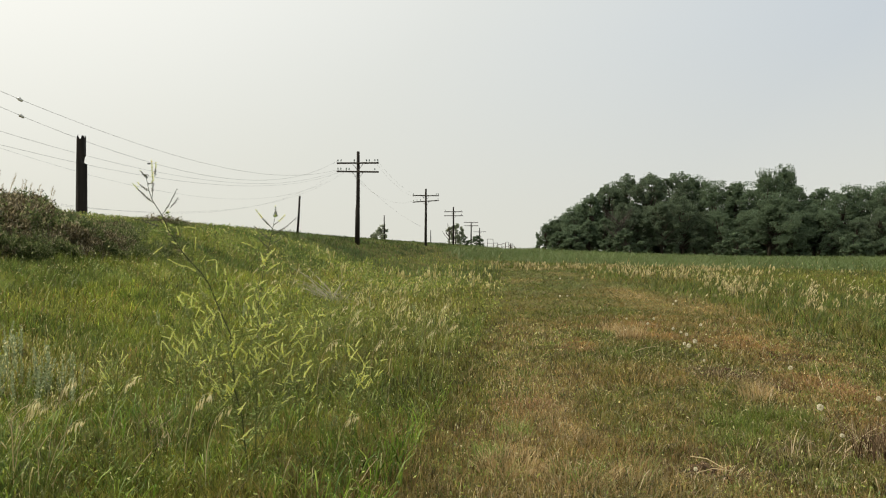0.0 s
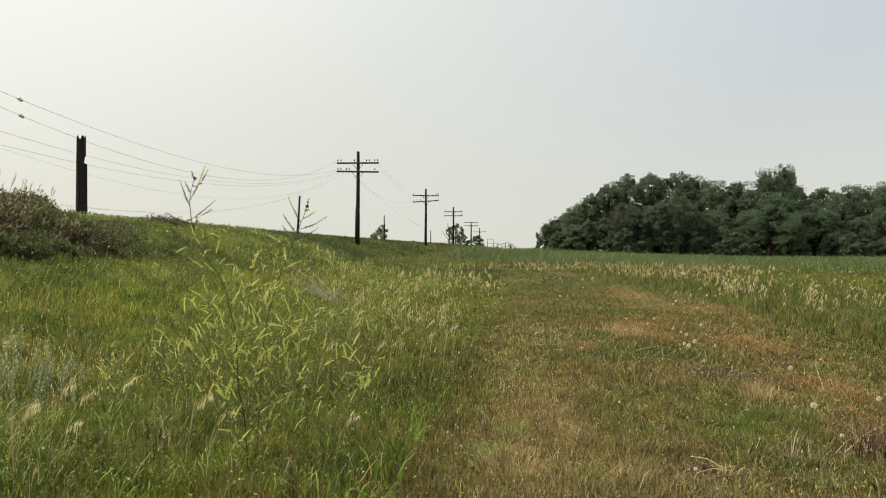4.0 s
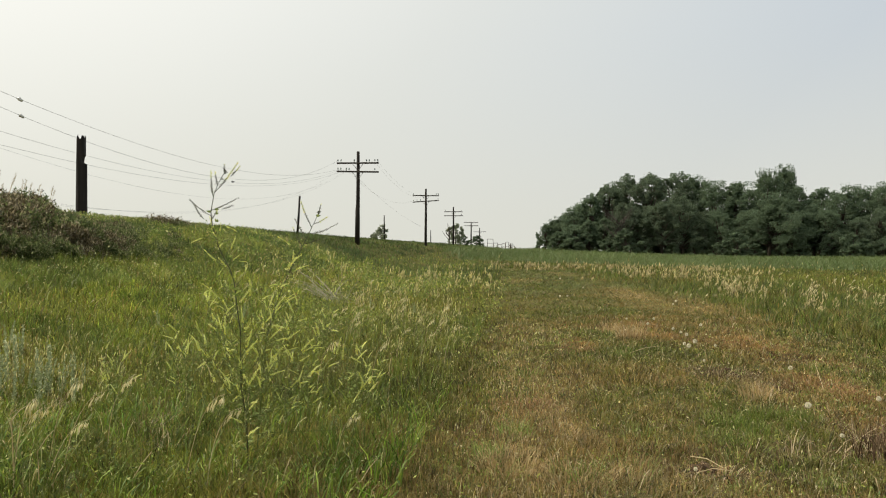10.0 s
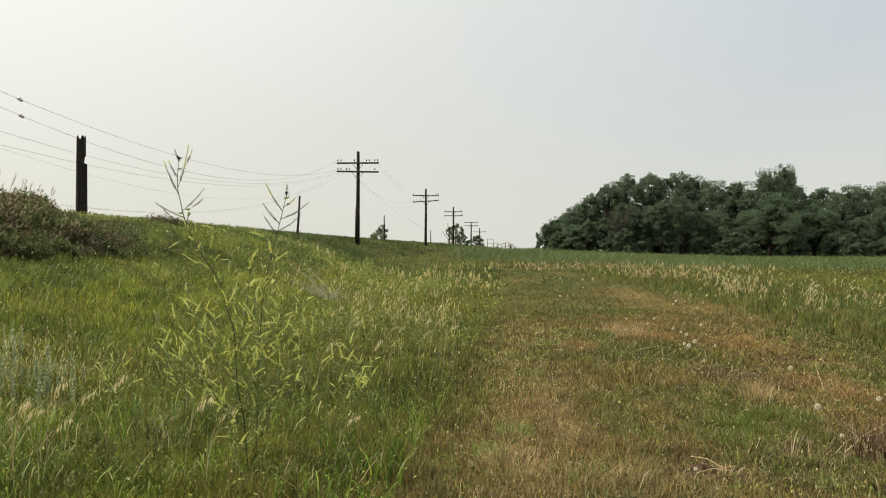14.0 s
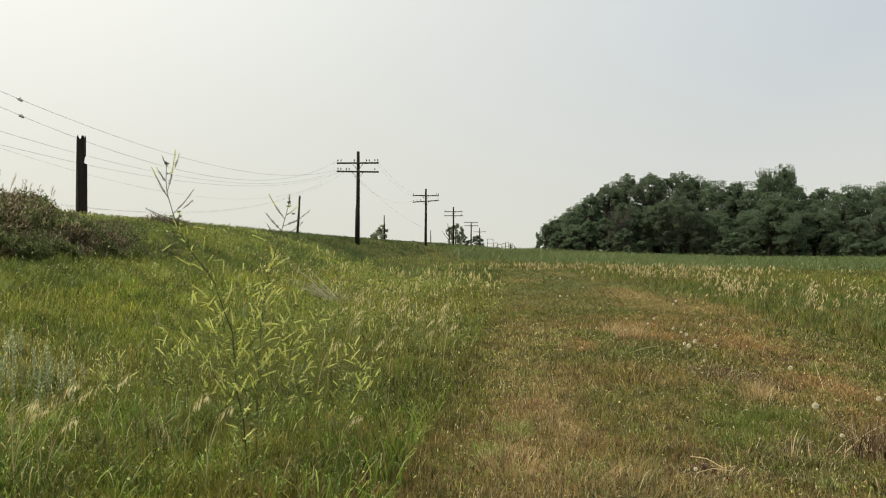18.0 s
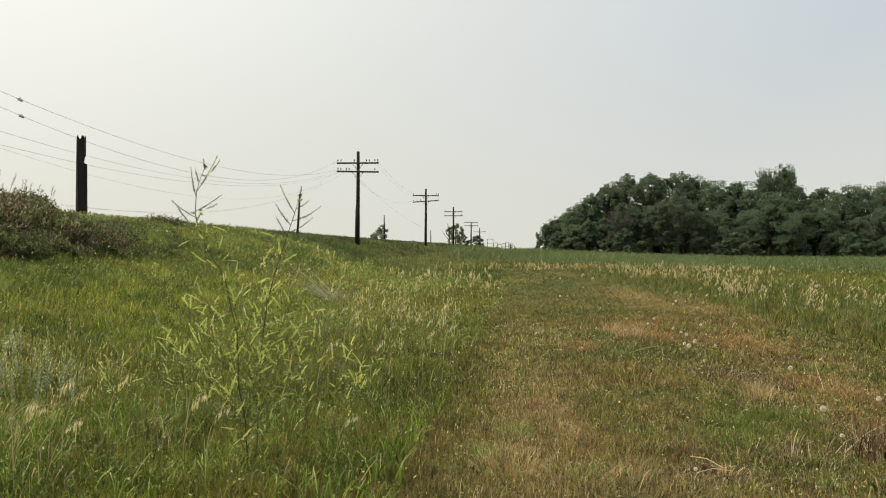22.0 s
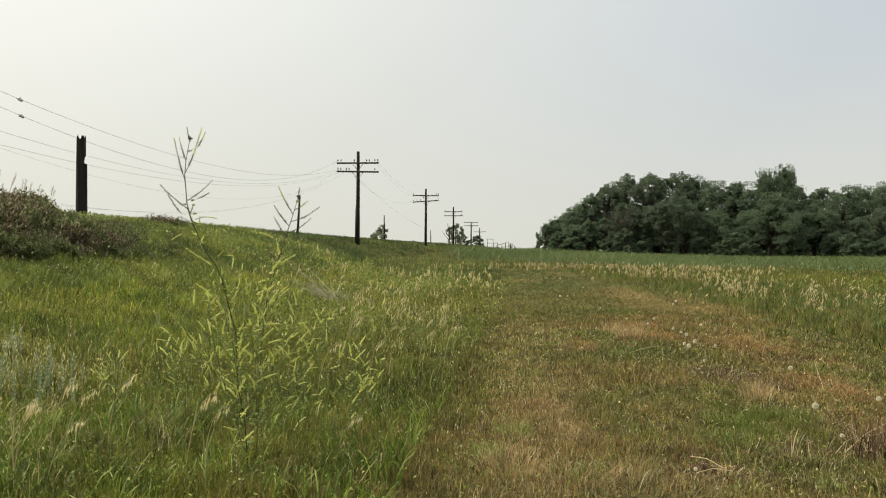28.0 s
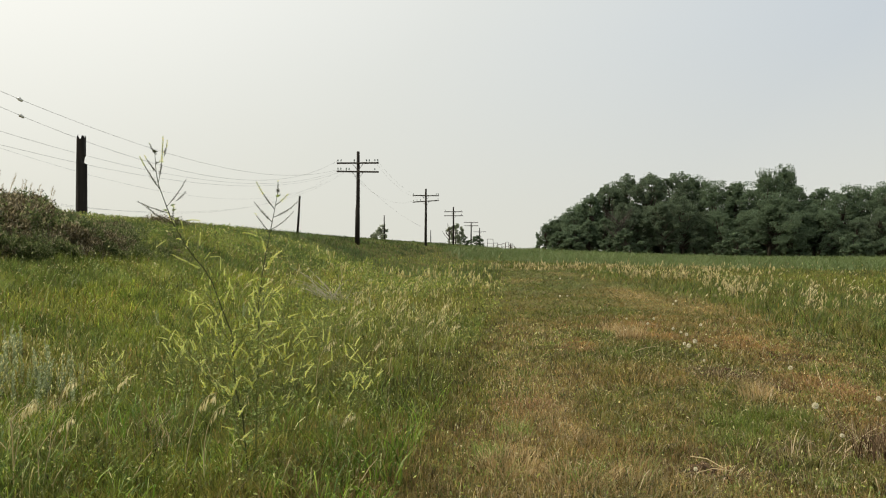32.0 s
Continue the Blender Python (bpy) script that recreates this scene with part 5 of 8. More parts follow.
def tall_clover():
    ob = thing("sweet_clover", Matrix.Translation(ROOT_A), "tall yellow sweet clover with thin flower spikes on leaning stems", "wildflower")
    seen = lambda x, y: screen_point(x, y, 4.43) - ROOT_A
    mid = [Vector((0, 0, -0.03)), seen(437, 800), seen(433, 740), seen(422, 690), seen(420, 640), JOINT_A]
    part("lower_stem", stem_mesh(mid, [0.0044, 0.0043, 0.0041, 0.0040, 0.0039, 0.0038], 1, 30, mat=M_TWIG), None, ob)
    r = random.Random(8)
    for i in range(26):
        f = 0.13 + 0.80 * i / 25
        p = Vector((0, 0, 0)).lerp(JOINT_A, f)
        w = i * 2.4 + r.uniform(-0.4, 0.4)
        way = Vector((math.cos(w), 0.75 * math.sin(w), r.uniform(0.2, 1.0)))
        if i % 13 == 6:
            continue
        clover_branch(ob, p, way, r.uniform(0.20, 0.62) * (1.1 - 0.3 * f), 50 + i, r.randrange(5, 10))
    for row in (((423, 655), (370, 643), (306, 637), (246, 599)), ((428, 702), (372, 700), (306, 688), (244, 645)), ((436, 742), (505, 722), (560, 712), (640, 716)), ((420, 640), (372, 632), (296, 642), (262, 628)), ((417, 610), (350, 588), (300, 575)), ((415, 600), (470, 590), (530, 584), (600, 566)), ((430, 715), (500, 672), (560, 640)), ((438, 770), (520, 765), (600, 762), (636, 752)), ((436, 752), (380, 728), (330, 720))):
        pts = [seen(*q) for q in row]
        part("bare_branch", Geo().tube(pts, [0.0024, 0.0020, 0.0016, 0.0011][:len(pts)], 5), M_STEM, ob, "bare grey-green side branch")
    way_up = [Vector((0, 0, 0))] + [seen(x, y - 9) - JOINT_A for x, y in ((405, 549), (395, 504), (384, 478), (370, 457), (355, 430), (345, 405), (338, 388))] + [FORK_A - JOINT_A]
    up = part("upper_stem", stem_mesh(way_up, [0.0038, 0.0037, 0.0036, 0.0035, 0.0034, 0.0033, 0.0032, 0.0031, 0.0030], 2, 18, mat=M_TWIG), None, ob, m=Matrix.Translation(JOINT_A))
    for i in range(22):
        f = 0.04 + 0.80 * i / 21
        k = f * 8
        p = way_up[int(k)].lerp(way_up[int(k) + 1], k - int(k))
        w = i * 2.4 + r.uniform(-0.5, 0.5)
        d = Vector((math.cos(w), 0.6 * math.sin(w), r.uniform(0.3, 1.1)))
        k = r.uniform(0.6, 0.95)
        part("raceme", BLOOM[i % 6] if i % 4 else PODS[i % 3], None, up, m=aim(p + d.normalized() * 0.02, d, r.uniform(0, 360)) @ Matrix.Diagonal((k, k, k, 1)))
    top_way = [Vector((0, 0, 0))] + [seen(x, y) - FORK_A for x, y in ((328, 318), (326, 298), (328, 270))] + [TOP_A - FORK_A]
    top = part("stem_top", joined("stem_top", [(Geo().tube(top_way, [0.0030, 0.0028, 0.0026, 0.0023, 0.0015], 5), M_TWIG)]), None, ob, m=Matrix.Translation(FORK_A))
    for x0, y0, x1, y1, kind, seed, dy in ((326, 310, 305, 230, 0.25, 61, 0.0), (326, 272, 312, 227, 0.2, 70, 0.02), (329, 296, 359, 212, 0.5, 62, -0.03), (349, 247, 364, 221, 0.45, 60, -0.02), (331, 236, 328, 209, 0.1, 63, 0.0), (331, 256, 338, 250, 0.3, 59, 0.02), (332, 346, 377, 308, 0.0, 64, 0.0), (350, 342, 372, 330, 0.0, 65, 0.0), (331, 361, 281, 316, 0.0, 66, 0.0), (321, 369, 294, 331, 0.0, 67, 0.0), (337, 371, 346, 354, 0.15, 69, -0.03)):
        spike(top, FORK_A, ROOT_A, [p + JOINT_A - FORK_A for p in way_up] + top_way[1:], x0, y0, x1, y1, 4.43, kind, seed, dy, seed not in (60, 65, 67))
    cluster = Geo()
    for i in range(16):
        cluster.bud(TOP_A - FORK_A + Vector((r.gauss(0, 0.006), r.gauss(0, 0.006), r.gauss(0, 0.008))), (r.uniform(-1, 1), r.uniform(-1, 1), r.uniform(-0.3, 1)), 0.016, 0.007)
    part("bud_cluster", joined("bud_cluster", [(cluster, M_TWIG)]), None, top)
    return ob, up, top


def second_clover():
    ob = thing("sweet_clover", Matrix.Translation(ROOT_B), "sweet clover stem with a forked top and yellow spikes", "wildflower")
    part("lower_stem", stem_mesh([(0, 0, -0.03), (0.01, 0, 0.3), (0.02, 0, 0.55), tuple(JOINT_B)], [0.0045, 0.0043, 0.004, 0.0038], 3, 12), None, ob)
    r = random.Random(18)
    for i in range(17):
        f = 0.25 + 0.7 * i / 16
        w = i * 2.4 + 1.0 + r.uniform(-0.4, 0.4)
        clover_branch(ob, Vector((0, 0, 0)).lerp(JOINT_B, f), Vector((math.cos(w), 0.75 * math.sin(w), r.uniform(0.4, 1.0))), r.uniform(0.2, 0.5), 90 + i, r.randrange(3, 6))
    tip = TOP_B - JOINT_B
    way_up = [Vector(p) for p in ((0, 0, 0), (0.02, 0, 0.22), (0.07, 0, 0.45), (0.125, 0, 0.64), (0.16, 0, 0.76))] + [tip]
    up = part("upper_stem", stem_mesh(way_up, [0.0034, 0.0032, 0.003, 0.0028, 0.0025, 0.0015], 4, 10, mat=M_TWIG), None, ob, m=Matrix.Translation(JOINT_B))
    for x0, y0, x1, y1, kind, seed, dy in ((509, 364, 483, 305, 0.4, 71, 0.0), (500, 388, 474, 341, 0.0, 72, 0.02), (512, 379, 563, 351, 0.0, 74, 0.0), (506, 402, 546, 370, 0.0, 78, 0.03), (498, 408, 476, 366, 0.1, 79, 0.0), (520, 356, 540, 338, 0.6, 75, 0.0), (522, 330, 524, 309, 0.1, 76, 0.0)):
        spike(up, JOINT_B, ROOT_B, way_up, x0, y0, x1, y1, 4.55, kind, seed, dy)
    for i in range(8):
        f = 0.08 + 0.55 * i / 7
        w = i * 2.4
        d = Vector((math.cos(w), 0.6 * math.sin(w), r.uniform(0.4, 1.1)))
        part("raceme", BLOOM[(i + 2) % 6], None, up, m=aim(Vector((0, 0, 0)).lerp(tip, f) - Vector((0.02, 0, 0)), d, r.uniform(0, 360)))
    cluster = Geo()
    for i in range(12):
        cluster.bud(tip + Vector((r.gauss(0, 0.006), r.gauss(0, 0.006), r.gauss(0, 0.007))), (r.uniform(-1, 1), r.uniform(-1, 1), r.uniform(-0.3, 1)), 0.015, 0.007)
    part("bud_cluster", joined("bud_cluster", [(cluster, M_TWIG)]), None, up)
    return ob, up


CLOVER_A, CLOVER_A_MID, CLOVER_A_TOP = tall_clover()
CLOVER_B, CLOVER_B_MID = second_clover()

def on_ground(x, y):
    """The place on the flat ground under a point of the view."""
    drop, d = (y - 444) / 784 * HALF, 2.5
    while d < 120 and 1.35 - drop * d > gz((x - 784) / 784 * HALF * d, d):
        d *= 1.01
    X = (x - 784) / 784 * HALF * d
    return X, d, gz(X, d)


def small_clover(x, y, height, seed):
    X, Y, Z = on_ground(x, y)
    r = random.Random(seed)
    m = pose(X, Y, Z, r.uniform(-4, 4), r.uniform(-6, 6), r.uniform(0, 360))
    ob = thing("sweet_clover", m, "low sweet clover with yellow flower spikes in the grass", "wildflower", "low sweet clovers")
    part("lower_stem", stem_mesh([(0, 0, -0.02), (0.01, 0.01, height * 0.4), (0, 0, height)], [0.004, 0.0035, 0.0015], seed, 10), None, ob)
    for i in range(7):
        f = 0.35 + 0.62 * i / 6
        w = i * 2.4 + r.uniform(-0.4, 0.4)
        clover_branch(ob, (0, 0, height * f), Vector((math.cos(w), math.sin(w), r.uniform(0.6, 1.4))), height * r.uniform(0.25, 0.42), seed + i, r.randrange(1, 4))
    SWAYING.append((ob, m, 3.5, r.uniform(0, 0.6), r.uniform(1.1, 1.6)))


for k, (x, y, h) in enumerate(((570, 640, 0.62), (330, 770, 0.5), (205, 765, 0.38), (620, 810, 0.5), (600, 575, 0.6), (475, 620, 0.6), (545, 790, 0.5), (618, 765, 0.42), (650, 742, 0.34), (300, 712, 0.36), (188, 728, 0.34), (580, 560, 0.5), (505, 548, 0.5))):
    small_clover(x, y, h, 400 + 20 * k)


# silvery sage stalks
def sage_mesh(seed, height):
    r = random.Random(seed)
    g, lf = Geo(), Geo()
    for s_ in range(3):
        w, lean = r.uniform(0, 6.28), r.uniform(0.04, 0.22) * height
        top = Vector((math.cos(w) * lean, math.sin(w) * lean, height * r.uniform(0.7, 1.0)))
        g.tube([(0, 0, -0.02), tuple(top * 0.5), tuple(top)], [0.004, 0.003, 0.0015], 5)
        for i in range(64):
            f = 0.15 + 0.85 * r.random()
            v = r.uniform(0, 6.28)
            lf.leaf(top * f, (math.cos(v), math.sin(v), 0.9), (-math.sin(v), math.cos(v), 0.1), 0.046 * (1.2 - 0.75 * f), 0.015)
    return joined("stalk", [(g, M_SAGE), (lf, M_SAGE)])


SAGES = [sage_mesh(500 + i, 0.55) for i in range(4)]
rsg = random.Random(3)
sage_spots = [(690, 560), (735, 565), (655, 560), (282, 592), (430, 575), (66, 700), (90, 692), (82, 716), (106, 712), (148, 690), (30, 672), (48, 706), (16, 690), (60, 738), (24, 730), (12, 640), (38, 646), (26, 652)]
for i in range(9):
    sage_spots.append((rsg.uniform(-40, 85) if i < 7 else rsg.uniform(90, 150), rsg.uniform(690, 740)))
for i, (x, y) in enumerate(sage_spots):
    X, Y, Z = on_ground(x, y)
    m = pose(X, Y, Z, rsg.uniform(-5, 5), rsg.uniform(-5, 5), rsg.uniform(0, 360))
    ob = thing("sage_plant", m, "silvery blue-green sage stalk in the grass", "wild plant", "silvery sage plants")
    k = rsg.uniform(0.55, 0.9)
    part("stalk", SAGES[i % 4], None, ob, m=Matrix.Diagonal((k, k, k, 1)))
    SWAYING.append((ob, m, 2.5, rsg.uniform(0, 0.8), rsg.uniform(1.0, 1.5)))


# brome grass with drooping plumes
def brome_meshes(seed, height):
    r = random.Random(seed)
    stalk, plume, leaves_ = Geo(), Geo(), Geo()
    bend = 0.26 * height
    at = lambda f: Vector((bend * f ** 3, 0, height * (f - 0.16 * f ** 6)))
    stalk.tube([at(i / 8) for i in range(9)], [0.0024, 0.0023, 0.0021, 0.002, 0.0018, 0.0016, 0.0013, 0.001, 0.0006], 4)
    for i in range(11):  # spikelets that hang side by side from the arching top
        f = 0.78 + 0.22 * i / 10
        p = at(f)
        q = p + Vector((r.uniform(-0.004, 0.012), r.uniform(-0.014, 0.014), -r.uniform(0.004, 0.018)))
        plume.tube([tuple(p), tuple(q)], 0.0006, 3, False)
        plume.bud(q, (r.uniform(-0.45, -0.05), r.uniform(-0.3, 0.3), -1), r.uniform(0.036, 0.062), 0.0085)
    for i in range(4):
        w, f = r.uniform(0, 6.28), r.uniform(0.05, 0.5)
        leaves_.leaf(at(f), (math.cos(w), math.sin(w), 1.3), (-math.sin(w), math.cos(w), 0), height * r.uniform(0.25, 0.4), 0.007)
    return stalk.mesh("stalk", M_STRAW), plume.mesh("plume", M_PLUME), leaves_.mesh("leaves", M_LEAFLET)


BROMES = [brome_meshes(600 + i, 0.62) for i in range(5)]
rb = random.Random(23)
spots = [(110, 850), (85, 845), (10, 880), (325, 880), (365, 885), (190, 815), (20, 890), (590, 860), (75, 890), (760, 640), (740, 660), (700, 650), (785, 655), (770, 610), (730, 620), (800, 600), (680, 640), (655, 700), (560, 720)]
for i in range(34):
    spots.append((rb.uniform(400, 780), rb.uniform(505, 640)))
for i in range(40):
    spots.append((rb.uniform(1180, 1640), rb.uniform(505, 560)))
for i, (x, y) in enumerate(spots):
    X, Y, Z = on_ground(x, y)
    m = pose(X, Y, Z, rb.uniform(-4, 4), rb.uniform(-4, 6), rb.uniform(-50, 50))
    ob = thing("brome_grass", m, "tall brome grass stalk with a drooping tan plume", "grass", "brome grass stalks")
    k = rb.uniform(0.8, 1.15)
    for nm, me in zip(("stalk", "plume", "leaves"), BROMES[i % 5]):
        part(nm, me, None, ob, m=Matrix.Diagonal((k, k, k, 1)))
    if i < 50:
        SWAYING.append((ob, m, 5.0, rb.uniform(0, 0.5), rb.uniform(0.9, 1.4)))


# seed clocks over the track
def clock_mesh(seed, radius):
    r = random.Random(seed)
    core, fluff = Geo(), Geo()
    core.lathe(Matrix(), [(0.001, -0.007), (0.008, -0.004), (0.008, 0.004), (0.001, 0.007)], 7)
    n = 74
    for i in range(n):
        z = 1 - 2 * (i + 0.5) / n
        w = i * 2.39996
        d = Vector((math.sqrt(1 - z * z) * math.cos(w), math.sqrt(1 - z * z) * math.sin(w), z))
        tip = d * radius * r.uniform(0.82, 1.0)
        fluff.tube([tuple(d * 0.006), tuple(tip)], 0.00045, 3, False)
        a = d.orthogonal().normalized()
        b = d.cross(a)
        for k in range(5):
            v = k * 1.2566 + r.random()
            out = a * math.cos(v) + b * math.sin(v)
            fluff.leaf(tip, out + d * 0.5, d, radius * 0.42, 0.0040)
    return core.mesh("core", M_POD, True), fluff.mesh("fluff", M_FLUFF)


CLOCKS = [clock_mesh(700 + i, 0.020) for i in range(3)]


def seed_clock(x, y, tall, scale, k):
    """A clock whose fluffy head stands at that point of the view."""
    d = (1.35 - tall) * 784 / HALF / (y - 444)
    X = (x - 784) / 784 * HALF * d
    Z = gz(X, d)
    m = pose(X, d, Z)
    ob = thing("dandelion_clock", m, "white fluffy dandelion seed clock on a thin stalk", "wildflower", "dandelion clocks on the track")
    part("stalk", Geo().tube([(0.01, 0, -0.02), (0.004, 0, (tall - Z) * 0.5), (0, 0, tall - Z)], [0.0022, 0.002, 0.0016], 5), M_STEM, ob)
    core, fluff = CLOCKS[k % 3]
    head = part("core", core, None, ob, m=Matrix.Translation((0, 0, tall - Z)) @ Matrix.Diagonal((scale, scale, scale, 1)))
    part("fluff", fluff, None, head)
    return ob, m


MOVING_CLOCK, MOVING_CLOCK_REST = seed_clock(1432, 717, 0.20, 1.05, 0)
for k, (x, y, s_) in enumerate(((1399, 651, 1.0), (1555, 706, 0.9), (1240, 575, 1.1), (1230, 604, 1.25), (1219, 612, 1.25), (1215, 592, 1.0), (1205, 588, 0.9), (1191, 582, 0.95), (1157, 564, 1.0), (1146, 573, 0.9), (1196, 533, 1.1), (1191, 538, 0.9), (1109, 564, 0.8), (1211, 608, 0.9), (1266, 612, 0.7), (1246, 638, 0.6), (1490, 771, 0.6), (991, 493, 1.2), (1032, 509, 1.1), (991, 524, 1.0), (1004, 524, 1.0), (1231, 830, 0.5), (64, 495, 1.0), (75, 560, 0.8))):
    seed_clock(x, y, 0.14, s_, k)


# tufts of dry and green grass on the track
def tuft_mesh(name, seed, n, radius, height, mat, bend=0.7, width=0.0045):
    r = random.Random(seed)
    g = Geo()
    for i in range(n):
        w, q = r.uniform(0, 6.28), radius * math.sqrt(r.random())
        p = Vector((math.cos(w) * q, math.sin(w) * q, -0.01))
        v = r.uniform(0, 6.28)
        h = height * r.uniform(0.4, 1.1)
        out = Vector((math.cos(v), math.sin(v), 0)) * (bend * h * r.random()) + Vector((p.x, p.y, 0)) * 0.4
        side = Vector((math.sin(v + 1), math.cos(v + 1), 0)) * (width / 2)
        a, b, c = p, p + out * 0.35 + Vector((0, 0, h * 0.6)), p + out + Vector((0, 0, h))
        n0 = len(g.v)
        g.v += [tuple(a - side), tuple(a + side), tuple(b - side * 0.8), tuple(b + side * 0.8), tuple(c)]
        g.f += [(n0, n0 + 1, n0 + 3, n0 + 2), (n0 + 2, n0 + 3, n0 + 4)]
    return g.mesh(name, mat)


def tuft(x, y, radius, height, n, mat, label, seed, bend=0.7, sway=0.0, name="grass_tuft", width=0.0045):
    X, Y, Z = on_ground(x, y)
    m = Matrix.Translation((X, Y, Z))
    ob = new(name, tuft_mesh(name, seed, n, radius, height, mat, bend, width))
    ob.matrix_basis = m
    tagged(ob, label, "grass tuft", "", "stuff")
    if sway:
        SWAYING.append((ob, m, sway, random.Random(seed).uniform(0, 0.6), random.Random(seed + 1).uniform(0.9, 1.5)))


DRY, REDDISH, FRESH = "dry straw-coloured grass tuft on the track", "flattened red-brown grass mat on the track", "fresh green grass tuft"
tuft(1118, 602, 0.20, 0.27, 150, M_TUFT, DRY, 801, 0.45, width=0.012)
tuft(1112, 603, 0.17, 0.24, 60, M_STRAW, DRY, 800, 0.5, width=0.010)
tuft(1285, 668, 0.36, 0.12, 260, M_DEAD, "dark brown dead weeds flattened on the track", 815, 1.5)
tuft(1252, 846, 0.20, 0.06, 170, M_RUST, REDDISH, 816, 1.5)
tuft(1078, 590, 0.20, 0.20, 110, M_TUFT, DRY, 802, width=0.011)
tuft(1342, 712, 0.15, 0.20, 120, M_TUFT, DRY, 803, 0.5, width=0.008)
tuft(1346, 714, 0.10, 0.22, 26, M_STRAW, DRY, 817, 0.5, width=0.006)
tuft(1150, 600, 0.35, 0.12, 260, M_RUST, REDDISH, 804)
tuft(1022, 622, 0.22, 0.09, 300, M_RUST, REDDISH, 805, 1.6)
tuft(1310, 615, 0.75, 0.07, 600, M_RUST, REDDISH, 806, 1.5)
tuft(1450, 690, 0.35, 0.09, 360, M_RUST, REDDISH, 807, 1.4)
tuft(1530, 710, 0.35, 0.09, 360, M_RUST, REDDISH, 808, 1.4)
tuft(935, 725, 0.28, 0.08, 320, M_RUST, REDDISH, 809, 1.3)
tuft(1110, 528, 0.5, 0.12, 260, M_TUFT, DRY, 810)
tuft(895, 500, 1.4, 0.12, 420, M_TUFT, DRY, 811)
tuft(900, 830, 0.22, 0.11, 300, M_TUFT, DRY, 812)
tuft(1020, 860, 0.25, 0.10, 260, M_TUFT, DRY, 813)
for k, (x, y) in enumerate(((20, 752), (52, 748), (38, 778), (78, 742), (290, 800), (262, 780))):
    tuft(x, y, 0.12, 0.20, 34, M_STRAW, "pale dry stalks tangled among the meadow grass", 860 + k, 1.1, 2.0, width=0.0055)
rt_ = random.Random(41)
for i in range(26):
    x, y = rt_.uniform(820, 1560), rt_.uniform(560, 880)
    tuft(x, y, rt_.uniform(0.10, 0.3), rt_.uniform(0.07, 0.13), 90, M_LEAFLET, FRESH, 830 + i, 0.8)
for i in range(80):
    x, y = rt_.uniform(-30, 740), rt_.uniform(600, 900)
    if x > 700 - (y - 600) * 0.05 or (y > 830 and i % 2):
        continue
    tuft(x, y, rt_.uniform(0.05, 0.12), rt_.uniform(0.13, 0.25), 70, M_TUFT_GREEN, "tall green grass tuft rocking in the wind", 880 + i, 0.8, 3.0, width=0.006)
for i in range(34):  # a greener stretch beside the dead weeds
    x, y = rt_.gauss(1345, 55), rt_.gauss(748, 22)
    if i > 18:
        x, y = rt_.uniform(1290, 1580), rt_.uniform(815, 900)
    if i > 26:
        continue
    tuft(x, y, rt_.uniform(0.08, 0.18), rt_.uniform(0.08, 0.15) * (0.65 if i > 18 else 1.0), 70, M_TUFT_GREEN, FRESH, 1000 + i, 0.9)
BROWN = "dark brown dead weeds beside the track"
PALE = "pale grey dead stalks tangled on the track"
for k, (x, y, radius, height, n, mat, label) in enumerate(((1275, 668, 0.30, 0.10, 80, M_STRAW, PALE), (1385, 694, 0.16, 0.11, 90, M_DEAD, BROWN), (1425, 815, 0.24, 0.15, 60, M_DEAD, BROWN), (1430, 818, 0.24, 0.17, 26, M_STRAW, PALE), (1548, 795, 0.18, 0.24, 90, M_DEAD, BROWN), (1552, 800, 0.2, 0.24, 26, M_STRAW, PALE), (1262, 848, 0.22, 0.07, 60, M_STRAW, PALE), (1205, 640, 0.3, 0.08, 60, M_DEAD, BROWN), (1305, 672, 0.2, 0.1, 50, M_DEAD, BROWN), (1160, 872, 0.3, 0.1, 60, M_STRAW, PALE))):
    tuft(x, y, radius, height, n, mat, label, 1050 + k, 1.5)


# a dry weed skeleton, sticks and straws
def dry_weed(x, y, height, seed):
    """A dead weed blown over: stiff pale twigs that fan out from a tangled foot."""
    X, Y, Z = on_ground(x, y)
    r = random.Random(seed)
    ob = thing("dry_weed", pose(X, Y, Z), "pale grey dead weed skeleton blown over, with stiff fanned twigs", "dead plant")
    for i in range(34):
        tilt, l_ = r.gauss(-0.95, 0.16) if i % 4 else r.uniform(-0.5, 0.8), height * r.uniform(0.4, 1.0) * (1.0 if i % 4 else 0.5)
        p = Vector((r.gauss(0, 0.10), r.gauss(0, 0.12), r.uniform(0.0, 0.18)))
        way = Vector((math.sin(tilt), r.gauss(0, 0.35), abs(math.cos(tilt)) * 0.9)).normalized()
        q = p + way * (l_ * 0.6) + Vector((0, 0, r.uniform(-0.02, 0.04)))
        e = q + (way + Vector((r.gauss(0, 0.25), r.gauss(0, 0.25), r.gauss(0, 0.15)))) * (l_ * 0.4)
        part("twig", Geo().tube([tuple(p), tuple(q), tuple(e)], [0.0062, 0.0050, 0.0030], 4), M_GREYTWIG, ob)
    g = Geo()
    for i in range(70):
        p = Vector((r.gauss(0.05, 0.20), r.gauss(0, 0.16), abs(r.gauss(0.06, 0.12))))
        way = Vector((r.gauss(0, 1), r.gauss(0, 1), r.gauss(0.1, 0.5))).normalized()
        g.tube([tuple(p), tuple(p + way * r.uniform(0.08, 0.24))], [0.005, 0.003], 3)
    part("tangle", g, M_GREYTWIG, ob)


dry_weed(590, 540, 1.25, 5)


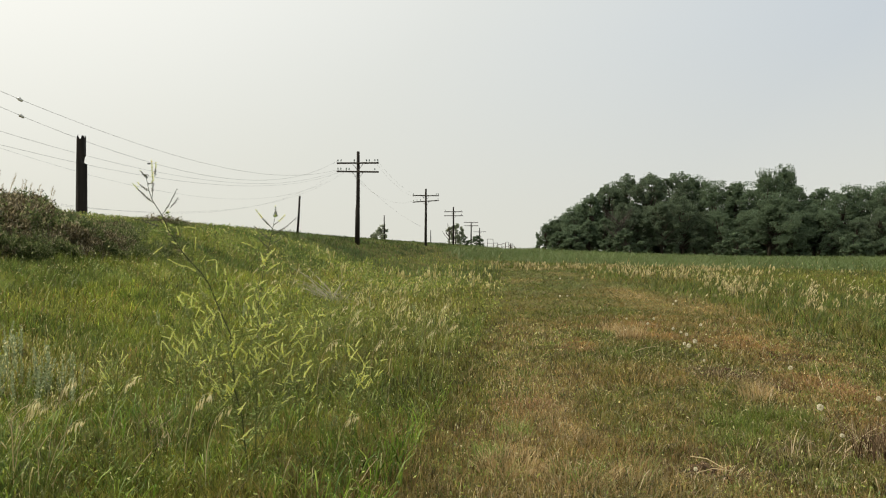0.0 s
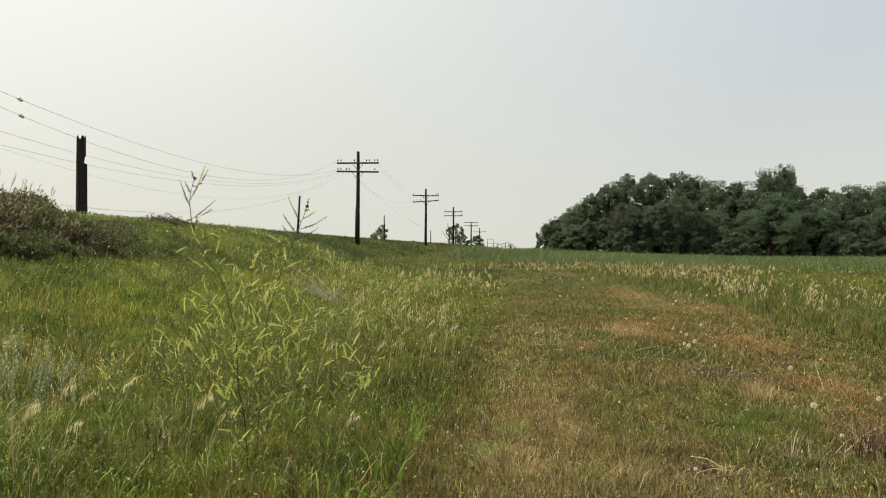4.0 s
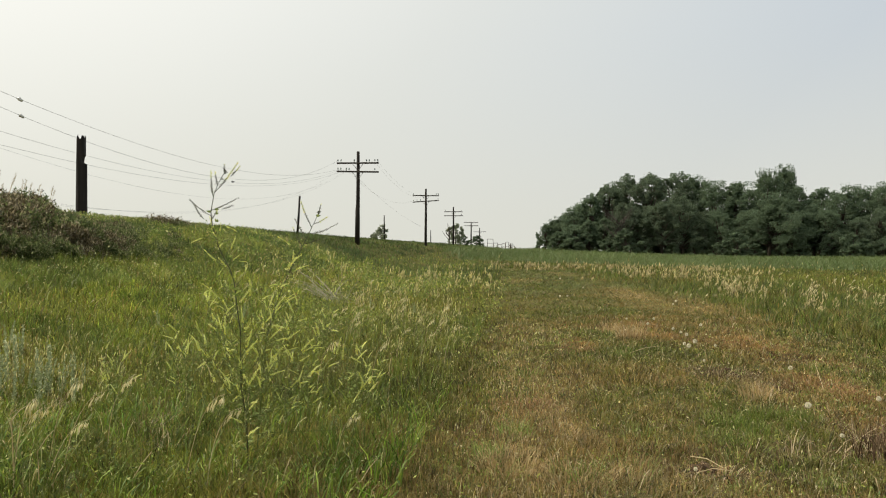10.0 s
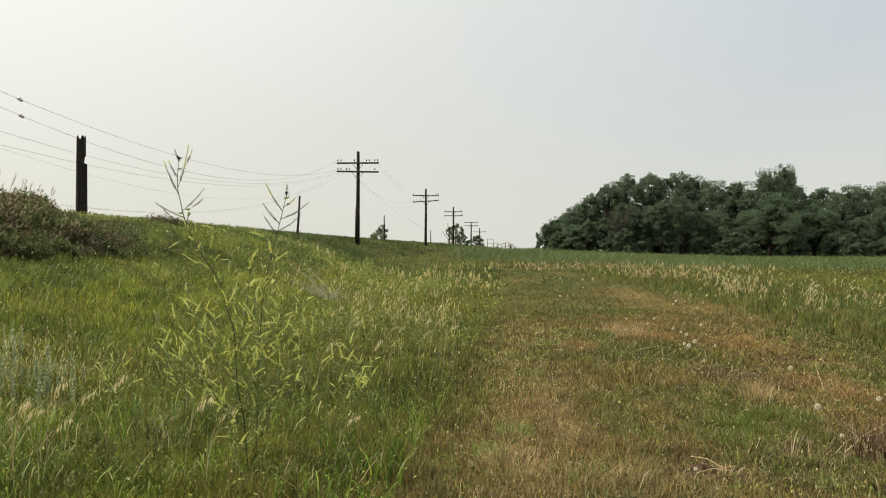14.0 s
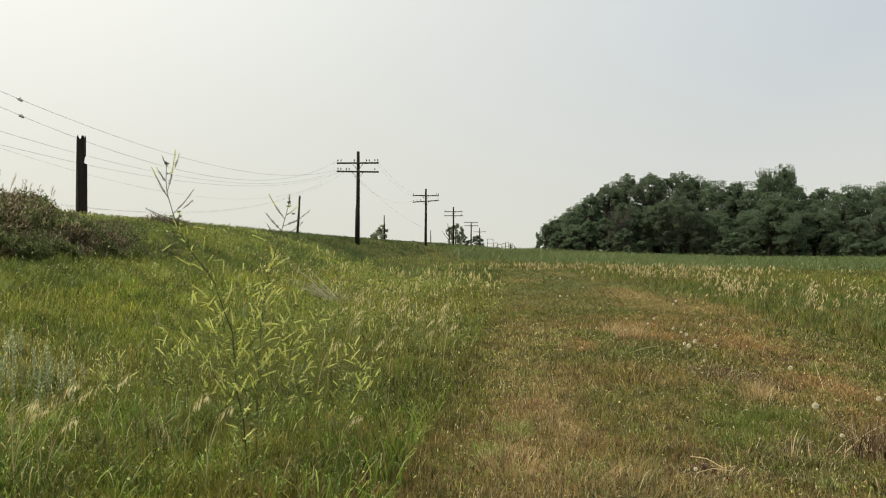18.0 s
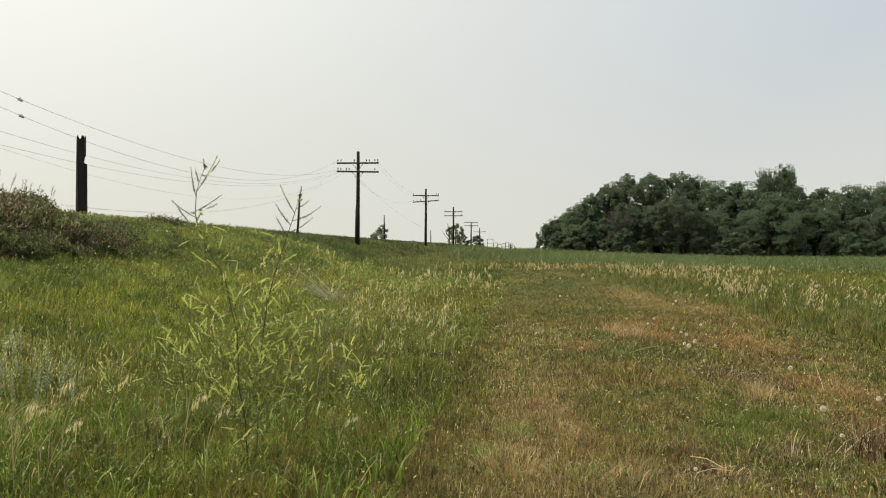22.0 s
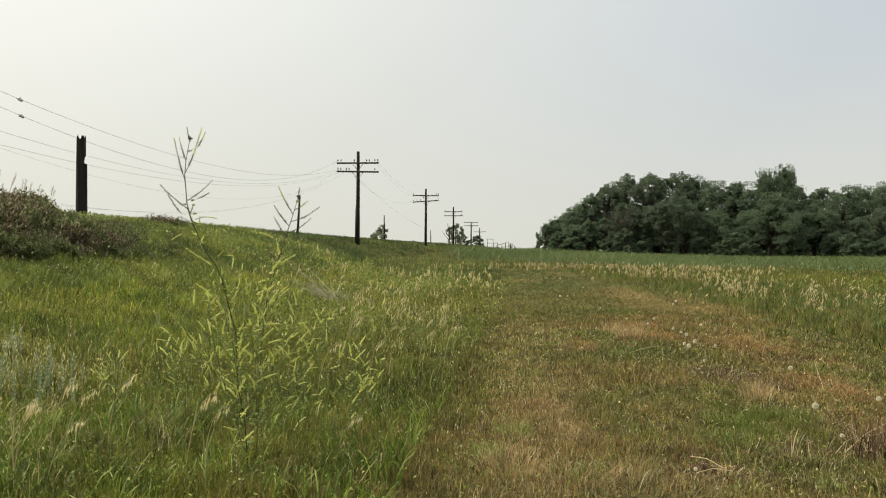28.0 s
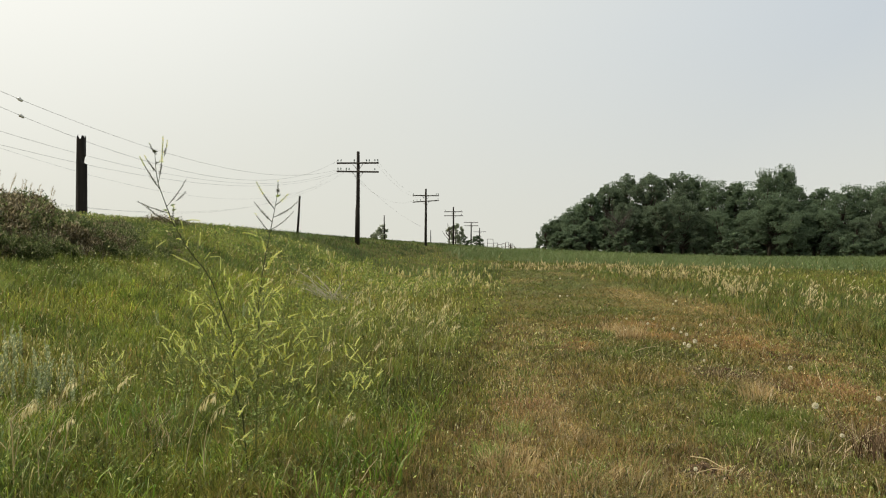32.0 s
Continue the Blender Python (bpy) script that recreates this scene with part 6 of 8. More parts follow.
def leaning_stalk(x0, y0, x1, y1, depth, side, label):
    """A thin dead stalk, rooted in the grass, that leans through two points of the view."""
    a, b = screen_point(x0, y0, depth), screen_point(x1, y1, depth)
    root = Vector((a.x + side, depth + 0.1, gz(a.x + side, depth + 0.1) - 0.01))
    ob = new("dry_stalk", Geo().tube([tuple(root), tuple(root.lerp(a, 0.6) + Vector((0, 0, 0.05))), tuple(a), tuple(a.lerp(b, 0.5) + Vector((0, 0, 0.01))), tuple(b)], [0.0030, 0.0028, 0.0026, 0.0022, 0.0014], 4).mesh("dry_stalk", M_STRAW))
    tagged(ob, label, "dry stalk", "leaning dead stalks")


for x0, y0, x1, y1, side in ((66, 800, 95, 762, -0.04), (92, 860, 112, 826, -0.04), (236, 846, 268, 800, -0.05), (20, 742, 52, 716, -0.04), (640, 850, 668, 812, -0.04), (500, 850, 516, 806, -0.02)):
    leaning_stalk(x0, y0, x1, y1, 3.9, side, "thin pale dead stalk leaning out of the grass")


def straw(x0, y0, x1, y1, lift, radius, label):
    a, b = Vector(on_ground(x0, y0)), Vector(on_ground(x1, y1))
    a.z += lift
    b.z += lift * 1.6
    ob = new("straw_stick", Geo().tube([tuple(a), tuple(a.lerp(b, 0.5) + Vector((0, 0.01, 0.02))), tuple(b)], [radius, radius * 0.9, radius * 0.6], 5).mesh("straw_stick", M_STRAW))
    tagged(ob, label, "dry stalk", "fallen stalks")


straw(1113, 632, 1168, 622, 0.04, 0.004, "fallen pale straw stalk across the track")
straw(1457, 697, 1442, 655, 0.04, 0.003, "leaning dry stalk beside the track")
straw(1222, 818, 1282, 845, 0.03, 0.003, "fallen forked stalk on the track")
straw(1228, 848, 1296, 850, 0.03, 0.003, "fallen forked stalk on the track")
straw(1478, 815, 1516, 790, 0.04, 0.003, "leaning pale stalk of a dry weed")
straw(1131, 884, 1150, 852, 0.04, 0.003, "leaning pale stalk in the short grass")
straw(1402, 816, 1413, 778, 0.04, 0.003, "leaning pale stalk of a dry weed")
straw(1338, 803, 1352, 786, 0.03, 0.0025, "leaning pale stalk in the short grass")
straw(1500, 812, 1568, 770, 0.05, 0.004, "leaning pale stalk of a dry weed")


def clod(x, y, size, seed):
    X, Y, Z = on_ground(x, y)
    r = random.Random(seed)
    bm = bmesh.new()
    bmesh.ops.create_icosphere(bm, subdivisions=2, radius=size)
    for v in bm.verts:
        v.co *= 1 + 0.25 * noise.noise(v.co * 30 + Vector((seed, 0, 0)))
        v.co.z *= 0.6
    me = bpy.data.meshes.new("earth_clod")
    bm.to_mesh(me)
    bm.free()
    me.materials.append(M_CLOD)
    ob = new("earth_clod", me)
    ob.matrix_basis = pose(X, Y, Z + size * 0.3, 0, 0, r.uniform(0, 360))
    tagged(ob, "dark crumbly clod of earth in the grass", "earth clod", "earth clods")


M_CLOD = weathered("dark_earth", (0.03, 0.019, 0.010), (0.09, 0.058, 0.030), 40.0, (1, 1, 1), 0.95, 0.8)
# the first five clods fill in for a dark hollow in the thatch
for k, (x, y, s_) in enumerate(((1237, 836, 0.055), (1254, 838, 0.045), (1246, 828, 0.04), (1252, 842, 0.03), (1225, 843, 0.022), (1285, 660, 0.05), (1300, 666, 0.04), (1265, 655, 0.035))):
    clod(x, y, s_, k)
# a brown dry weed beside the track
for k, (x, y) in enumerate(((1562, 808), (1584, 800), (1556, 822))):
    tuft(x, y, 0.14, 0.22, 70, M_DEAD, "dark brown dead weed tuft beside the track", 990 + k, 0.9, width=0.008)
tuft(1562, 814, 0.14, 0.16, 16, M_STRAW, "pale broken stalks in a dead weed", 994, 1.2, width=0.006)

# grey straw litter lying on the mown ground
qx_, qy_ = spread(16000, 3.2, 11, 0.5)
heaps = spots_at(qx_, qy_, ((3.25, 8.1, 0.5, 0.6), (2.9, 4.6, 0.6, 0.5), (1.6, 4.4, 0.4, 0.3), (3.0, 5.4, 0.5, 0.6)))
s = (qx_ > track_left(qy_) + 0.3) & (qx_ < track_right(qy_)) & (rng.random(len(qx_)) < 0.10 + 0.5 * heaps)
qx_, qy_ = qx_[s], qy_[s]
tone = mix(np.array((0.26, 0.20, 0.12))[None, :], np.array((0.64, 0.55, 0.37)), rng.random(len(qx_)) ** 1.4)
blade_sheet("straw_litter", qx_, qy_, 0.02 + 0.025 * rng.random(len(qx_)), np.maximum(0.0032, 0.0006 * qy_), 3.0, jitter(tone, 0.2), M_GRASS, "broken grey straw lying on the mown ground", z=ground_z(qx_, qy_) + 0.03)

# wire clamps where old insulators hang on the slack wires
for (pin, drop, low, left), y in ((WIRES[0], 20.29), (WIRES[1], 20.35)):
    a, b = Vector(arm_point(4.0, pin, drop, 6.3)), Vector(arm_point(54.0, pin, drop, 6.7))
    f = (y - a.y) / (b.y - a.y)
    p = a.lerp(b, f)
    p.z = wire_height(left, low, b.z, f)
    ob = thing("hanging_insulator", Matrix.Translation(p), "old glass insulator hanging from a slack wire", "insulator", "hanging insulators")
    part("glass", Geo().lathe(pose(0.0, 0, 0.01, 0, 125, 0), [(0.012, 0), (0.045, 0.0), (0.052, 0.03), (0.036, 0.06), (0.043, 0.08), (0.032, 0.12), (0.01, 0.135)], 10), M_OPAL, ob, smooth=True)
    part("tie_wire", Geo().tube([(-0.06, 0, 0.012), (0, 0.03, 0.0), (0.05, 0, -0.03), (0, -0.03, -0.02)], 0.006, 5), M_WIRE, ob)


# a bumblebee that visits the clover
def bumblebee():
    ob = thing("bumblebee", Matrix.Translation((-1.5, 4.4, 1.9)), "small dark bumblebee on the clover flowers", "insect")
    m_fur = weathered("dark_fur", (0.006, 0.005, 0.004), (0.03, 0.022, 0.012), 300.0, (1, 1, 1), 0.9, 0.2)
    m_wing, _, _, p = material("insect_wing")
    p.inputs["Base Color"].default_value, p.inputs["Alpha"].default_value, p.inputs["Roughness"].default_value = (0.3, 0.3, 0.3, 1), 0.35, 0.2
    flat = pose(0, 0, 0, 0, 90, 0)
    part("abdomen", Geo().lathe(flat @ pose(0, 0, -0.011), [(0.0008, 0), (0.004, 0.002), (0.0055, 0.006), (0.004, 0.010), (0.001, 0.0115)], 9), m_fur, ob, smooth=True)
    part("thorax", Geo().lathe(flat, [(0.001, 0), (0.0045, 0.002), (0.005, 0.005), (0.002, 0.008)], 9), m_fur, ob, smooth=True)
    part("head", Geo().lathe(flat @ pose(0, 0, 0.0075), [(0.001, 0), (0.0026, 0.001), (0.0026, 0.003), (0.0008, 0.0045)], 8), m_fur, ob, smooth=True)
    for side in (-1, 1):
        part("wing", Geo().leaf((0.003, side * 0.002, 0.004), (-0.6, side * 0.9, 0.35), (1, side * 0.4, 0), 0.013, 0.005), m_wing, ob)
    return ob


BEE = bumblebee()


# ---- the wind: all that moves ----
def gust(t):
    """The strength of the wind, lulls and gusts."""
    return 0.55 * math.sin(0.71 * t + 0.4) + 0.35 * math.sin(1.93 * t + 1.7) + 0.25 * math.sin(3.1 * t)


def motions():
    for ob, rest, degrees, lag, period in SWAYING:
        rows = []
        for k in range(81):
            t = 0.4 * k
            g = gust(t - lag)
            w = 2 * math.pi * (t - lag) / period
            lean = degrees * (0.5 + 0.7 * g + 0.55 * math.sin(w))
            away = -degrees * (0.4 * g + 0.35 * math.sin(w + 1.1))
            turn = pose(0, 0, 0, away, lean, 0).to_3x3()
            rows.append((t, Matrix.LocRotScale(rest.translation, (turn @ rest.to_3x3()).to_quaternion(), None)))
        walk(ob, rows)
    for branch, rest, lag in WHIPPING:
        rows = []
        for k in range(108):
            t = 0.3 * k
            g = gust(t - lag)
            w = 2 * math.pi * (t - lag) / 1.1
            turn = pose(0, 0, 0, -4.0 * g - 5.0 * math.sin(w + 0.9 + lag), 3.0 + 6.0 * g + 6.5 * math.sin(w + 4 * lag), 5.0 * math.sin(0.8 * w + 9 * lag))
            rows.append((min(t, 32.0), rest @ turn))
        walk(branch, rows)
    walk(CLOVER_A, [(0.0, pose(-1.141, 4.43, 0, -2.479, -2.946)), (0.3, pose(-1.141, 4.43, 0, -5.524, -3.172)), (0.5, pose(-1.141, 4.43, 0, -4.382, -2.101)), (0.8, pose(-1.141, 4.43, 0, -4, -2.538)), 
        (1, pose(-1.141, 4.43, 0, -2.771, -2.3)), (1.3, pose(-1.141, 4.43, 0, -4.084, -0.974)), (1.5, pose(-1.141, 4.43, 0, -4.052, 0.044)), (1.8, pose(-1.141, 4.43, 0, -3.955, -0.323)), 
        (2, pose(-1.141, 4.43, 0, -3.027, -1.094)), (2.3, pose(-1.141, 4.43, 0, -3.787, -1.569)), (2.5, pose(-1.141, 4.43, 0, -4.627, -1.152)), (2.8, pose(-1.141, 4.43, 0, -5.52, -2.221)), 
        (3, pose(-1.141, 4.43, 0, -5.258, -2.665)), (3.3, pose(-1.141, 4.43, 0, -5.277, -2.248)), (3.5, pose(-1.141, 4.43, 0, -5.372, -1.956)), (3.83, pose(-1.141, 4.43, 0, -5.414, -2.086)), 
        (4.17, pose(-1.141, 4.43, 0, -5.842, -1.11)), (4.5, pose(-1.141, 4.43, 0, -5.675, -1.905)), (4.83, pose(-1.141, 4.43, 0, -5.751, -1.948)), (5.17, pose(-1.141, 4.43, 0, -6.13, -1.052)), 
        (5.5, pose(-1.141, 4.43, 0, -6.147, -1.318)), (5.8, pose(-1.141, 4.43, 0, -6.512, -1.61)), (6, pose(-1.141, 4.43, 0, -5.549, -1.695)), (6.3, pose(-1.141, 4.43, 0, -4.646, -1.583)), 
        (6.5, pose(-1.141, 4.43, 0, -4.73, -1.448)), (6.8, pose(-1.141, 4.43, 0, -4.346, -1.412)), (7, pose(-1.141, 4.43, 0, -4.338, -1.364)), (7.3, pose(-1.141, 4.43, 0, -4.272, -1.804)), 
        (7.5, pose(-1.141, 4.43, 0, -4.312, -1.662)), (7.8, pose(-1.141, 4.43, 0, -4.652, -1.112)), (8, pose(-1.141, 4.43, 0, -4.347, -1.412)), (8.3, pose(-1.141, 4.43, 0, -5.659, -2.063)), 
        (8.5, pose(-1.141, 4.43, 0, -6.09, -1.293)), (8.8, pose(-1.141, 4.43, 0, -7.507, -0.386)), (9, pose(-1.141, 4.43, 0, -5.789, -1.301)), (9.3, pose(-1.141, 4.43, 0, -4.066, -2.403)), 
        (9.5, pose(-1.141, 4.43, 0, -5.408, -2.183)), (9.8, pose(-1.141, 4.43, 0, -5.573, -0.276)), (10, pose(-1.141, 4.43, 0, -5.376, 0.249)), (10.3, pose(-1.141, 4.43, 0, -4.569, -0.367)), 
        (10.5, pose(-1.141, 4.43, 0, -4.208, -0.959)), (10.8, pose(-1.141, 4.43, 0, -3.44, -1.546)), (11, pose(-1.141, 4.43, 0, -3.53, -1.731)), (11.3, pose(-1.141, 4.43, 0, -4.036, -1.056)), 
        (11.5, pose(-1.141, 4.43, 0, -4.916, -1.055)), (11.8, pose(-1.141, 4.43, 0, -9.709, -0.336)), (12, pose(-1.141, 4.43, 0, -9.16, -1.26)), (12.3, pose(-1.141, 4.43, 0, -5.108, -1.961)), 
        (12.5, pose(-1.141, 4.43, 0, -5.685, -2.291)), (12.8, pose(-1.141, 4.43, 0, -5.866, -2.473)), (13, pose(-1.141, 4.43, 0, -5.292, -3.13)), (13.3, pose(-1.141, 4.43, 0, -3.704, -3.153)), 
        (13.5, pose(-1.141, 4.43, 0, -2.97, -2.652)), (13.8, pose(-1.141, 4.43, 0, -2.571, -1.596)), (14, pose(-1.141, 4.43, 0, -3.643, -1.625)), (14.3, pose(-1.141, 4.43, 0, -2.938, -1.217)), 
        (14.5, pose(-1.141, 4.43, 0, -3.072, -1.367)), (14.83, pose(-1.141, 4.43, 0, -2.864, -1.97)), (15.17, pose(-1.141, 4.43, 0, -2.823, -2.143)), (15.5, pose(-1.141, 4.43, 0, -3.076, -1.785)), 
        (15.83, pose(-1.141, 4.43, 0, -2.216, -3.093)), (16.17, pose(-1.141, 4.43, 0, -2.309, -3.054)), (16.5, pose(-1.141, 4.43, 0, -2.126, -3.305)), (16.8, pose(-1.141, 4.43, 0, -3.407, -2.711)), 
        (17, pose(-1.141, 4.43, 0, -3.441, -2.11)), (17.3, pose(-1.141, 4.43, 0, -2.358, -1.763)), (17.5, pose(-1.141, 4.43, 0, -3.002, -1.552)), (17.8, pose(-1.141, 4.43, 0, -3.174, -1.156)), 
        (18, pose(-1.141, 4.43, 0, -3.299, -2.311)), (18.3, pose(-1.141, 4.43, 0, -2.991, -3.01)), (18.5, pose(-1.141, 4.43, 0, -3.231, -2.9)), (18.8, pose(-1.141, 4.43, 0, -3.45, -1.607)), 
        (19, pose(-1.141, 4.43, 0, -3.561, -0.891)), (19.3, pose(-1.141, 4.43, 0, -4.058, -0.854)), (19.5, pose(-1.141, 4.43, 0, -3.979, -1.135)), (19.8, pose(-1.141, 4.43, 0, -3.626, -1.413)), 
        (20, pose(-1.141, 4.43, 0, -4.04, -1.719)), (20.3, pose(-1.141, 4.43, 0, -4.856, -0.923)), (20.5, pose(-1.141, 4.43, 0, -5.825, 0.481)), (20.8, pose(-1.141, 4.43, 0, -4.856, -0.711)), 
        (21, pose(-1.141, 4.43, 0, -1.067, -2.321)), (21.3, pose(-1.141, 4.43, 0, 2.101, -2.187)), (21.5, pose(-1.141, 4.43, 0, 1.383, -1.785)), (21.8, pose(-1.141, 4.43, 0, -3.201, -1.117)), 
        (22, pose(-1.141, 4.43, 0, -4.607, -0.891)), (22.3, pose(-1.141, 4.43, 0, -3.349, -0.373)), (22.5, pose(-1.141, 4.43, 0, -2.174, -0.277)), (22.8, pose(-1.141, 4.43, 0, -1.828, -1.351)), 
        (23, pose(-1.141, 4.43, 0, -1.339, -2.334)), (23.3, pose(-1.141, 4.43, 0, -1.988, -2.096)), (23.5, pose(-1.141, 4.43, 0, -2.753, -1.347)), (23.8, pose(-1.141, 4.43, 0, -3.987, -1.391)), 
        (24, pose(-1.141, 4.43, 0, -3.204, -1.459)), (24.3, pose(-1.141, 4.43, 0, -1.597, -1.969)), (24.5, pose(-1.141, 4.43, 0, -0.217, -1.376)), (24.8, pose(-1.141, 4.43, 0, -0.918, -0.551)), 
        (25, pose(-1.141, 4.43, 0, -3.282, -1.287)), (25.3, pose(-1.141, 4.43, 0, -3.984, -2.262)), (25.5, pose(-1.141, 4.43, 0, -3.211, -2.376)), (25.83, pose(-1.141, 4.43, 0, -3.233, -2.228)), 
        (26.17, pose(-1.141, 4.43, 0, -2.617, -3.006)), (26.5, pose(-1.141, 4.43, 0, -3.049, -2.308)), (26.83, pose(-1.141, 4.43, 0, -3.019, -2.243)), (27.17, pose(-1.141, 4.43, 0, -2.454, -2.933)), 
        (27.5, pose(-1.141, 4.43, 0, -2.577, -2.685)), (27.8, pose(-1.141, 4.43, 0, -2.268, -0.447)), (28, pose(-1.141, 4.43, 0, -1.8, -0.624)), (28.3, pose(-1.141, 4.43, 0, -0.434, -1.22)), 
        (28.5, pose(-1.141, 4.43, 0, -1.626, -1.92)), (28.8, pose(-1.141, 4.43, 0, -1.353, -1.559)), (29, pose(-1.141, 4.43, 0, -2.388, -1.468)), (29.3, pose(-1.141, 4.43, 0, -3.702, -2.206)), 
        (29.5, pose(-1.141, 4.43, 0, -3.123, -2.337)), (29.8, pose(-1.141, 4.43, 0, -0.87, -2.149)), (30, pose(-1.141, 4.43, 0, -0.848, -2.044)), (30.3, pose(-1.141, 4.43, 0, -2.582, -2.277)), 
        (30.5, pose(-1.141, 4.43, 0, -2.627, -2.451)), (30.8, pose(-1.141, 4.43, 0, -2.139, -2.66)), (31, pose(-1.141, 4.43, 0, -2.54, -2.718)), (31.3, pose(-1.141, 4.43, 0, -2.392, -2.805)), 
        (31.5, pose(-1.141, 4.43, 0, -2.848, -2.131)), (31.8, pose(-1.141, 4.43, 0, -1.917, -1.675)), (32, pose(-1.141, 4.43, 0, -1.114, -1.997))])
    walk(CLOVER_A_MID, [(0.0, pose(-0.077, 0, 0.864, -8.263, -9.822)), (0.3, pose(-0.077, 0, 0.864, -18.413, -10.573)), (0.5, pose(-0.077, 0, 0.864, -14.606, -7.004)), (0.8, pose(-0.077, 0, 0.864, -13.333, -8.459)), 
        (1, pose(-0.077, 0, 0.864, -9.238, -7.668)), (1.3, pose(-0.077, 0, 0.864, -13.615, -3.248)), (1.5, pose(-0.077, 0, 0.864, -13.507, 0.148)), (1.8, pose(-0.077, 0, 0.864, -13.183, -1.076)), 
        (2, pose(-0.077, 0, 0.864, -10.091, -3.646)), (2.3, pose(-0.077, 0, 0.864, -12.624, -5.229)), (2.5, pose(-0.077, 0, 0.864, -15.424, -3.84)), (2.8, pose(-0.077, 0, 0.864, -18.4, -7.404)), 
        (3, pose(-0.077, 0, 0.864, -17.528, -8.883)), (3.3, pose(-0.077, 0, 0.864, -17.591, -7.493)), (3.5, pose(-0.077, 0, 0.864, -17.907, -6.521)), (3.83, pose(-0.077, 0, 0.864, -18.047, -6.952)), 
        (4.17, pose(-0.077, 0, 0.864, -19.472, -3.699)), (4.5, pose(-0.077, 0, 0.864, -18.917, -6.35)), (4.83, pose(-0.077, 0, 0.864, -19.169, -6.493)), (5.17, pose(-0.077, 0, 0.864, -20.433, -3.506)), 
        (5.5, pose(-0.077, 0, 0.864, -20.489, -4.394)), (5.8, pose(-0.077, 0, 0.864, -21.706, -5.365)), (6, pose(-0.077, 0, 0.864, -18.495, -5.651)), (6.3, pose(-0.077, 0, 0.864, -15.487, -5.276)), 
        (6.5, pose(-0.077, 0, 0.864, -15.768, -4.828)), (6.8, pose(-0.077, 0, 0.864, -14.488, -4.706)), (7, pose(-0.077, 0, 0.864, -14.459, -4.547)), (7.3, pose(-0.077, 0, 0.864, -14.241, -6.014)), 
        (7.5, pose(-0.077, 0, 0.864, -14.374, -5.541)), (7.8, pose(-0.077, 0, 0.864, -15.506, -3.707)), (8, pose(-0.077, 0, 0.864, -14.491, -4.708)), (8.3, pose(-0.077, 0, 0.864, -18.862, -6.877)), 
        (8.5, pose(-0.077, 0, 0.864, -20.301, -4.311)), (8.8, pose(-0.077, 0, 0.864, -25.022, -1.286)), (9, pose(-0.077, 0, 0.864, -19.297, -4.338)), (9.3, pose(-0.077, 0, 0.864, -13.554, -8.011)), 
        (9.5, pose(-0.077, 0, 0.864, -18.028, -7.275)), (9.8, pose(-0.077, 0, 0.864, -18.576, -0.921)), (10, pose(-0.077, 0, 0.864, -17.919, 0.83)), (10.3, pose(-0.077, 0, 0.864, -15.231, -1.223)), 
        (10.5, pose(-0.077, 0, 0.864, -14.026, -3.198)), (10.8, pose(-0.077, 0, 0.864, -11.467, -5.154)), (11, pose(-0.077, 0, 0.864, -11.766, -5.769)), (11.3, pose(-0.077, 0, 0.864, -13.454, -3.52)), 
        (11.5, pose(-0.077, 0, 0.864, -16.386, -3.517)), (11.8, pose(-0.077, 0, 0.864, -32.364, -1.121)), (12, pose(-0.077, 0, 0.864, -30.533, -4.2)), (12.3, pose(-0.077, 0, 0.864, -17.027, -6.536)), 
        (12.5, pose(-0.077, 0, 0.864, -18.95, -7.636)), (12.8, pose(-0.077, 0, 0.864, -19.554, -8.244)), (13, pose(-0.077, 0, 0.864, -17.641, -10.433)), (13.3, pose(-0.077, 0, 0.864, -12.347, -10.51)), 
        (13.5, pose(-0.077, 0, 0.864, -9.899, -8.84)), (13.8, pose(-0.077, 0, 0.864, -8.569, -5.321)), (14, pose(-0.077, 0, 0.864, -12.143, -5.416)), (14.3, pose(-0.077, 0, 0.864, -9.793, -4.058)), 
        (14.5, pose(-0.077, 0, 0.864, -10.24, -4.557)), (14.83, pose(-0.077, 0, 0.864, -9.545, -6.566)), (15.17, pose(-0.077, 0, 0.864, -9.409, -7.144)), (15.5, pose(-0.077, 0, 0.864, -10.252, -5.95)), 
        (15.83, pose(-0.077, 0, 0.864, -7.386, -10.312)), (16.17, pose(-0.077, 0, 0.864, -7.698, -10.179)), (16.5, pose(-0.077, 0, 0.864, -7.086, -11.015)), (16.8, pose(-0.077, 0, 0.864, -11.356, -9.036)), 
        (17, pose(-0.077, 0, 0.864, -11.468, -7.033)), (17.3, pose(-0.077, 0, 0.864, -7.859, -5.877)), (17.5, pose(-0.077, 0, 0.864, -10.005, -5.173)), (17.8, pose(-0.077, 0, 0.864, -10.58, -3.854)), 
        (18, pose(-0.077, 0, 0.864, -10.996, -7.703)), (18.3, pose(-0.077, 0, 0.864, -9.969, -10.035)), (18.5, pose(-0.077, 0, 0.864, -10.771, -9.666)), (18.8, pose(-0.077, 0, 0.864, -11.501, -5.357)), 
        (19, pose(-0.077, 0, 0.864, -11.869, -2.971)), (19.3, pose(-0.077, 0, 0.864, -13.525, -2.847)), (19.5, pose(-0.077, 0, 0.864, -13.265, -3.783)), (19.8, pose(-0.077, 0, 0.864, -12.086, -4.711)), 
        (20, pose(-0.077, 0, 0.864, -13.465, -5.73)), (20.3, pose(-0.077, 0, 0.864, -16.187, -3.077)), (20.5, pose(-0.077, 0, 0.864, -19.417, 1.603)), (20.8, pose(-0.077, 0, 0.864, -16.185, -2.371)), 
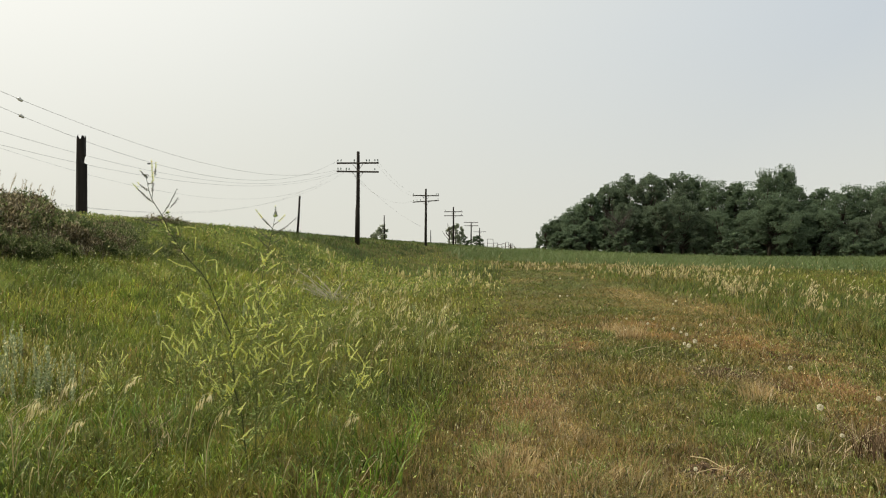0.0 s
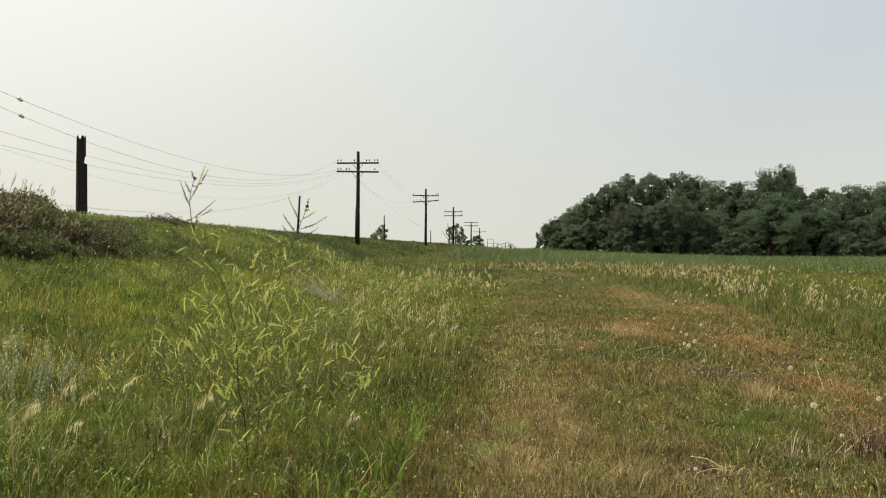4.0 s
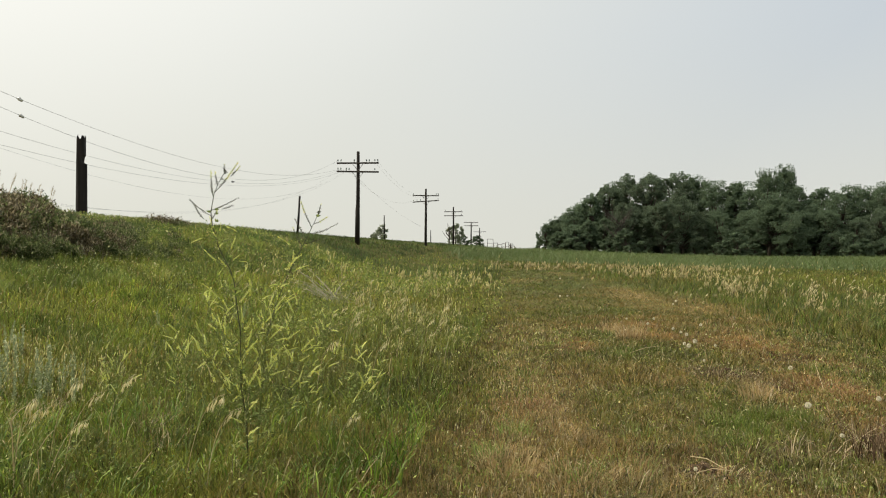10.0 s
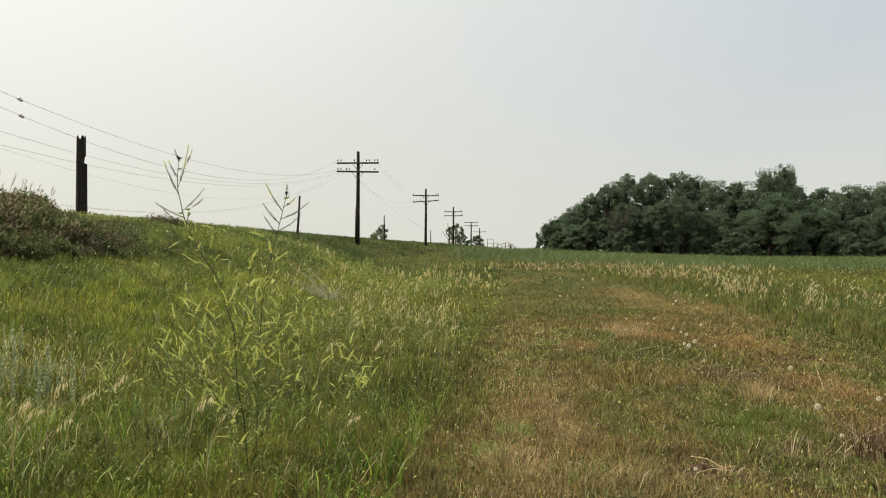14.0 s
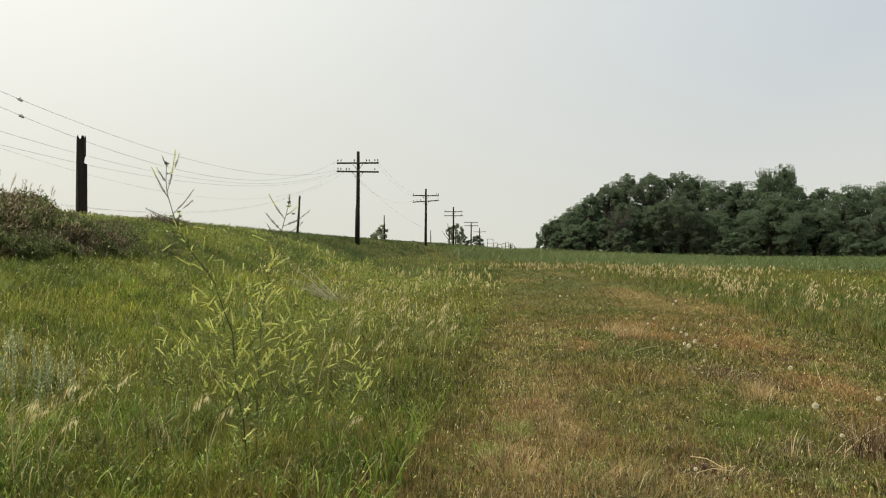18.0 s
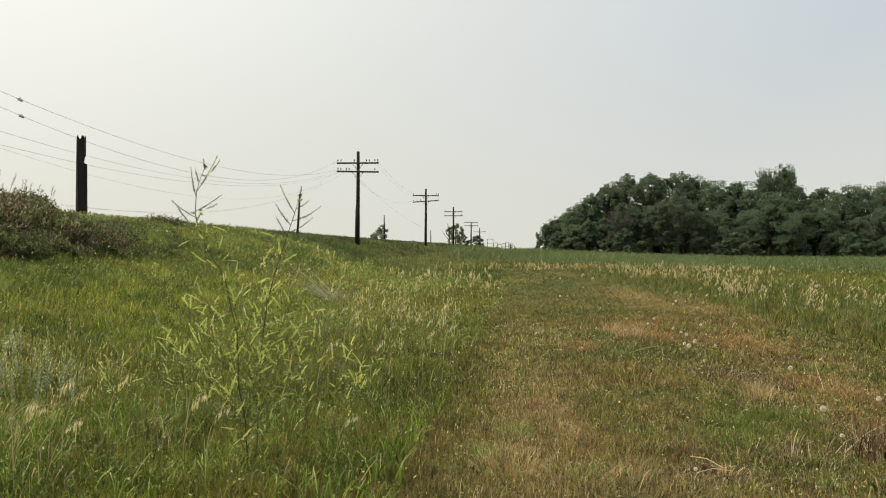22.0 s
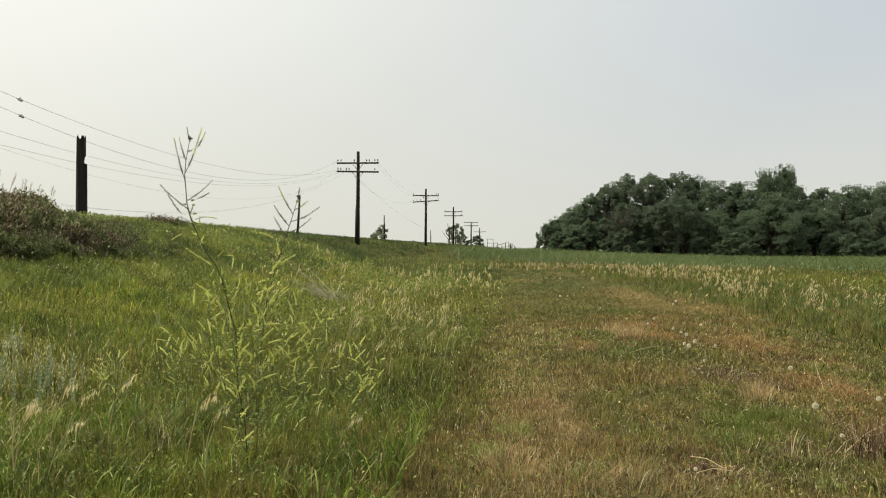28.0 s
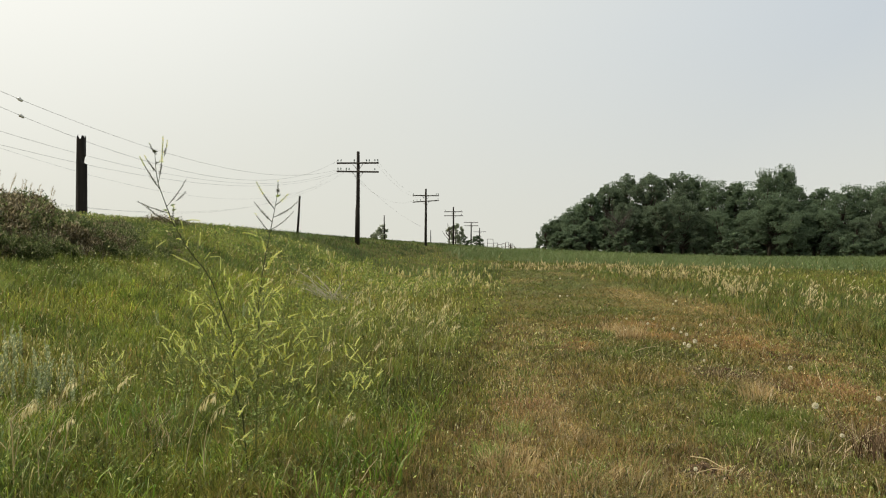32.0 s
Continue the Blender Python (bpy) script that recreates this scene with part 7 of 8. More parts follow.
        (21, pose(-0.077, 0, 0.864, -3.555, -7.737)), (21.3, pose(-0.077, 0, 0.864, 7.004, -7.291)), (21.5, pose(-0.077, 0, 0.864, 4.609, -5.95)), (21.8, pose(-0.077, 0, 0.864, -10.67, -3.724)), 
        (22, pose(-0.077, 0, 0.864, -15.356, -2.969)), (22.3, pose(-0.077, 0, 0.864, -11.164, -1.244)), (22.5, pose(-0.077, 0, 0.864, -7.246, -0.925)), (22.8, pose(-0.077, 0, 0.864, -6.094, -4.502)), 
        (23, pose(-0.077, 0, 0.864, -4.464, -7.781)), (23.3, pose(-0.077, 0, 0.864, -6.626, -6.988)), (23.5, pose(-0.077, 0, 0.864, -9.178, -4.49)), (23.8, pose(-0.077, 0, 0.864, -13.29, -4.638)), 
        (24, pose(-0.077, 0, 0.864, -10.679, -4.864)), (24.3, pose(-0.077, 0, 0.864, -5.323, -6.562)), (24.5, pose(-0.077, 0, 0.864, -0.722, -4.588)), (24.8, pose(-0.077, 0, 0.864, -3.06, -1.835)), 
        (25, pose(-0.077, 0, 0.864, -10.941, -4.291)), (25.3, pose(-0.077, 0, 0.864, -13.281, -7.538)), (25.5, pose(-0.077, 0, 0.864, -10.705, -7.918)), (25.83, pose(-0.077, 0, 0.864, -10.776, -7.427)), 
        (26.17, pose(-0.077, 0, 0.864, -8.724, -10.021)), (26.5, pose(-0.077, 0, 0.864, -10.164, -7.694)), (26.83, pose(-0.077, 0, 0.864, -10.064, -7.478)), (27.17, pose(-0.077, 0, 0.864, -8.179, -9.775)), 
        (27.5, pose(-0.077, 0, 0.864, -8.589, -8.949)), (27.8, pose(-0.077, 0, 0.864, -7.561, -1.49)), (28, pose(-0.077, 0, 0.864, -5.999, -2.081)), (28.3, pose(-0.077, 0, 0.864, -1.446, -4.067)), 
        (28.5, pose(-0.077, 0, 0.864, -5.419, -6.402)), (28.8, pose(-0.077, 0, 0.864, -4.511, -5.197)), (29, pose(-0.077, 0, 0.864, -7.959, -4.894)), (29.3, pose(-0.077, 0, 0.864, -12.339, -7.353)), 
        (29.5, pose(-0.077, 0, 0.864, -10.408, -7.789)), (29.8, pose(-0.077, 0, 0.864, -2.902, -7.165)), (30, pose(-0.077, 0, 0.864, -2.827, -6.813)), (30.3, pose(-0.077, 0, 0.864, -8.605, -7.59)), 
        (30.5, pose(-0.077, 0, 0.864, -8.755, -8.17)), (30.8, pose(-0.077, 0, 0.864, -7.129, -8.868)), (31, pose(-0.077, 0, 0.864, -8.467, -9.06)), (31.3, pose(-0.077, 0, 0.864, -7.972, -9.349)), 
        (31.5, pose(-0.077, 0, 0.864, -9.494, -7.104)), (31.8, pose(-0.077, 0, 0.864, -6.392, -5.584)), (32, pose(-0.077, 0, 0.864, -3.714, -6.655))])
    walk(CLOVER_A_TOP, [(0.0, pose(-0.498, 0.115, 1.594, -32.75, -30.874, 3.487)), (0.3, pose(-0.501, 0.252, 1.556, -52.715, -26.792, 5.998)), (0.5, pose(-0.459, 0.201, 1.596, -45.049, -17.417, 2.831)), (0.8, pose(-0.478, 0.184, 1.59, -30.44, -25.468, 4.41)), 
        (1, pose(-0.47, 0.128, 1.607, -28.54, -16.769, 1.54)), (1.3, pose(-0.411, 0.188, 1.623, -9.674, -6.054, 0.683)), (1.5, pose(-0.365, 0.187, 1.642, -25.389, 3.605, -0.832)), (1.8, pose(-0.382, 0.182, 1.636, -19.248, 1.978, -0.715)), 
        (2, pose(-0.417, 0.14, 1.631, -23.839, -13.661, 1.826)), (2.3, pose(-0.437, 0.175, 1.614, -31.051, -17.621, 2.892)), (2.5, pose(-0.418, 0.212, 1.613, -36.074, -12.893, 2.553)), (2.8, pose(-0.462, 0.252, 1.578, -54.658, -22.052, 5.217)), 
        (3, pose(-0.481, 0.241, 1.572, -57.338, -20.404, 3.866)), (3.3, pose(-0.464, 0.241, 1.581, -29.994, -19.131, 3.887)), (3.5, pose(-0.452, 0.246, 1.586, -35.195, -12.714, 2.049)), (3.83, pose(-0.457, 0.247, 1.583, -36.653, -14.801, 2.64)), 
        (4.17, pose(-0.415, 0.266, 1.597, -31.37, -5.808, 0.75)), (4.5, pose(-0.449, 0.259, 1.583, -37.125, -14.408, 2.846)), (4.83, pose(-0.451, 0.262, 1.581, -38.083, -15.588, 3.274)), (5.17, pose(-0.412, 0.279, 1.594, -33.638, -7.528, 1.511)), 
        (5.5, pose(-0.424, 0.28, 1.588, -36.135, -10.815, 2.44)), (5.8, pose(-0.435, 0.295, 1.576, -51.106, -8.1, 1.099)), (6, pose(-0.44, 0.253, 1.589, -41.796, -12.663, 2.4)), (6.3, pose(-0.437, 0.213, 1.604, -21.637, -7.82, 0.711)), 
        (6.5, pose(-0.431, 0.217, 1.606, -38.297, -12.671, 2.264)), (6.8, pose(-0.43, 0.2, 1.611, -40.514, -11.251, 1.721)), (7, pose(-0.428, 0.199, 1.612, -24.957, -7.89, 0.87)), (7.3, pose(-0.447, 0.196, 1.604, -31.768, -9.266, 0.836)), 
        (7.5, pose(-0.441, 0.198, 1.606, -33.657, -7.033, 0.385)), (7.8, pose(-0.416, 0.214, 1.613, -30.722, -6.444, 0.764)), (8, pose(-0.43, 0.2, 1.611, -40.694, -10.096, 1.413)), (8.3, pose(-0.456, 0.258, 1.58, -41.339, -20.285, 4.853)), 
        (8.5, pose(-0.423, 0.277, 1.589, -49.129, -11.004, 2.519)), (8.8, pose(-0.383, 0.338, 1.581, -65.201, 6.074, -3.447)), (9, pose(-0.423, 0.264, 1.594, -33.11, -7.69, 1.184)), (9.3, pose(-0.473, 0.187, 1.593, -34.992, -21.322, 3.419)), 
        (9.5, pose(-0.461, 0.247, 1.581, -45.3, -17.576, 3.504)), (9.8, pose(-0.379, 0.254, 1.617, -31.898, -4.752, 1.291)), (10, pose(-0.356, 0.246, 1.628, -37.428, 0.434, 0.128)), (10.3, pose(-0.384, 0.21, 1.628, -32.447, -5.109, 1.062)), 
        (10.5, pose(-0.41, 0.194, 1.622, -24.611, -5.041, 0.462)), (10.8, pose(-0.436, 0.159, 1.618, -22.656, -11.985, 1.414)), (11, pose(-0.444, 0.163, 1.613, -25.63, -16.493, 2.318)), (11.3, pose(-0.414, 0.186, 1.622, -15.059, -2.99, -0.127)), 
        (11.5, pose(-0.414, 0.225, 1.611, -16.391, -10.453, 2.07)), (11.8, pose(-0.38, 0.428, 1.533, -58.001, -22.873, 14.792)), (12, pose(-0.417, 0.406, 1.529, -61.654, -20.673, 10.339)), (12.3, pose(-0.452, 0.234, 1.59, -38.363, -16.927, 3.314)), 
        (12.5, pose(-0.465, 0.259, 1.574, -48.66, -17.173, 3.418)), (12.8, pose(-0.472, 0.267, 1.567, -51.662, -18.642, 3.886)), (13, pose(-0.5, 0.242, 1.56, -47.455, -27.637, 6.114)), (13.3, pose(-0.505, 0.171, 1.578, -43.095, -23.99, 3.205)), 
        (13.5, pose(-0.485, 0.137, 1.597, -11.004, -14.345, 0.99)), (13.8, pose(-0.439, 0.119, 1.624, 3.497, -6.681, 0.206)), (14, pose(-0.44, 0.168, 1.614, -18.382, -11.426, 1.317)), (14.3, pose(-0.422, 0.136, 1.629, -11.728, -7.983, 0.684)), 
        (14.5, pose(-0.429, 0.142, 1.625, -10.457, -10.64, 1.116)), (14.83, pose(-0.455, 0.132, 1.614, -20.372, -16.505, 1.735)), (15.17, pose(-0.463, 0.131, 1.61, -25.855, -17.8, 1.845)), (15.5, pose(-0.447, 0.142, 1.616, -27.628, -12.84, 1.275)), 
        (15.83, pose(-0.504, 0.103, 1.592, -37.968, -28.879, 2.703)), (16.17, pose(-0.502, 0.107, 1.592, -41.518, -27.732, 2.641)), (16.5, pose(-0.513, 0.099, 1.587, -45.785, -31.247, 2.884)), (16.8, pose(-0.487, 0.157, 1.592, -37.637, -18.889, 2.083)), 
        (17, pose(-0.461, 0.159, 1.606, -20.749, -16.588, 2.015)), (17.3, pose(-0.447, 0.109, 1.622, 2.088, -10.631, 0.667)), (17.5, pose(-0.437, 0.139, 1.621, -0.528, -9.475, 0.769)), (17.8, pose(-0.419, 0.147, 1.628, -8.218, -8.934, 0.959)), 
        (18, pose(-0.47, 0.152, 1.602, -22.438, -15.623, 1.594)), (18.3, pose(-0.5, 0.138, 1.588, -32.335, -22.911, 2.439)), (18.5, pose(-0.495, 0.149, 1.589, -36.562, -24.007, 2.959)), (18.8, pose(-0.439, 0.159, 1.616, -12.298, -10.205, 1.001)), 
        (19, pose(-0.407, 0.164, 1.63, -11.256, -3.345, 0.079)), (19.3, pose(-0.405, 0.187, 1.625, -31.669, -5.053, 0.533)), (19.5, pose(-0.418, 0.183, 1.621, -20.844, -7.59, 0.905)), (19.8, pose(-0.43, 0.167, 1.619, -21.751, -6.19, 0.319)), 
        (20, pose(-0.443, 0.186, 1.608, -24.735, -11.102, 1.309)), (20.3, pose(-0.408, 0.223, 1.615, -32.395, -9.735, 1.958)), (20.5, pose(-0.346, 0.266, 1.625, -49.338, 1.701, -0.034)), (20.8, pose(-0.399, 0.223, 1.619, -49.256, -7.211, 1.415)), 
        (21, pose(-0.472, 0.05, 1.615, -16.57, -21.708, 0.925)), (21.3, pose(-0.465, -0.097, 1.614, -4.354, -27.057, -2.675)), (21.5, pose(-0.448, -0.064, 1.626, -1.637, -19.353, -1.135)), (21.8, pose(-0.418, 0.148, 1.629, -6.196, -6.151, 0.46)), 
        (22, pose(-0.407, 0.212, 1.618, -31.037, -2.519, -0.124)), (22.3, pose(-0.384, 0.155, 1.641, -11.628, -3.73, 0.491)), (22.5, pose(-0.38, 0.101, 1.652, 2.134, 1.477, -0.305)), (22.8, pose(-0.429, 0.085, 1.633, -10.794, -6.783, 0.245)), 
        (23, pose(-0.472, 0.062, 1.614, -15.009, -18.118, 0.845)), (23.3, pose(-0.462, 0.092, 1.616, -16.398, -13.485, 0.775)), (23.5, pose(-0.428, 0.127, 1.628, -13.852, -10.257, 0.945)), (23.8, pose(-0.429, 0.184, 1.616, -23.22, -10.02, 1.289)), 
        (24, pose(-0.433, 0.148, 1.622, -21.121, -11.955, 1.364)), (24.3, pose(-0.456, 0.074, 1.621, 3.959, -12.955, 0.61)), (24.5, pose(-0.43, 0.01, 1.637, -1.492, -11.973, 0.095)), (24.8, pose(-0.393, 0.043, 1.652, -3.251, -4.919, 0.165)), 
        (25, pose(-0.425, 0.152, 1.624, -21.693, -9.474, 1.015)), (25.3, pose(-0.467, 0.183, 1.597, -41.571, -18.564, 2.731)), (25.5, pose(-0.473, 0.148, 1.602, -27.444, -19.624, 2.335)), (25.83, pose(-0.466, 0.149, 1.605, -25.738, -18.216, 2.151)), 
        (26.17, pose(-0.5, 0.121, 1.591, -28.492, -27.616, 3.003)), (26.5, pose(-0.47, 0.141, 1.604, -24.393, -19.618, 2.255)), (26.83, pose(-0.467, 0.14, 1.606, -23.102, -19.135, 2.176)), (27.17, pose(-0.497, 0.114, 1.594, -25.466, -27.366, 2.805)), 
        (27.5, pose(-0.486, 0.119, 1.599, -23.509, -24.62, 2.573)), (27.8, pose(-0.388, 0.105, 1.648, -9.106, -0.038, -0.193)), (28, pose(-0.396, 0.083, 1.647, -1.452, 0.696, -0.292)), (28.3, pose(-0.423, 0.02, 1.64, -3.072, -8.711, 0.118)), 
        (28.5, pose(-0.454, 0.075, 1.622, -0.479, -12.198, 0.562)), (28.8, pose(-0.438, 0.063, 1.631, -11.665, -11.127, 0.476)), (29, pose(-0.434, 0.111, 1.628, -2.672, -8.537, 0.515)), (29.3, pose(-0.465, 0.171, 1.601, -33.049, -16.942, 2.184)), 
        (29.5, pose(-0.471, 0.144, 1.603, -32.832, -17.623, 1.887)), (29.8, pose(-0.464, 0.04, 1.619, -10.778, -14.498, 0.383)), (30, pose(-0.46, 0.039, 1.622, -9.624, -16.205, 0.481)), (30.3, pose(-0.469, 0.12, 1.609, -24.686, -17.814, 1.617)), 
        (30.5, pose(-0.476, 0.122, 1.604, -20.651, -17.547, 1.508)), (30.8, pose(-0.486, 0.099, 1.603, -18.339, -17.454, 1.122)), (31, pose(-0.488, 0.118, 1.599, -28.24, -20.158, 1.75)), (31.3, pose(-0.492, 0.111, 1.598, -36.57, -21.289, 1.782)), 
        (31.5, pose(-0.462, 0.132, 1.61, -22.088, -16.06, 1.553)), (31.8, pose(-0.443, 0.089, 1.626, -13.769, -8.816, 0.366)), (32, pose(-0.458, 0.052, 1.622, -16.891, -18.086, 0.775))])
    walk(CLOVER_B, [(0.0, pose(-1.134, 4.55, 0, -7.819, -3.343)), (0.3, pose(-1.134, 4.55, 0, -7.337, -2.592)), (0.5, pose(-1.134, 4.55, 0, -8.204, -2.09)), (0.8, pose(-1.134, 4.55, 0, -5.812, -2.442)), 
        (1, pose(-1.134, 4.55, 0, -6.325, -2.281)), (1.3, pose(-1.134, 4.55, 0, -4.373, -0.468)), (1.5, pose(-1.134, 4.55, 0, -4.354, 0.709)), (1.8, pose(-1.134, 4.55, 0, -3.722, -0.525)), 
        (2, pose(-1.134, 4.55, 0, -4.906, -1.232)), (2.3, pose(-1.134, 4.55, 0, -5.298, -0.648)), (2.5, pose(-1.134, 4.55, 0, -6.755, -0.889)), (2.8, pose(-1.134, 4.55, 0, -7.529, -1.306)), 
        (3, pose(-1.134, 4.55, 0, -7.733, -1.403)), (3.3, pose(-1.134, 4.55, 0, -7.934, -1.5)), (3.5, pose(-1.134, 4.55, 0, -7.074, -0.648)), (3.83, pose(-1.134, 4.55, 0, -7.039, -0.955)), 
        (4.17, pose(-1.134, 4.55, 0, -5.228, 0.501)), (4.5, pose(-1.134, 4.55, 0, -6.334, -0.845)), (4.83, pose(-1.134, 4.55, 0, -6.162, -1.001)), (5.17, pose(-1.134, 4.55, 0, -4.356, 0.31)), 
        (5.5, pose(-1.134, 4.55, 0, -4.621, -0.187)), (5.8, pose(-1.134, 4.55, 0, -8.669, -0.853)), (6, pose(-1.134, 4.55, 0, -6.527, -0.794)), (6.3, pose(-1.134, 4.55, 0, -5.402, -0.621)), 
        (6.5, pose(-1.134, 4.55, 0, -5.859, -0.368)), (6.8, pose(-1.134, 4.55, 0, -5.585, -0.512)), (7, pose(-1.134, 4.55, 0, -4.915, -0.289)), (7.3, pose(-1.134, 4.55, 0, -6.335, -1.201)), 
        (7.5, pose(-1.134, 4.55, 0, -5.676, -0.188)), (7.8, pose(-1.134, 4.55, 0, -7.356, -1.372)), (8, pose(-1.134, 4.55, 0, -8.361, -1.007)), (8.3, pose(-1.134, 4.55, 0, -8.109, -1.062)), 
        (8.5, pose(-1.134, 4.55, 0, -8.725, -0.425)), (8.8, pose(-1.134, 4.55, 0, -8.635, 0.362)), (9, pose(-1.134, 4.55, 0, -6.451, -0.878)), (9.3, pose(-1.134, 4.55, 0, -6.351, -1.747)), 
        (9.5, pose(-1.134, 4.55, 0, -7.08, -1.006)), (9.8, pose(-1.134, 4.55, 0, -6.844, 0.469)), (10, pose(-1.134, 4.55, 0, -6.739, 0.691)), (10.3, pose(-1.134, 4.55, 0, -4.997, 0.269)), 
        (10.5, pose(-1.134, 4.55, 0, -4.373, -0.468)), (10.8, pose(-1.134, 4.55, 0, -4.356, -1.068)), (11, pose(-1.134, 4.55, 0, -4.503, -0.773)), (11.3, pose(-1.134, 4.55, 0, -4.248, -0.212)), 
        (11.5, pose(-1.134, 4.55, 0, -8.347, -0.951)), (11.8, pose(-1.134, 4.55, 0, -11.228, -1.751)), (12, pose(-1.134, 4.55, 0, -9.471, -1.069)), (12.3, pose(-1.134, 4.55, 0, -8.361, -1.007)), 
        (12.5, pose(-1.134, 4.55, 0, -8.147, -1.23)), (12.8, pose(-1.134, 4.55, 0, -9.691, -1.852)), (13, pose(-1.134, 4.55, 0, -8.511, -2.54)), (13.3, pose(-1.134, 4.55, 0, -6.463, -2.758)), 
        (13.5, pose(-1.134, 4.55, 0, -3.634, -1.864)), (13.8, pose(-1.134, 4.55, 0, -2.917, -1.08)), (14, pose(-1.134, 4.55, 0, -3.795, -1.404)), (14.3, pose(-1.134, 4.55, 0, -2.492, -0.329)), 
        (14.5, pose(-1.134, 4.55, 0, -2.454, -0.542)), (14.83, pose(-1.134, 4.55, 0, -4.114, -1.461)), (15.17, pose(-1.134, 4.55, 0, -4.633, -1.593)), (15.5, pose(-1.134, 4.55, 0, -4.1, -0.755)), 
        (15.83, pose(-1.134, 4.55, 0, -6.437, -3.031)), (16.17, pose(-1.134, 4.55, 0, -6.57, -2.757)), (16.5, pose(-1.134, 4.55, 0, -7.067, -3.074)), (16.8, pose(-1.134, 4.55, 0, -6.692, -1.976)), 
        (17, pose(-1.134, 4.55, 0, -4.489, -2.113)), (17.3, pose(-1.134, 4.55, 0, -3.239, -1.506)), (17.5, pose(-1.134, 4.55, 0, -3.658, -1.419)), (17.8, pose(-1.134, 4.55, 0, -4.006, -0.535)), 
        (18, pose(-1.134, 4.55, 0, -5.81, -1.671)), (18.3, pose(-1.134, 4.55, 0, -5.942, -2.813)), (18.5, pose(-1.134, 4.55, 0, -5.559, -2.139)), (18.8, pose(-1.134, 4.55, 0, -5.974, -1.027)), 
        (19, pose(-1.134, 4.55, 0, -5.464, -0.488)), (19.3, pose(-1.134, 4.55, 0, -5.795, -0.209)), (19.5, pose(-1.134, 4.55, 0, -6.048, -0.305)), (19.8, pose(-1.134, 4.55, 0, -3.96, -1.076)), 
        (20, pose(-1.134, 4.55, 0, -3.675, -1.061)), (20.3, pose(-1.134, 4.55, 0, -6.264, 0.406)), (20.5, pose(-1.134, 4.55, 0, -7.479, 1.331)), (20.8, pose(-1.134, 4.55, 0, -3.67, -0.424)), 
        (21, pose(-1.134, 4.55, 0, -0.998, -1.819)), (21.3, pose(-1.134, 4.55, 0, 0.651, -3.533)), (21.5, pose(-1.134, 4.55, 0, -1.105, -2.096)), (21.8, pose(-1.134, 4.55, 0, -4.03, -0.586)), 
        (22, pose(-1.134, 4.55, 0, -3.931, -0.383)), (22.3, pose(-1.134, 4.55, 0, -4.844, 0.105)), (22.5, pose(-1.134, 4.55, 0, -2.696, -0.369)), (22.8, pose(-1.134, 4.55, 0, -2.318, -1.302)), 
        (23, pose(-1.134, 4.55, 0, -3.836, -2.183)), (23.3, pose(-1.134, 4.55, 0, -3.575, -1.626)), (23.5, pose(-1.134, 4.55, 0, -4.203, -1.403)), (23.8, pose(-1.134, 4.55, 0, -5.32, -0.413)), 
        (24, pose(-1.134, 4.55, 0, -4.373, -1.118)), (24.3, pose(-1.134, 4.55, 0, -1.784, -2.001)), (24.5, pose(-1.134, 4.55, 0, 0.55, -0.977)), (24.8, pose(-1.134, 4.55, 0, -2.895, -1.031)), 
        (25, pose(-1.134, 4.55, 0, -5.467, -1.162)), (25.3, pose(-1.134, 4.55, 0, -5.185, -1.387)), (25.5, pose(-1.134, 4.55, 0, -5.996, -2.15)), (25.83, pose(-1.134, 4.55, 0, -5.414, -1.735)), 
        (26.17, pose(-1.134, 4.55, 0, -6.155, -3.03)), (26.5, pose(-1.134, 4.55, 0, -4.755, -1.574)), (26.83, pose(-1.134, 4.55, 0, -4.198, -1.3)), (27.17, pose(-1.134, 4.55, 0, -5.013, -2.44)), 
        (27.5, pose(-1.134, 4.55, 0, -4.174, -1.809)), (27.8, pose(-1.134, 4.55, 0, -3.847, -1.143)), (28, pose(-1.134, 4.55, 0, -4.299, -0.593)), (28.3, pose(-1.134, 4.55, 0, -1.95, -1.351)), 
        (28.5, pose(-1.134, 4.55, 0, -0.953, -1.724)), (28.8, pose(-1.134, 4.55, 0, -1.568, -1.054)), (29, pose(-1.134, 4.55, 0, -3.824, -1.502)), (29.3, pose(-1.134, 4.55, 0, -5.404, -1.864)), 
        (29.5, pose(-1.134, 4.55, 0, -4.492, -1.514)), (29.8, pose(-1.134, 4.55, 0, -4.007, -2.451)), (30, pose(-1.134, 4.55, 0, -3.888, -1.743)), (30.3, pose(-1.134, 4.55, 0, -3.992, -2.311)), 
        (30.5, pose(-1.134, 4.55, 0, -4.255, -2.286)), (30.8, pose(-1.134, 4.55, 0, -5.22, -2.151)), (31, pose(-1.134, 4.55, 0, -5.16, -2.889)), (31.3, pose(-1.134, 4.55, 0, -5.456, -2.209)), 
        (31.5, pose(-1.134, 4.55, 0, -5.01, -1.631)), (31.8, pose(-1.134, 4.55, 0, -3.763, -1.804)), (32, pose(-1.134, 4.55, 0, -3.365, -1.98))])
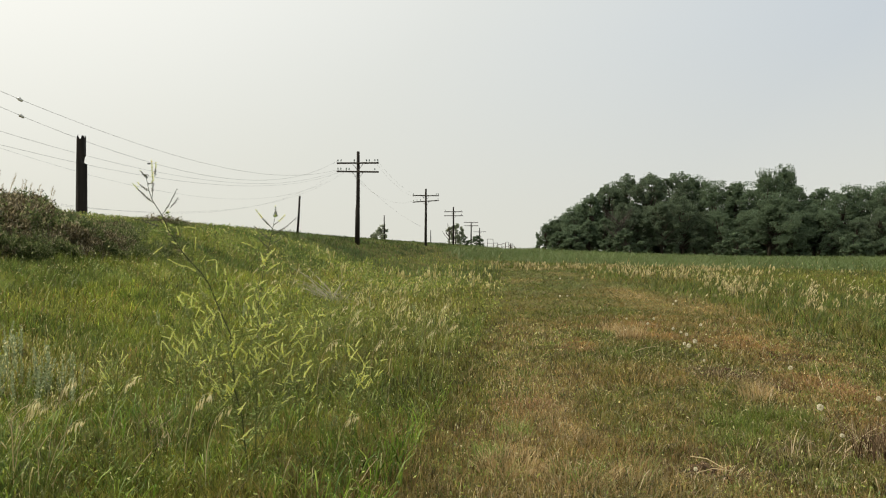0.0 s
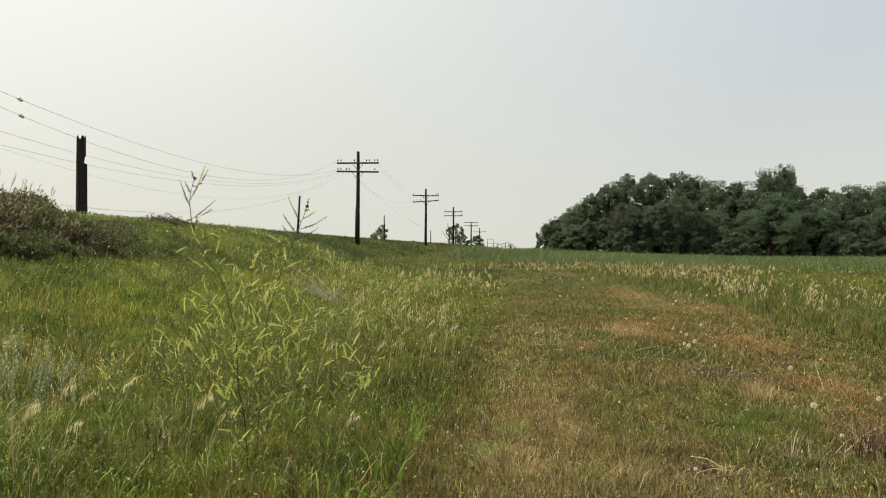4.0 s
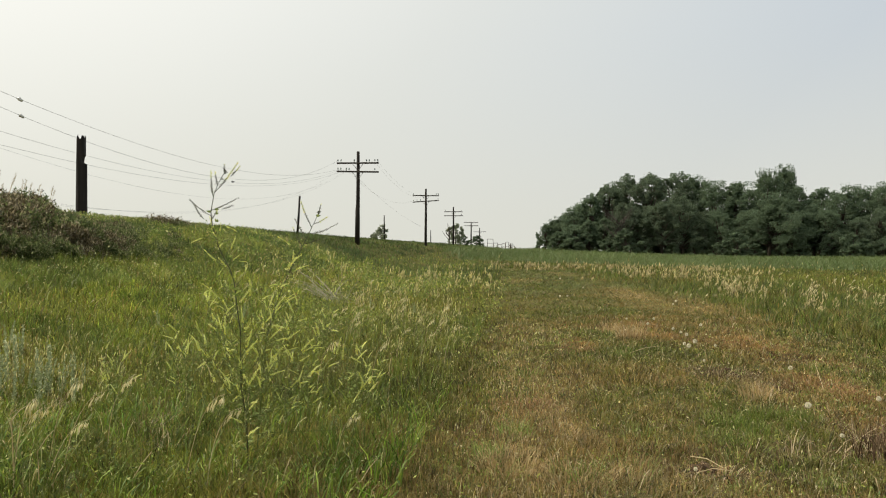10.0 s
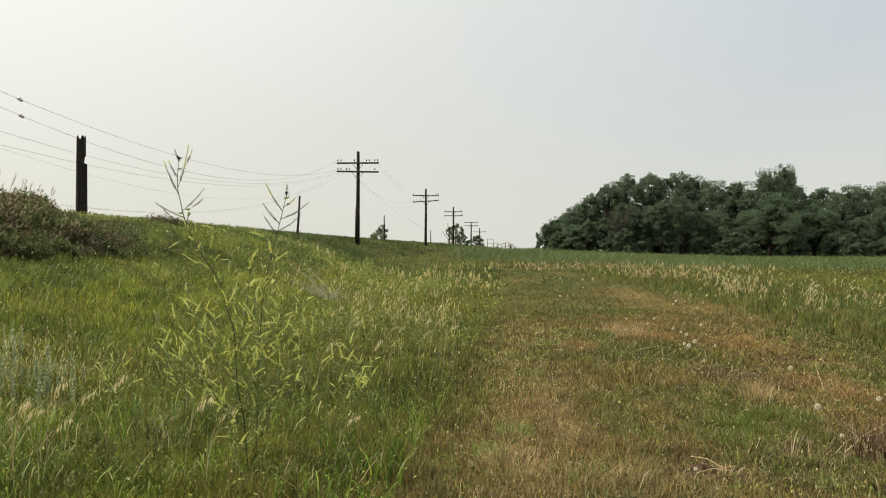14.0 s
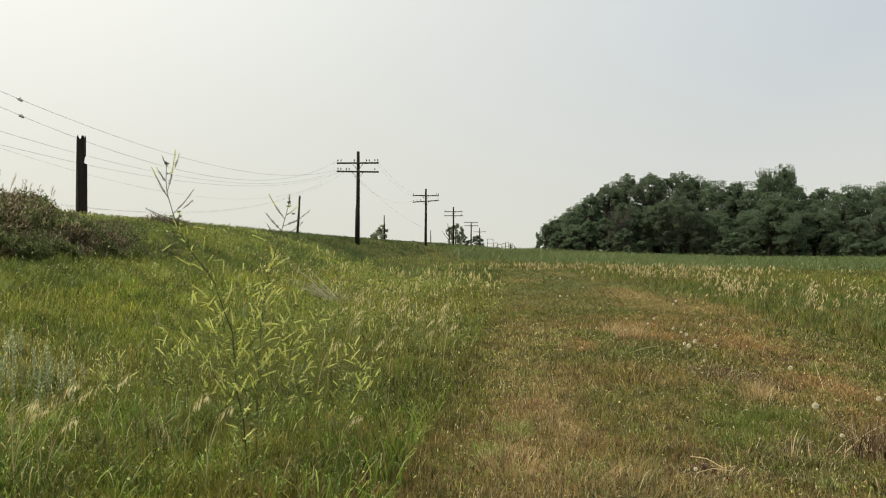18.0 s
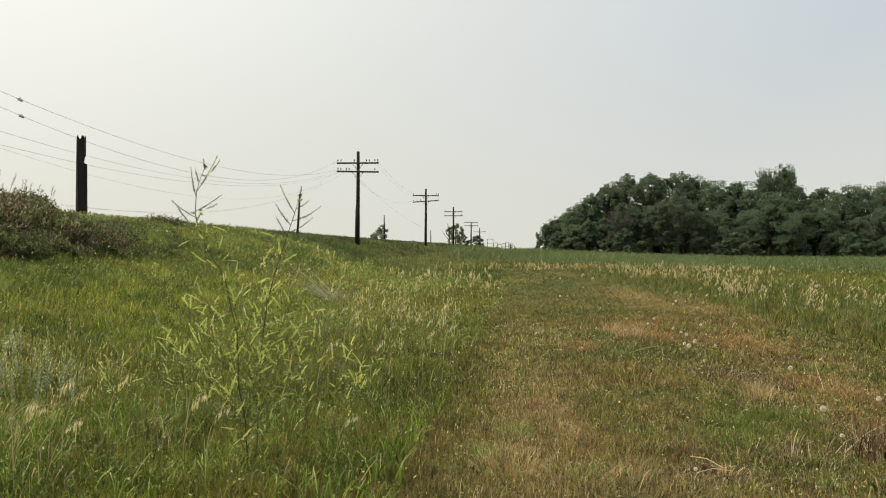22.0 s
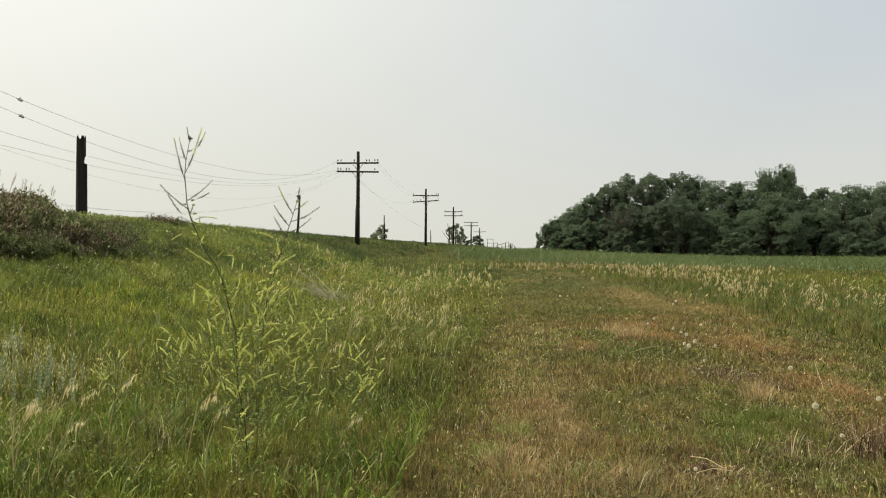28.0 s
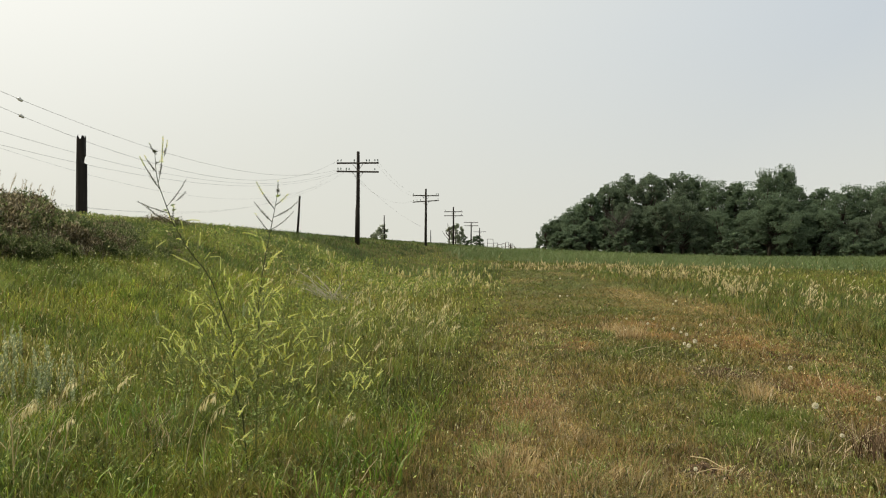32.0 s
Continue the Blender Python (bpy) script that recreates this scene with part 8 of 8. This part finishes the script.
    walk(CLOVER_B_MID, [(0.0, pose(0.034, 0, 0.817, -26.064, -11.144)), (0.3, pose(0.034, 0, 0.817, -24.458, -8.641)), (0.5, pose(0.034, 0, 0.817, -27.346, -6.965)), (0.8, pose(0.034, 0, 0.817, -19.374, -8.14)), 
        (1, pose(0.034, 0, 0.817, -21.083, -7.603)), (1.3, pose(0.034, 0, 0.817, -14.577, -1.56)), (1.5, pose(0.034, 0, 0.817, -14.515, 2.363)), (1.8, pose(0.034, 0, 0.817, -12.408, -1.752)), 
        (2, pose(0.034, 0, 0.817, -16.355, -4.106)), (2.3, pose(0.034, 0, 0.817, -17.66, -2.162)), (2.5, pose(0.034, 0, 0.817, -22.517, -2.965)), (2.8, pose(0.034, 0, 0.817, -25.097, -4.354)), 
        (3, pose(0.034, 0, 0.817, -25.778, -4.676)), (3.3, pose(0.034, 0, 0.817, -26.446, -4.998)), (3.5, pose(0.034, 0, 0.817, -23.58, -2.16)), (3.83, pose(0.034, 0, 0.817, -23.464, -3.185)), 
        (4.17, pose(0.034, 0, 0.817, -17.428, 1.669)), (4.5, pose(0.034, 0, 0.817, -21.112, -2.816)), (4.83, pose(0.034, 0, 0.817, -20.538, -3.337)), (5.17, pose(0.034, 0, 0.817, -14.521, 1.035)), 
        (5.5, pose(0.034, 0, 0.817, -15.404, -0.624)), (5.8, pose(0.034, 0, 0.817, -28.896, -2.842)), (6, pose(0.034, 0, 0.817, -21.757, -2.645)), (6.3, pose(0.034, 0, 0.817, -18.005, -2.069)), 
        (6.5, pose(0.034, 0, 0.817, -19.529, -1.227)), (6.8, pose(0.034, 0, 0.817, -18.617, -1.705)), (7, pose(0.034, 0, 0.817, -16.383, -0.963)), (7.3, pose(0.034, 0, 0.817, -21.118, -4.004)), 
        (7.5, pose(0.034, 0, 0.817, -18.921, -0.627)), (7.8, pose(0.034, 0, 0.817, -24.521, -4.572)), (8, pose(0.034, 0, 0.817, -27.868, -3.358)), (8.3, pose(0.034, 0, 0.817, -27.031, -3.541)), 
        (8.5, pose(0.034, 0, 0.817, -29.083, -1.418)), (8.8, pose(0.034, 0, 0.817, -28.782, 1.207)), (9, pose(0.034, 0, 0.817, -21.503, -2.927)), (9.3, pose(0.034, 0, 0.817, -21.171, -5.824)), 
        (9.5, pose(0.034, 0, 0.817, -23.599, -3.354)), (9.8, pose(0.034, 0, 0.817, -22.813, 1.563)), (10, pose(0.034, 0, 0.817, -22.462, 2.303)), (10.3, pose(0.034, 0, 0.817, -16.657, 0.898)), 
        (10.5, pose(0.034, 0, 0.817, -14.577, -1.56)), (10.8, pose(0.034, 0, 0.817, -14.521, -3.56)), (11, pose(0.034, 0, 0.817, -15.01, -2.578)), (11.3, pose(0.034, 0, 0.817, -14.16, -0.705)), 
        (11.5, pose(0.034, 0, 0.817, -27.823, -3.169)), (11.8, pose(0.034, 0, 0.817, -37.428, -5.835)), (12, pose(0.034, 0, 0.817, -31.569, -3.564)), (12.3, pose(0.034, 0, 0.817, -27.868, -3.358)), 
        (12.5, pose(0.034, 0, 0.817, -27.156, -4.099)), (12.8, pose(0.034, 0, 0.817, -32.302, -6.175)), (13, pose(0.034, 0, 0.817, -28.369, -8.468)), (13.3, pose(0.034, 0, 0.817, -21.543, -9.195)), 
        (13.5, pose(0.034, 0, 0.817, -12.115, -6.215)), (13.8, pose(0.034, 0, 0.817, -9.725, -3.599)), (14, pose(0.034, 0, 0.817, -12.651, -4.681)), (14.3, pose(0.034, 0, 0.817, -8.306, -1.098)), 
        (14.5, pose(0.034, 0, 0.817, -8.179, -1.808)), (14.83, pose(0.034, 0, 0.817, -13.713, -4.869)), (15.17, pose(0.034, 0, 0.817, -15.444, -5.31)), (15.5, pose(0.034, 0, 0.817, -13.668, -2.517)), 
        (15.83, pose(0.034, 0, 0.817, -21.457, -10.102)), (16.17, pose(0.034, 0, 0.817, -21.902, -9.19)), (16.5, pose(0.034, 0, 0.817, -23.556, -10.247)), (16.8, pose(0.034, 0, 0.817, -22.305, -6.587)), 
        (17, pose(0.034, 0, 0.817, -14.964, -7.044)), (17.3, pose(0.034, 0, 0.817, -10.798, -5.018)), (17.5, pose(0.034, 0, 0.817, -12.193, -4.731)), (17.8, pose(0.034, 0, 0.817, -13.354, -1.785)), 
        (18, pose(0.034, 0, 0.817, -19.367, -5.569)), (18.3, pose(0.034, 0, 0.817, -19.806, -9.377)), (18.5, pose(0.034, 0, 0.817, -18.53, -7.131)), (18.8, pose(0.034, 0, 0.817, -19.915, -3.423)), 
        (19, pose(0.034, 0, 0.817, -18.214, -1.628)), (19.3, pose(0.034, 0, 0.817, -19.316, -0.698)), (19.5, pose(0.034, 0, 0.817, -20.16, -1.016)), (19.8, pose(0.034, 0, 0.817, -13.202, -3.587)), 
        (20, pose(0.034, 0, 0.817, -12.249, -3.537)), (20.3, pose(0.034, 0, 0.817, -20.881, 1.354)), (20.5, pose(0.034, 0, 0.817, -24.931, 4.436)), (20.8, pose(0.034, 0, 0.817, -12.235, -1.414)), 
        (21, pose(0.034, 0, 0.817, -3.327, -6.063)), (21.3, pose(0.034, 0, 0.817, 2.169, -11.777)), (21.5, pose(0.034, 0, 0.817, -3.684, -6.987)), (21.8, pose(0.034, 0, 0.817, -13.432, -1.954)), 
        (22, pose(0.034, 0, 0.817, -13.104, -1.276)), (22.3, pose(0.034, 0, 0.817, -16.145, 0.348)), (22.5, pose(0.034, 0, 0.817, -8.987, -1.231)), (22.8, pose(0.034, 0, 0.817, -7.727, -4.34)), 
        (23, pose(0.034, 0, 0.817, -12.786, -7.276)), (23.3, pose(0.034, 0, 0.817, -11.916, -5.419)), (23.5, pose(0.034, 0, 0.817, -14.009, -4.677)), (23.8, pose(0.034, 0, 0.817, -17.735, -1.376)), 
        (24, pose(0.034, 0, 0.817, -14.578, -3.726)), (24.3, pose(0.034, 0, 0.817, -5.947, -6.67)), (24.5, pose(0.034, 0, 0.817, 1.833, -3.257)), (24.8, pose(0.034, 0, 0.817, -9.65, -3.436)), 
        (25, pose(0.034, 0, 0.817, -18.222, -3.873)), (25.3, pose(0.034, 0, 0.817, -17.285, -4.623)), (25.5, pose(0.034, 0, 0.817, -19.985, -7.167)), (25.83, pose(0.034, 0, 0.817, -18.047, -5.782)), 
        (26.17, pose(0.034, 0, 0.817, -20.518, -10.099)), (26.5, pose(0.034, 0, 0.817, -15.85, -5.248)), (26.83, pose(0.034, 0, 0.817, -13.992, -4.332)), (27.17, pose(0.034, 0, 0.817, -16.709, -8.134)), 
        (27.5, pose(0.034, 0, 0.817, -13.914, -6.03)), (27.8, pose(0.034, 0, 0.817, -12.823, -3.811)), (28, pose(0.034, 0, 0.817, -14.331, -1.977)), (28.3, pose(0.034, 0, 0.817, -6.501, -4.505)), 
        (28.5, pose(0.034, 0, 0.817, -3.177, -5.748)), (28.8, pose(0.034, 0, 0.817, -5.228, -3.512)), (29, pose(0.034, 0, 0.817, -12.748, -5.005)), (29.3, pose(0.034, 0, 0.817, -18.013, -6.213)), 
        (29.5, pose(0.034, 0, 0.817, -14.973, -5.045)), (29.8, pose(0.034, 0, 0.817, -13.356, -8.171)), (30, pose(0.034, 0, 0.817, -12.961, -5.809)), (30.3, pose(0.034, 0, 0.817, -13.305, -7.705)), 
        (30.5, pose(0.034, 0, 0.817, -14.185, -7.618)), (30.8, pose(0.034, 0, 0.817, -17.401, -7.171)), (31, pose(0.034, 0, 0.817, -17.201, -9.63)), (31.3, pose(0.034, 0, 0.817, -18.187, -7.364)), 
        (31.5, pose(0.034, 0, 0.817, -16.7, -5.436)), (31.8, pose(0.034, 0, 0.817, -12.544, -6.014)), (32, pose(0.034, 0, 0.817, -11.216, -6.601))])
    spot = MOVING_CLOCK_REST.translation
    walk(MOVING_CLOCK, [(0.0, pose(*spot, 0, 22.3)), (0.5, pose(*spot, 0, 10.9)), (1, pose(*spot, 0, 4.8)), (1.5, pose(*spot, 0, 1.2)), 
        (2, pose(*spot, 0, 0.0)), (2.5, pose(*spot, 0, 8.5)), (3, pose(*spot, 0, 12.2)), (3.5, pose(*spot, 0, 0.0)), 
        (4.1, pose(*spot, 0, 9.7)), (4.8, pose(*spot, 0, 2.4)), (5.5, pose(*spot, 0, 0.0)), (6, pose(*spot, 0, 3.6)), 
        (6.5, pose(*spot, 0, 1.2)), (7, pose(*spot, 0, 0.0)), (7.5, pose(*spot, 0, -2.4)), (8, pose(*spot, 0, 1.2)), 
        (8.5, pose(*spot, 0, 24.9)), (9, pose(*spot, 0, 8.5)), (9.5, pose(*spot, 0, 0.0)), (10, pose(*spot, 0, -2.4)), 
        (10.5, pose(*spot, 0, 4.8)), (11, pose(*spot, 0, 8.5)), (11.5, pose(*spot, 0, 18.4)), (12, pose(*spot, 0, 14.6)), 
        (12.5, pose(*spot, 0, 0.0)), (13, pose(*spot, 0, 0.0)), (13.5, pose(*spot, 0, 18.4)), (14, pose(*spot, 0, 17.2)), 
        (14.5, pose(*spot, 0, 1.2)), (15.1, pose(*spot, 0, 9.7)), (15.8, pose(*spot, 0, 17.2)), (16.5, pose(*spot, 0, 1.2)), 
        (17, pose(*spot, 0, 0.0)), (17.5, pose(*spot, 0, 12.2)), (18, pose(*spot, 0, 12.2)), (18.5, pose(*spot, 0, 0.0)), 
        (19, pose(*spot, 0, 0.0)), (19.5, pose(*spot, 0, 4.8)), (20, pose(*spot, 0, 21.0)), (20.5, pose(*spot, 0, 17.2)), 
        (21, pose(*spot, 0, 10.9)), (21.5, pose(*spot, 0, 24.9)), (22, pose(*spot, 0, 29.0)), (22.5, pose(*spot, 0, 8.5)), 
        (23, pose(*spot, 0, 12.2)), (23.5, pose(*spot, 0, 14.6)), (24, pose(*spot, 0, 8.5)), (24.5, pose(*spot, 0, 1.2)), 
        (25, pose(*spot, 0, 0.0)), (25.5, pose(*spot, 0, 0.0)), (26.1, pose(*spot, 0, 7.3)), (26.8, pose(*spot, 0, 1.2)), 
        (27.5, pose(*spot, 0, 21.0)), (28, pose(*spot, 0, 12.2)), (28.5, pose(*spot, 0, 3.6)), (29, pose(*spot, 0, 0.0)), 
        (29.5, pose(*spot, 0, -2.4)), (30, pose(*spot, 0, 8.5)), (30.5, pose(*spot, 0, 21.0)), (31, pose(*spot, 0, 14.6)), 
        (31.5, pose(*spot, 0, 21.0)), (32, pose(*spot, 0, 12.2))])
    walk(BEE, [(0.0, pose(-1.875, 4.796, 1.905, 0, 0, 0)), (0.3, pose(-1.798, 5.118, 1.629, 0, 0, 0)), (0.5, pose(-1.688, 5.014, 1.755, 0, 0, 0)), (0.8, pose(-1.787, 4.902, 1.795, 0, 0, 0)), 
        (1, pose(-1.718, 4.805, 1.854, 0, 0, 0)), (1.3, pose(-1.555, 4.795, 1.934, 0, 0, 0)), (1.5, pose(-1.416, 4.893, 1.893, 0, 0, 0)), (1.8, pose(-1.448, 4.848, 1.914, 0, 0, 0)), 
        (2, pose(-1.608, 4.799, 1.89, 0, 0, 0)), (2.3, pose(-1.668, 4.898, 1.844, 0, 0, 0)), (2.5, pose(-1.592, 4.993, 1.807, 0, 0, 0)), (2.8, pose(-1.695, 5.131, 1.661, 0, 0, 0)), 
        (3, pose(-1.713, 5.124, 1.617, 0, 0, 0)), (3.3, pose(-1.711, 5.002, 1.793, 0, 0, 0)), (3.5, pose(-1.643, 5.044, 1.765, 0, 0, 0)), (3.83, pose(-1.695, 5.053, 1.773, 0, 0, 0)), 
        (4.17, pose(-1.569, 5.063, 1.822, 0, 0, 0)), (4.5, pose(-1.68, 5.075, 1.77, 0, 0, 0)), (4.83, pose(-1.69, 5.084, 1.76, 0, 0, 0)), (5.17, pose(-1.576, 5.096, 1.804, 0, 0, 0)), 
        (5.5, pose(-1.593, 5.107, 1.771, 0, 0, 0)), (5.8, pose(-1.605, 5.201, 1.653, 0, 0, 0)), (6, pose(-1.634, 5.089, 1.737, 0, 0, 0)), (6.3, pose(-1.601, 4.914, 1.876, 0, 0, 0)), 
        (6.5, pose(-1.617, 5.012, 1.778, 0, 0, 0)), (6.8, pose(-1.615, 4.994, 1.796, 0, 0, 0)), (7, pose(-1.588, 4.911, 1.88, 0, 0, 0)), (7.3, pose(-1.641, 4.944, 1.826, 0, 0, 0)), 
        (7.5, pose(-1.611, 4.958, 1.816, 0, 0, 0)), (7.8, pose(-1.561, 4.969, 1.836, 0, 0, 0)), (8, pose(-1.608, 4.996, 1.777, 0, 0, 0)), (8.3, pose(-1.712, 5.088, 1.718, 0, 0, 0)), 
        (8.5, pose(-1.593, 5.162, 1.695, 0, 0, 0)), (8.8, pose(-1.458, 5.311, 1.553, 0, 0, 0)), (9, pose(-1.588, 5.067, 1.787, 0, 0, 0)), (9.3, pose(-1.754, 4.937, 1.776, 0, 0, 0)), 
        (9.5, pose(-1.698, 5.091, 1.702, 0, 0, 0)), (9.8, pose(-1.484, 5.047, 1.824, 0, 0, 0)), (10, pose(-1.414, 5.062, 1.814, 0, 0, 0)), (10.3, pose(-1.493, 4.973, 1.856, 0, 0, 0)), 
        (10.5, pose(-1.543, 4.9, 1.871, 0, 0, 0)), (10.8, pose(-1.632, 4.825, 1.893, 0, 0, 0)), (11, pose(-1.669, 4.847, 1.888, 0, 0, 0)), (11.3, pose(-1.535, 4.827, 1.912, 0, 0, 0)), 
        (11.5, pose(-1.578, 4.902, 1.902, 0, 0, 0)), (11.8, pose(-1.599, 5.41, 1.531, 0, 0, 0)), (12, pose(-1.636, 5.395, 1.527, 0, 0, 0)), (12.3, pose(-1.388, 5.186, 1.825, 0, 0, 0)), 
        (12.5, pose(-1.2, 5.171, 1.716, 0, 0, 0)), (12.8, pose(-1.09, 5.278, 1.625, 0, 0, 0)), (13, pose(-1.049, 5.198, 1.532, 0, 0, 0)), (13.3, pose(-1.077, 5.048, 1.59, 0, 0, 0)), 
        (13.5, pose(-1.018, 4.823, 1.665, 0, 0, 0)), (13.8, pose(-0.95, 4.764, 1.672, 0, 0, 0)), (14, pose(-0.995, 4.836, 1.651, 0, 0, 0)), (14.3, pose(-0.881, 4.729, 1.67, 0, 0, 0)), 
        (14.5, pose(-0.902, 4.726, 1.67, 0, 0, 0)), (14.83, pose(-0.966, 4.862, 1.671, 0, 0, 0)), (15.17, pose(-0.976, 4.904, 1.66, 0, 0, 0)), (15.5, pose(-0.908, 4.861, 1.664, 0, 0, 0)), 
        (15.83, pose(-1.087, 5.046, 1.612, 0, 0, 0)), (16.17, pose(-1.064, 5.056, 1.607, 0, 0, 0)), (16.5, pose(-1.107, 5.093, 1.54, 0, 0, 0)), (16.8, pose(-1.014, 5.065, 1.551, 0, 0, 0)), 
        (17, pose(-1.037, 4.893, 1.647, 0, 0, 0)), (17.3, pose(-0.982, 4.791, 1.674, 0, 0, 0)), (17.5, pose(-0.992, 4.825, 1.673, 0, 0, 0)), (17.8, pose(-0.908, 4.853, 1.625, 0, 0, 0)), 
        (18, pose(-0.993, 4.997, 1.595, 0, 0, 0)), (18.3, pose(-1.08, 5.008, 1.576, 0, 0, 0)), (18.5, pose(-1.039, 4.978, 1.613, 0, 0, 0)), (18.8, pose(-0.949, 5.009, 1.572, 0, 0, 0)), 
        (19, pose(-0.891, 4.969, 1.578, 0, 0, 0)), (19.3, pose(-0.857, 4.994, 1.552, 0, 0, 0)), (19.5, pose(-0.884, 5.014, 1.572, 0, 0, 0)), (19.8, pose(-0.941, 4.85, 1.659, 0, 0, 0)), 
        (20, pose(-0.944, 4.826, 1.665, 0, 0, 0)), (20.3, pose(-0.836, 5.03, 1.581, 0, 0, 0)), (20.5, pose(-0.771, 5.119, 1.557, 0, 0, 0)), (20.7, pose(-0.71, 4.65, 1.55, 0, 0, 0)), (20.8, pose(-0.712, 4.6, 1.585, 0, 0, 0)), 
        (20.9, pose(-0.75, 4.7, 1.535, 0, 0, 30)), (21, pose(-1.45, 7.2, 1.685, 0, 0, 30)), (21.3, pose(-4.1, 15, 2.2, 0, 0, 30)), (21.7, pose(-8.6, 29, 2.75, 0, 0, 30)), 
        (22, pose(-11.2, 38, 2.48, 0, 0, 30)), (32, pose(-11.2, 38, 2.48, 0, 0, 30))])


motions()
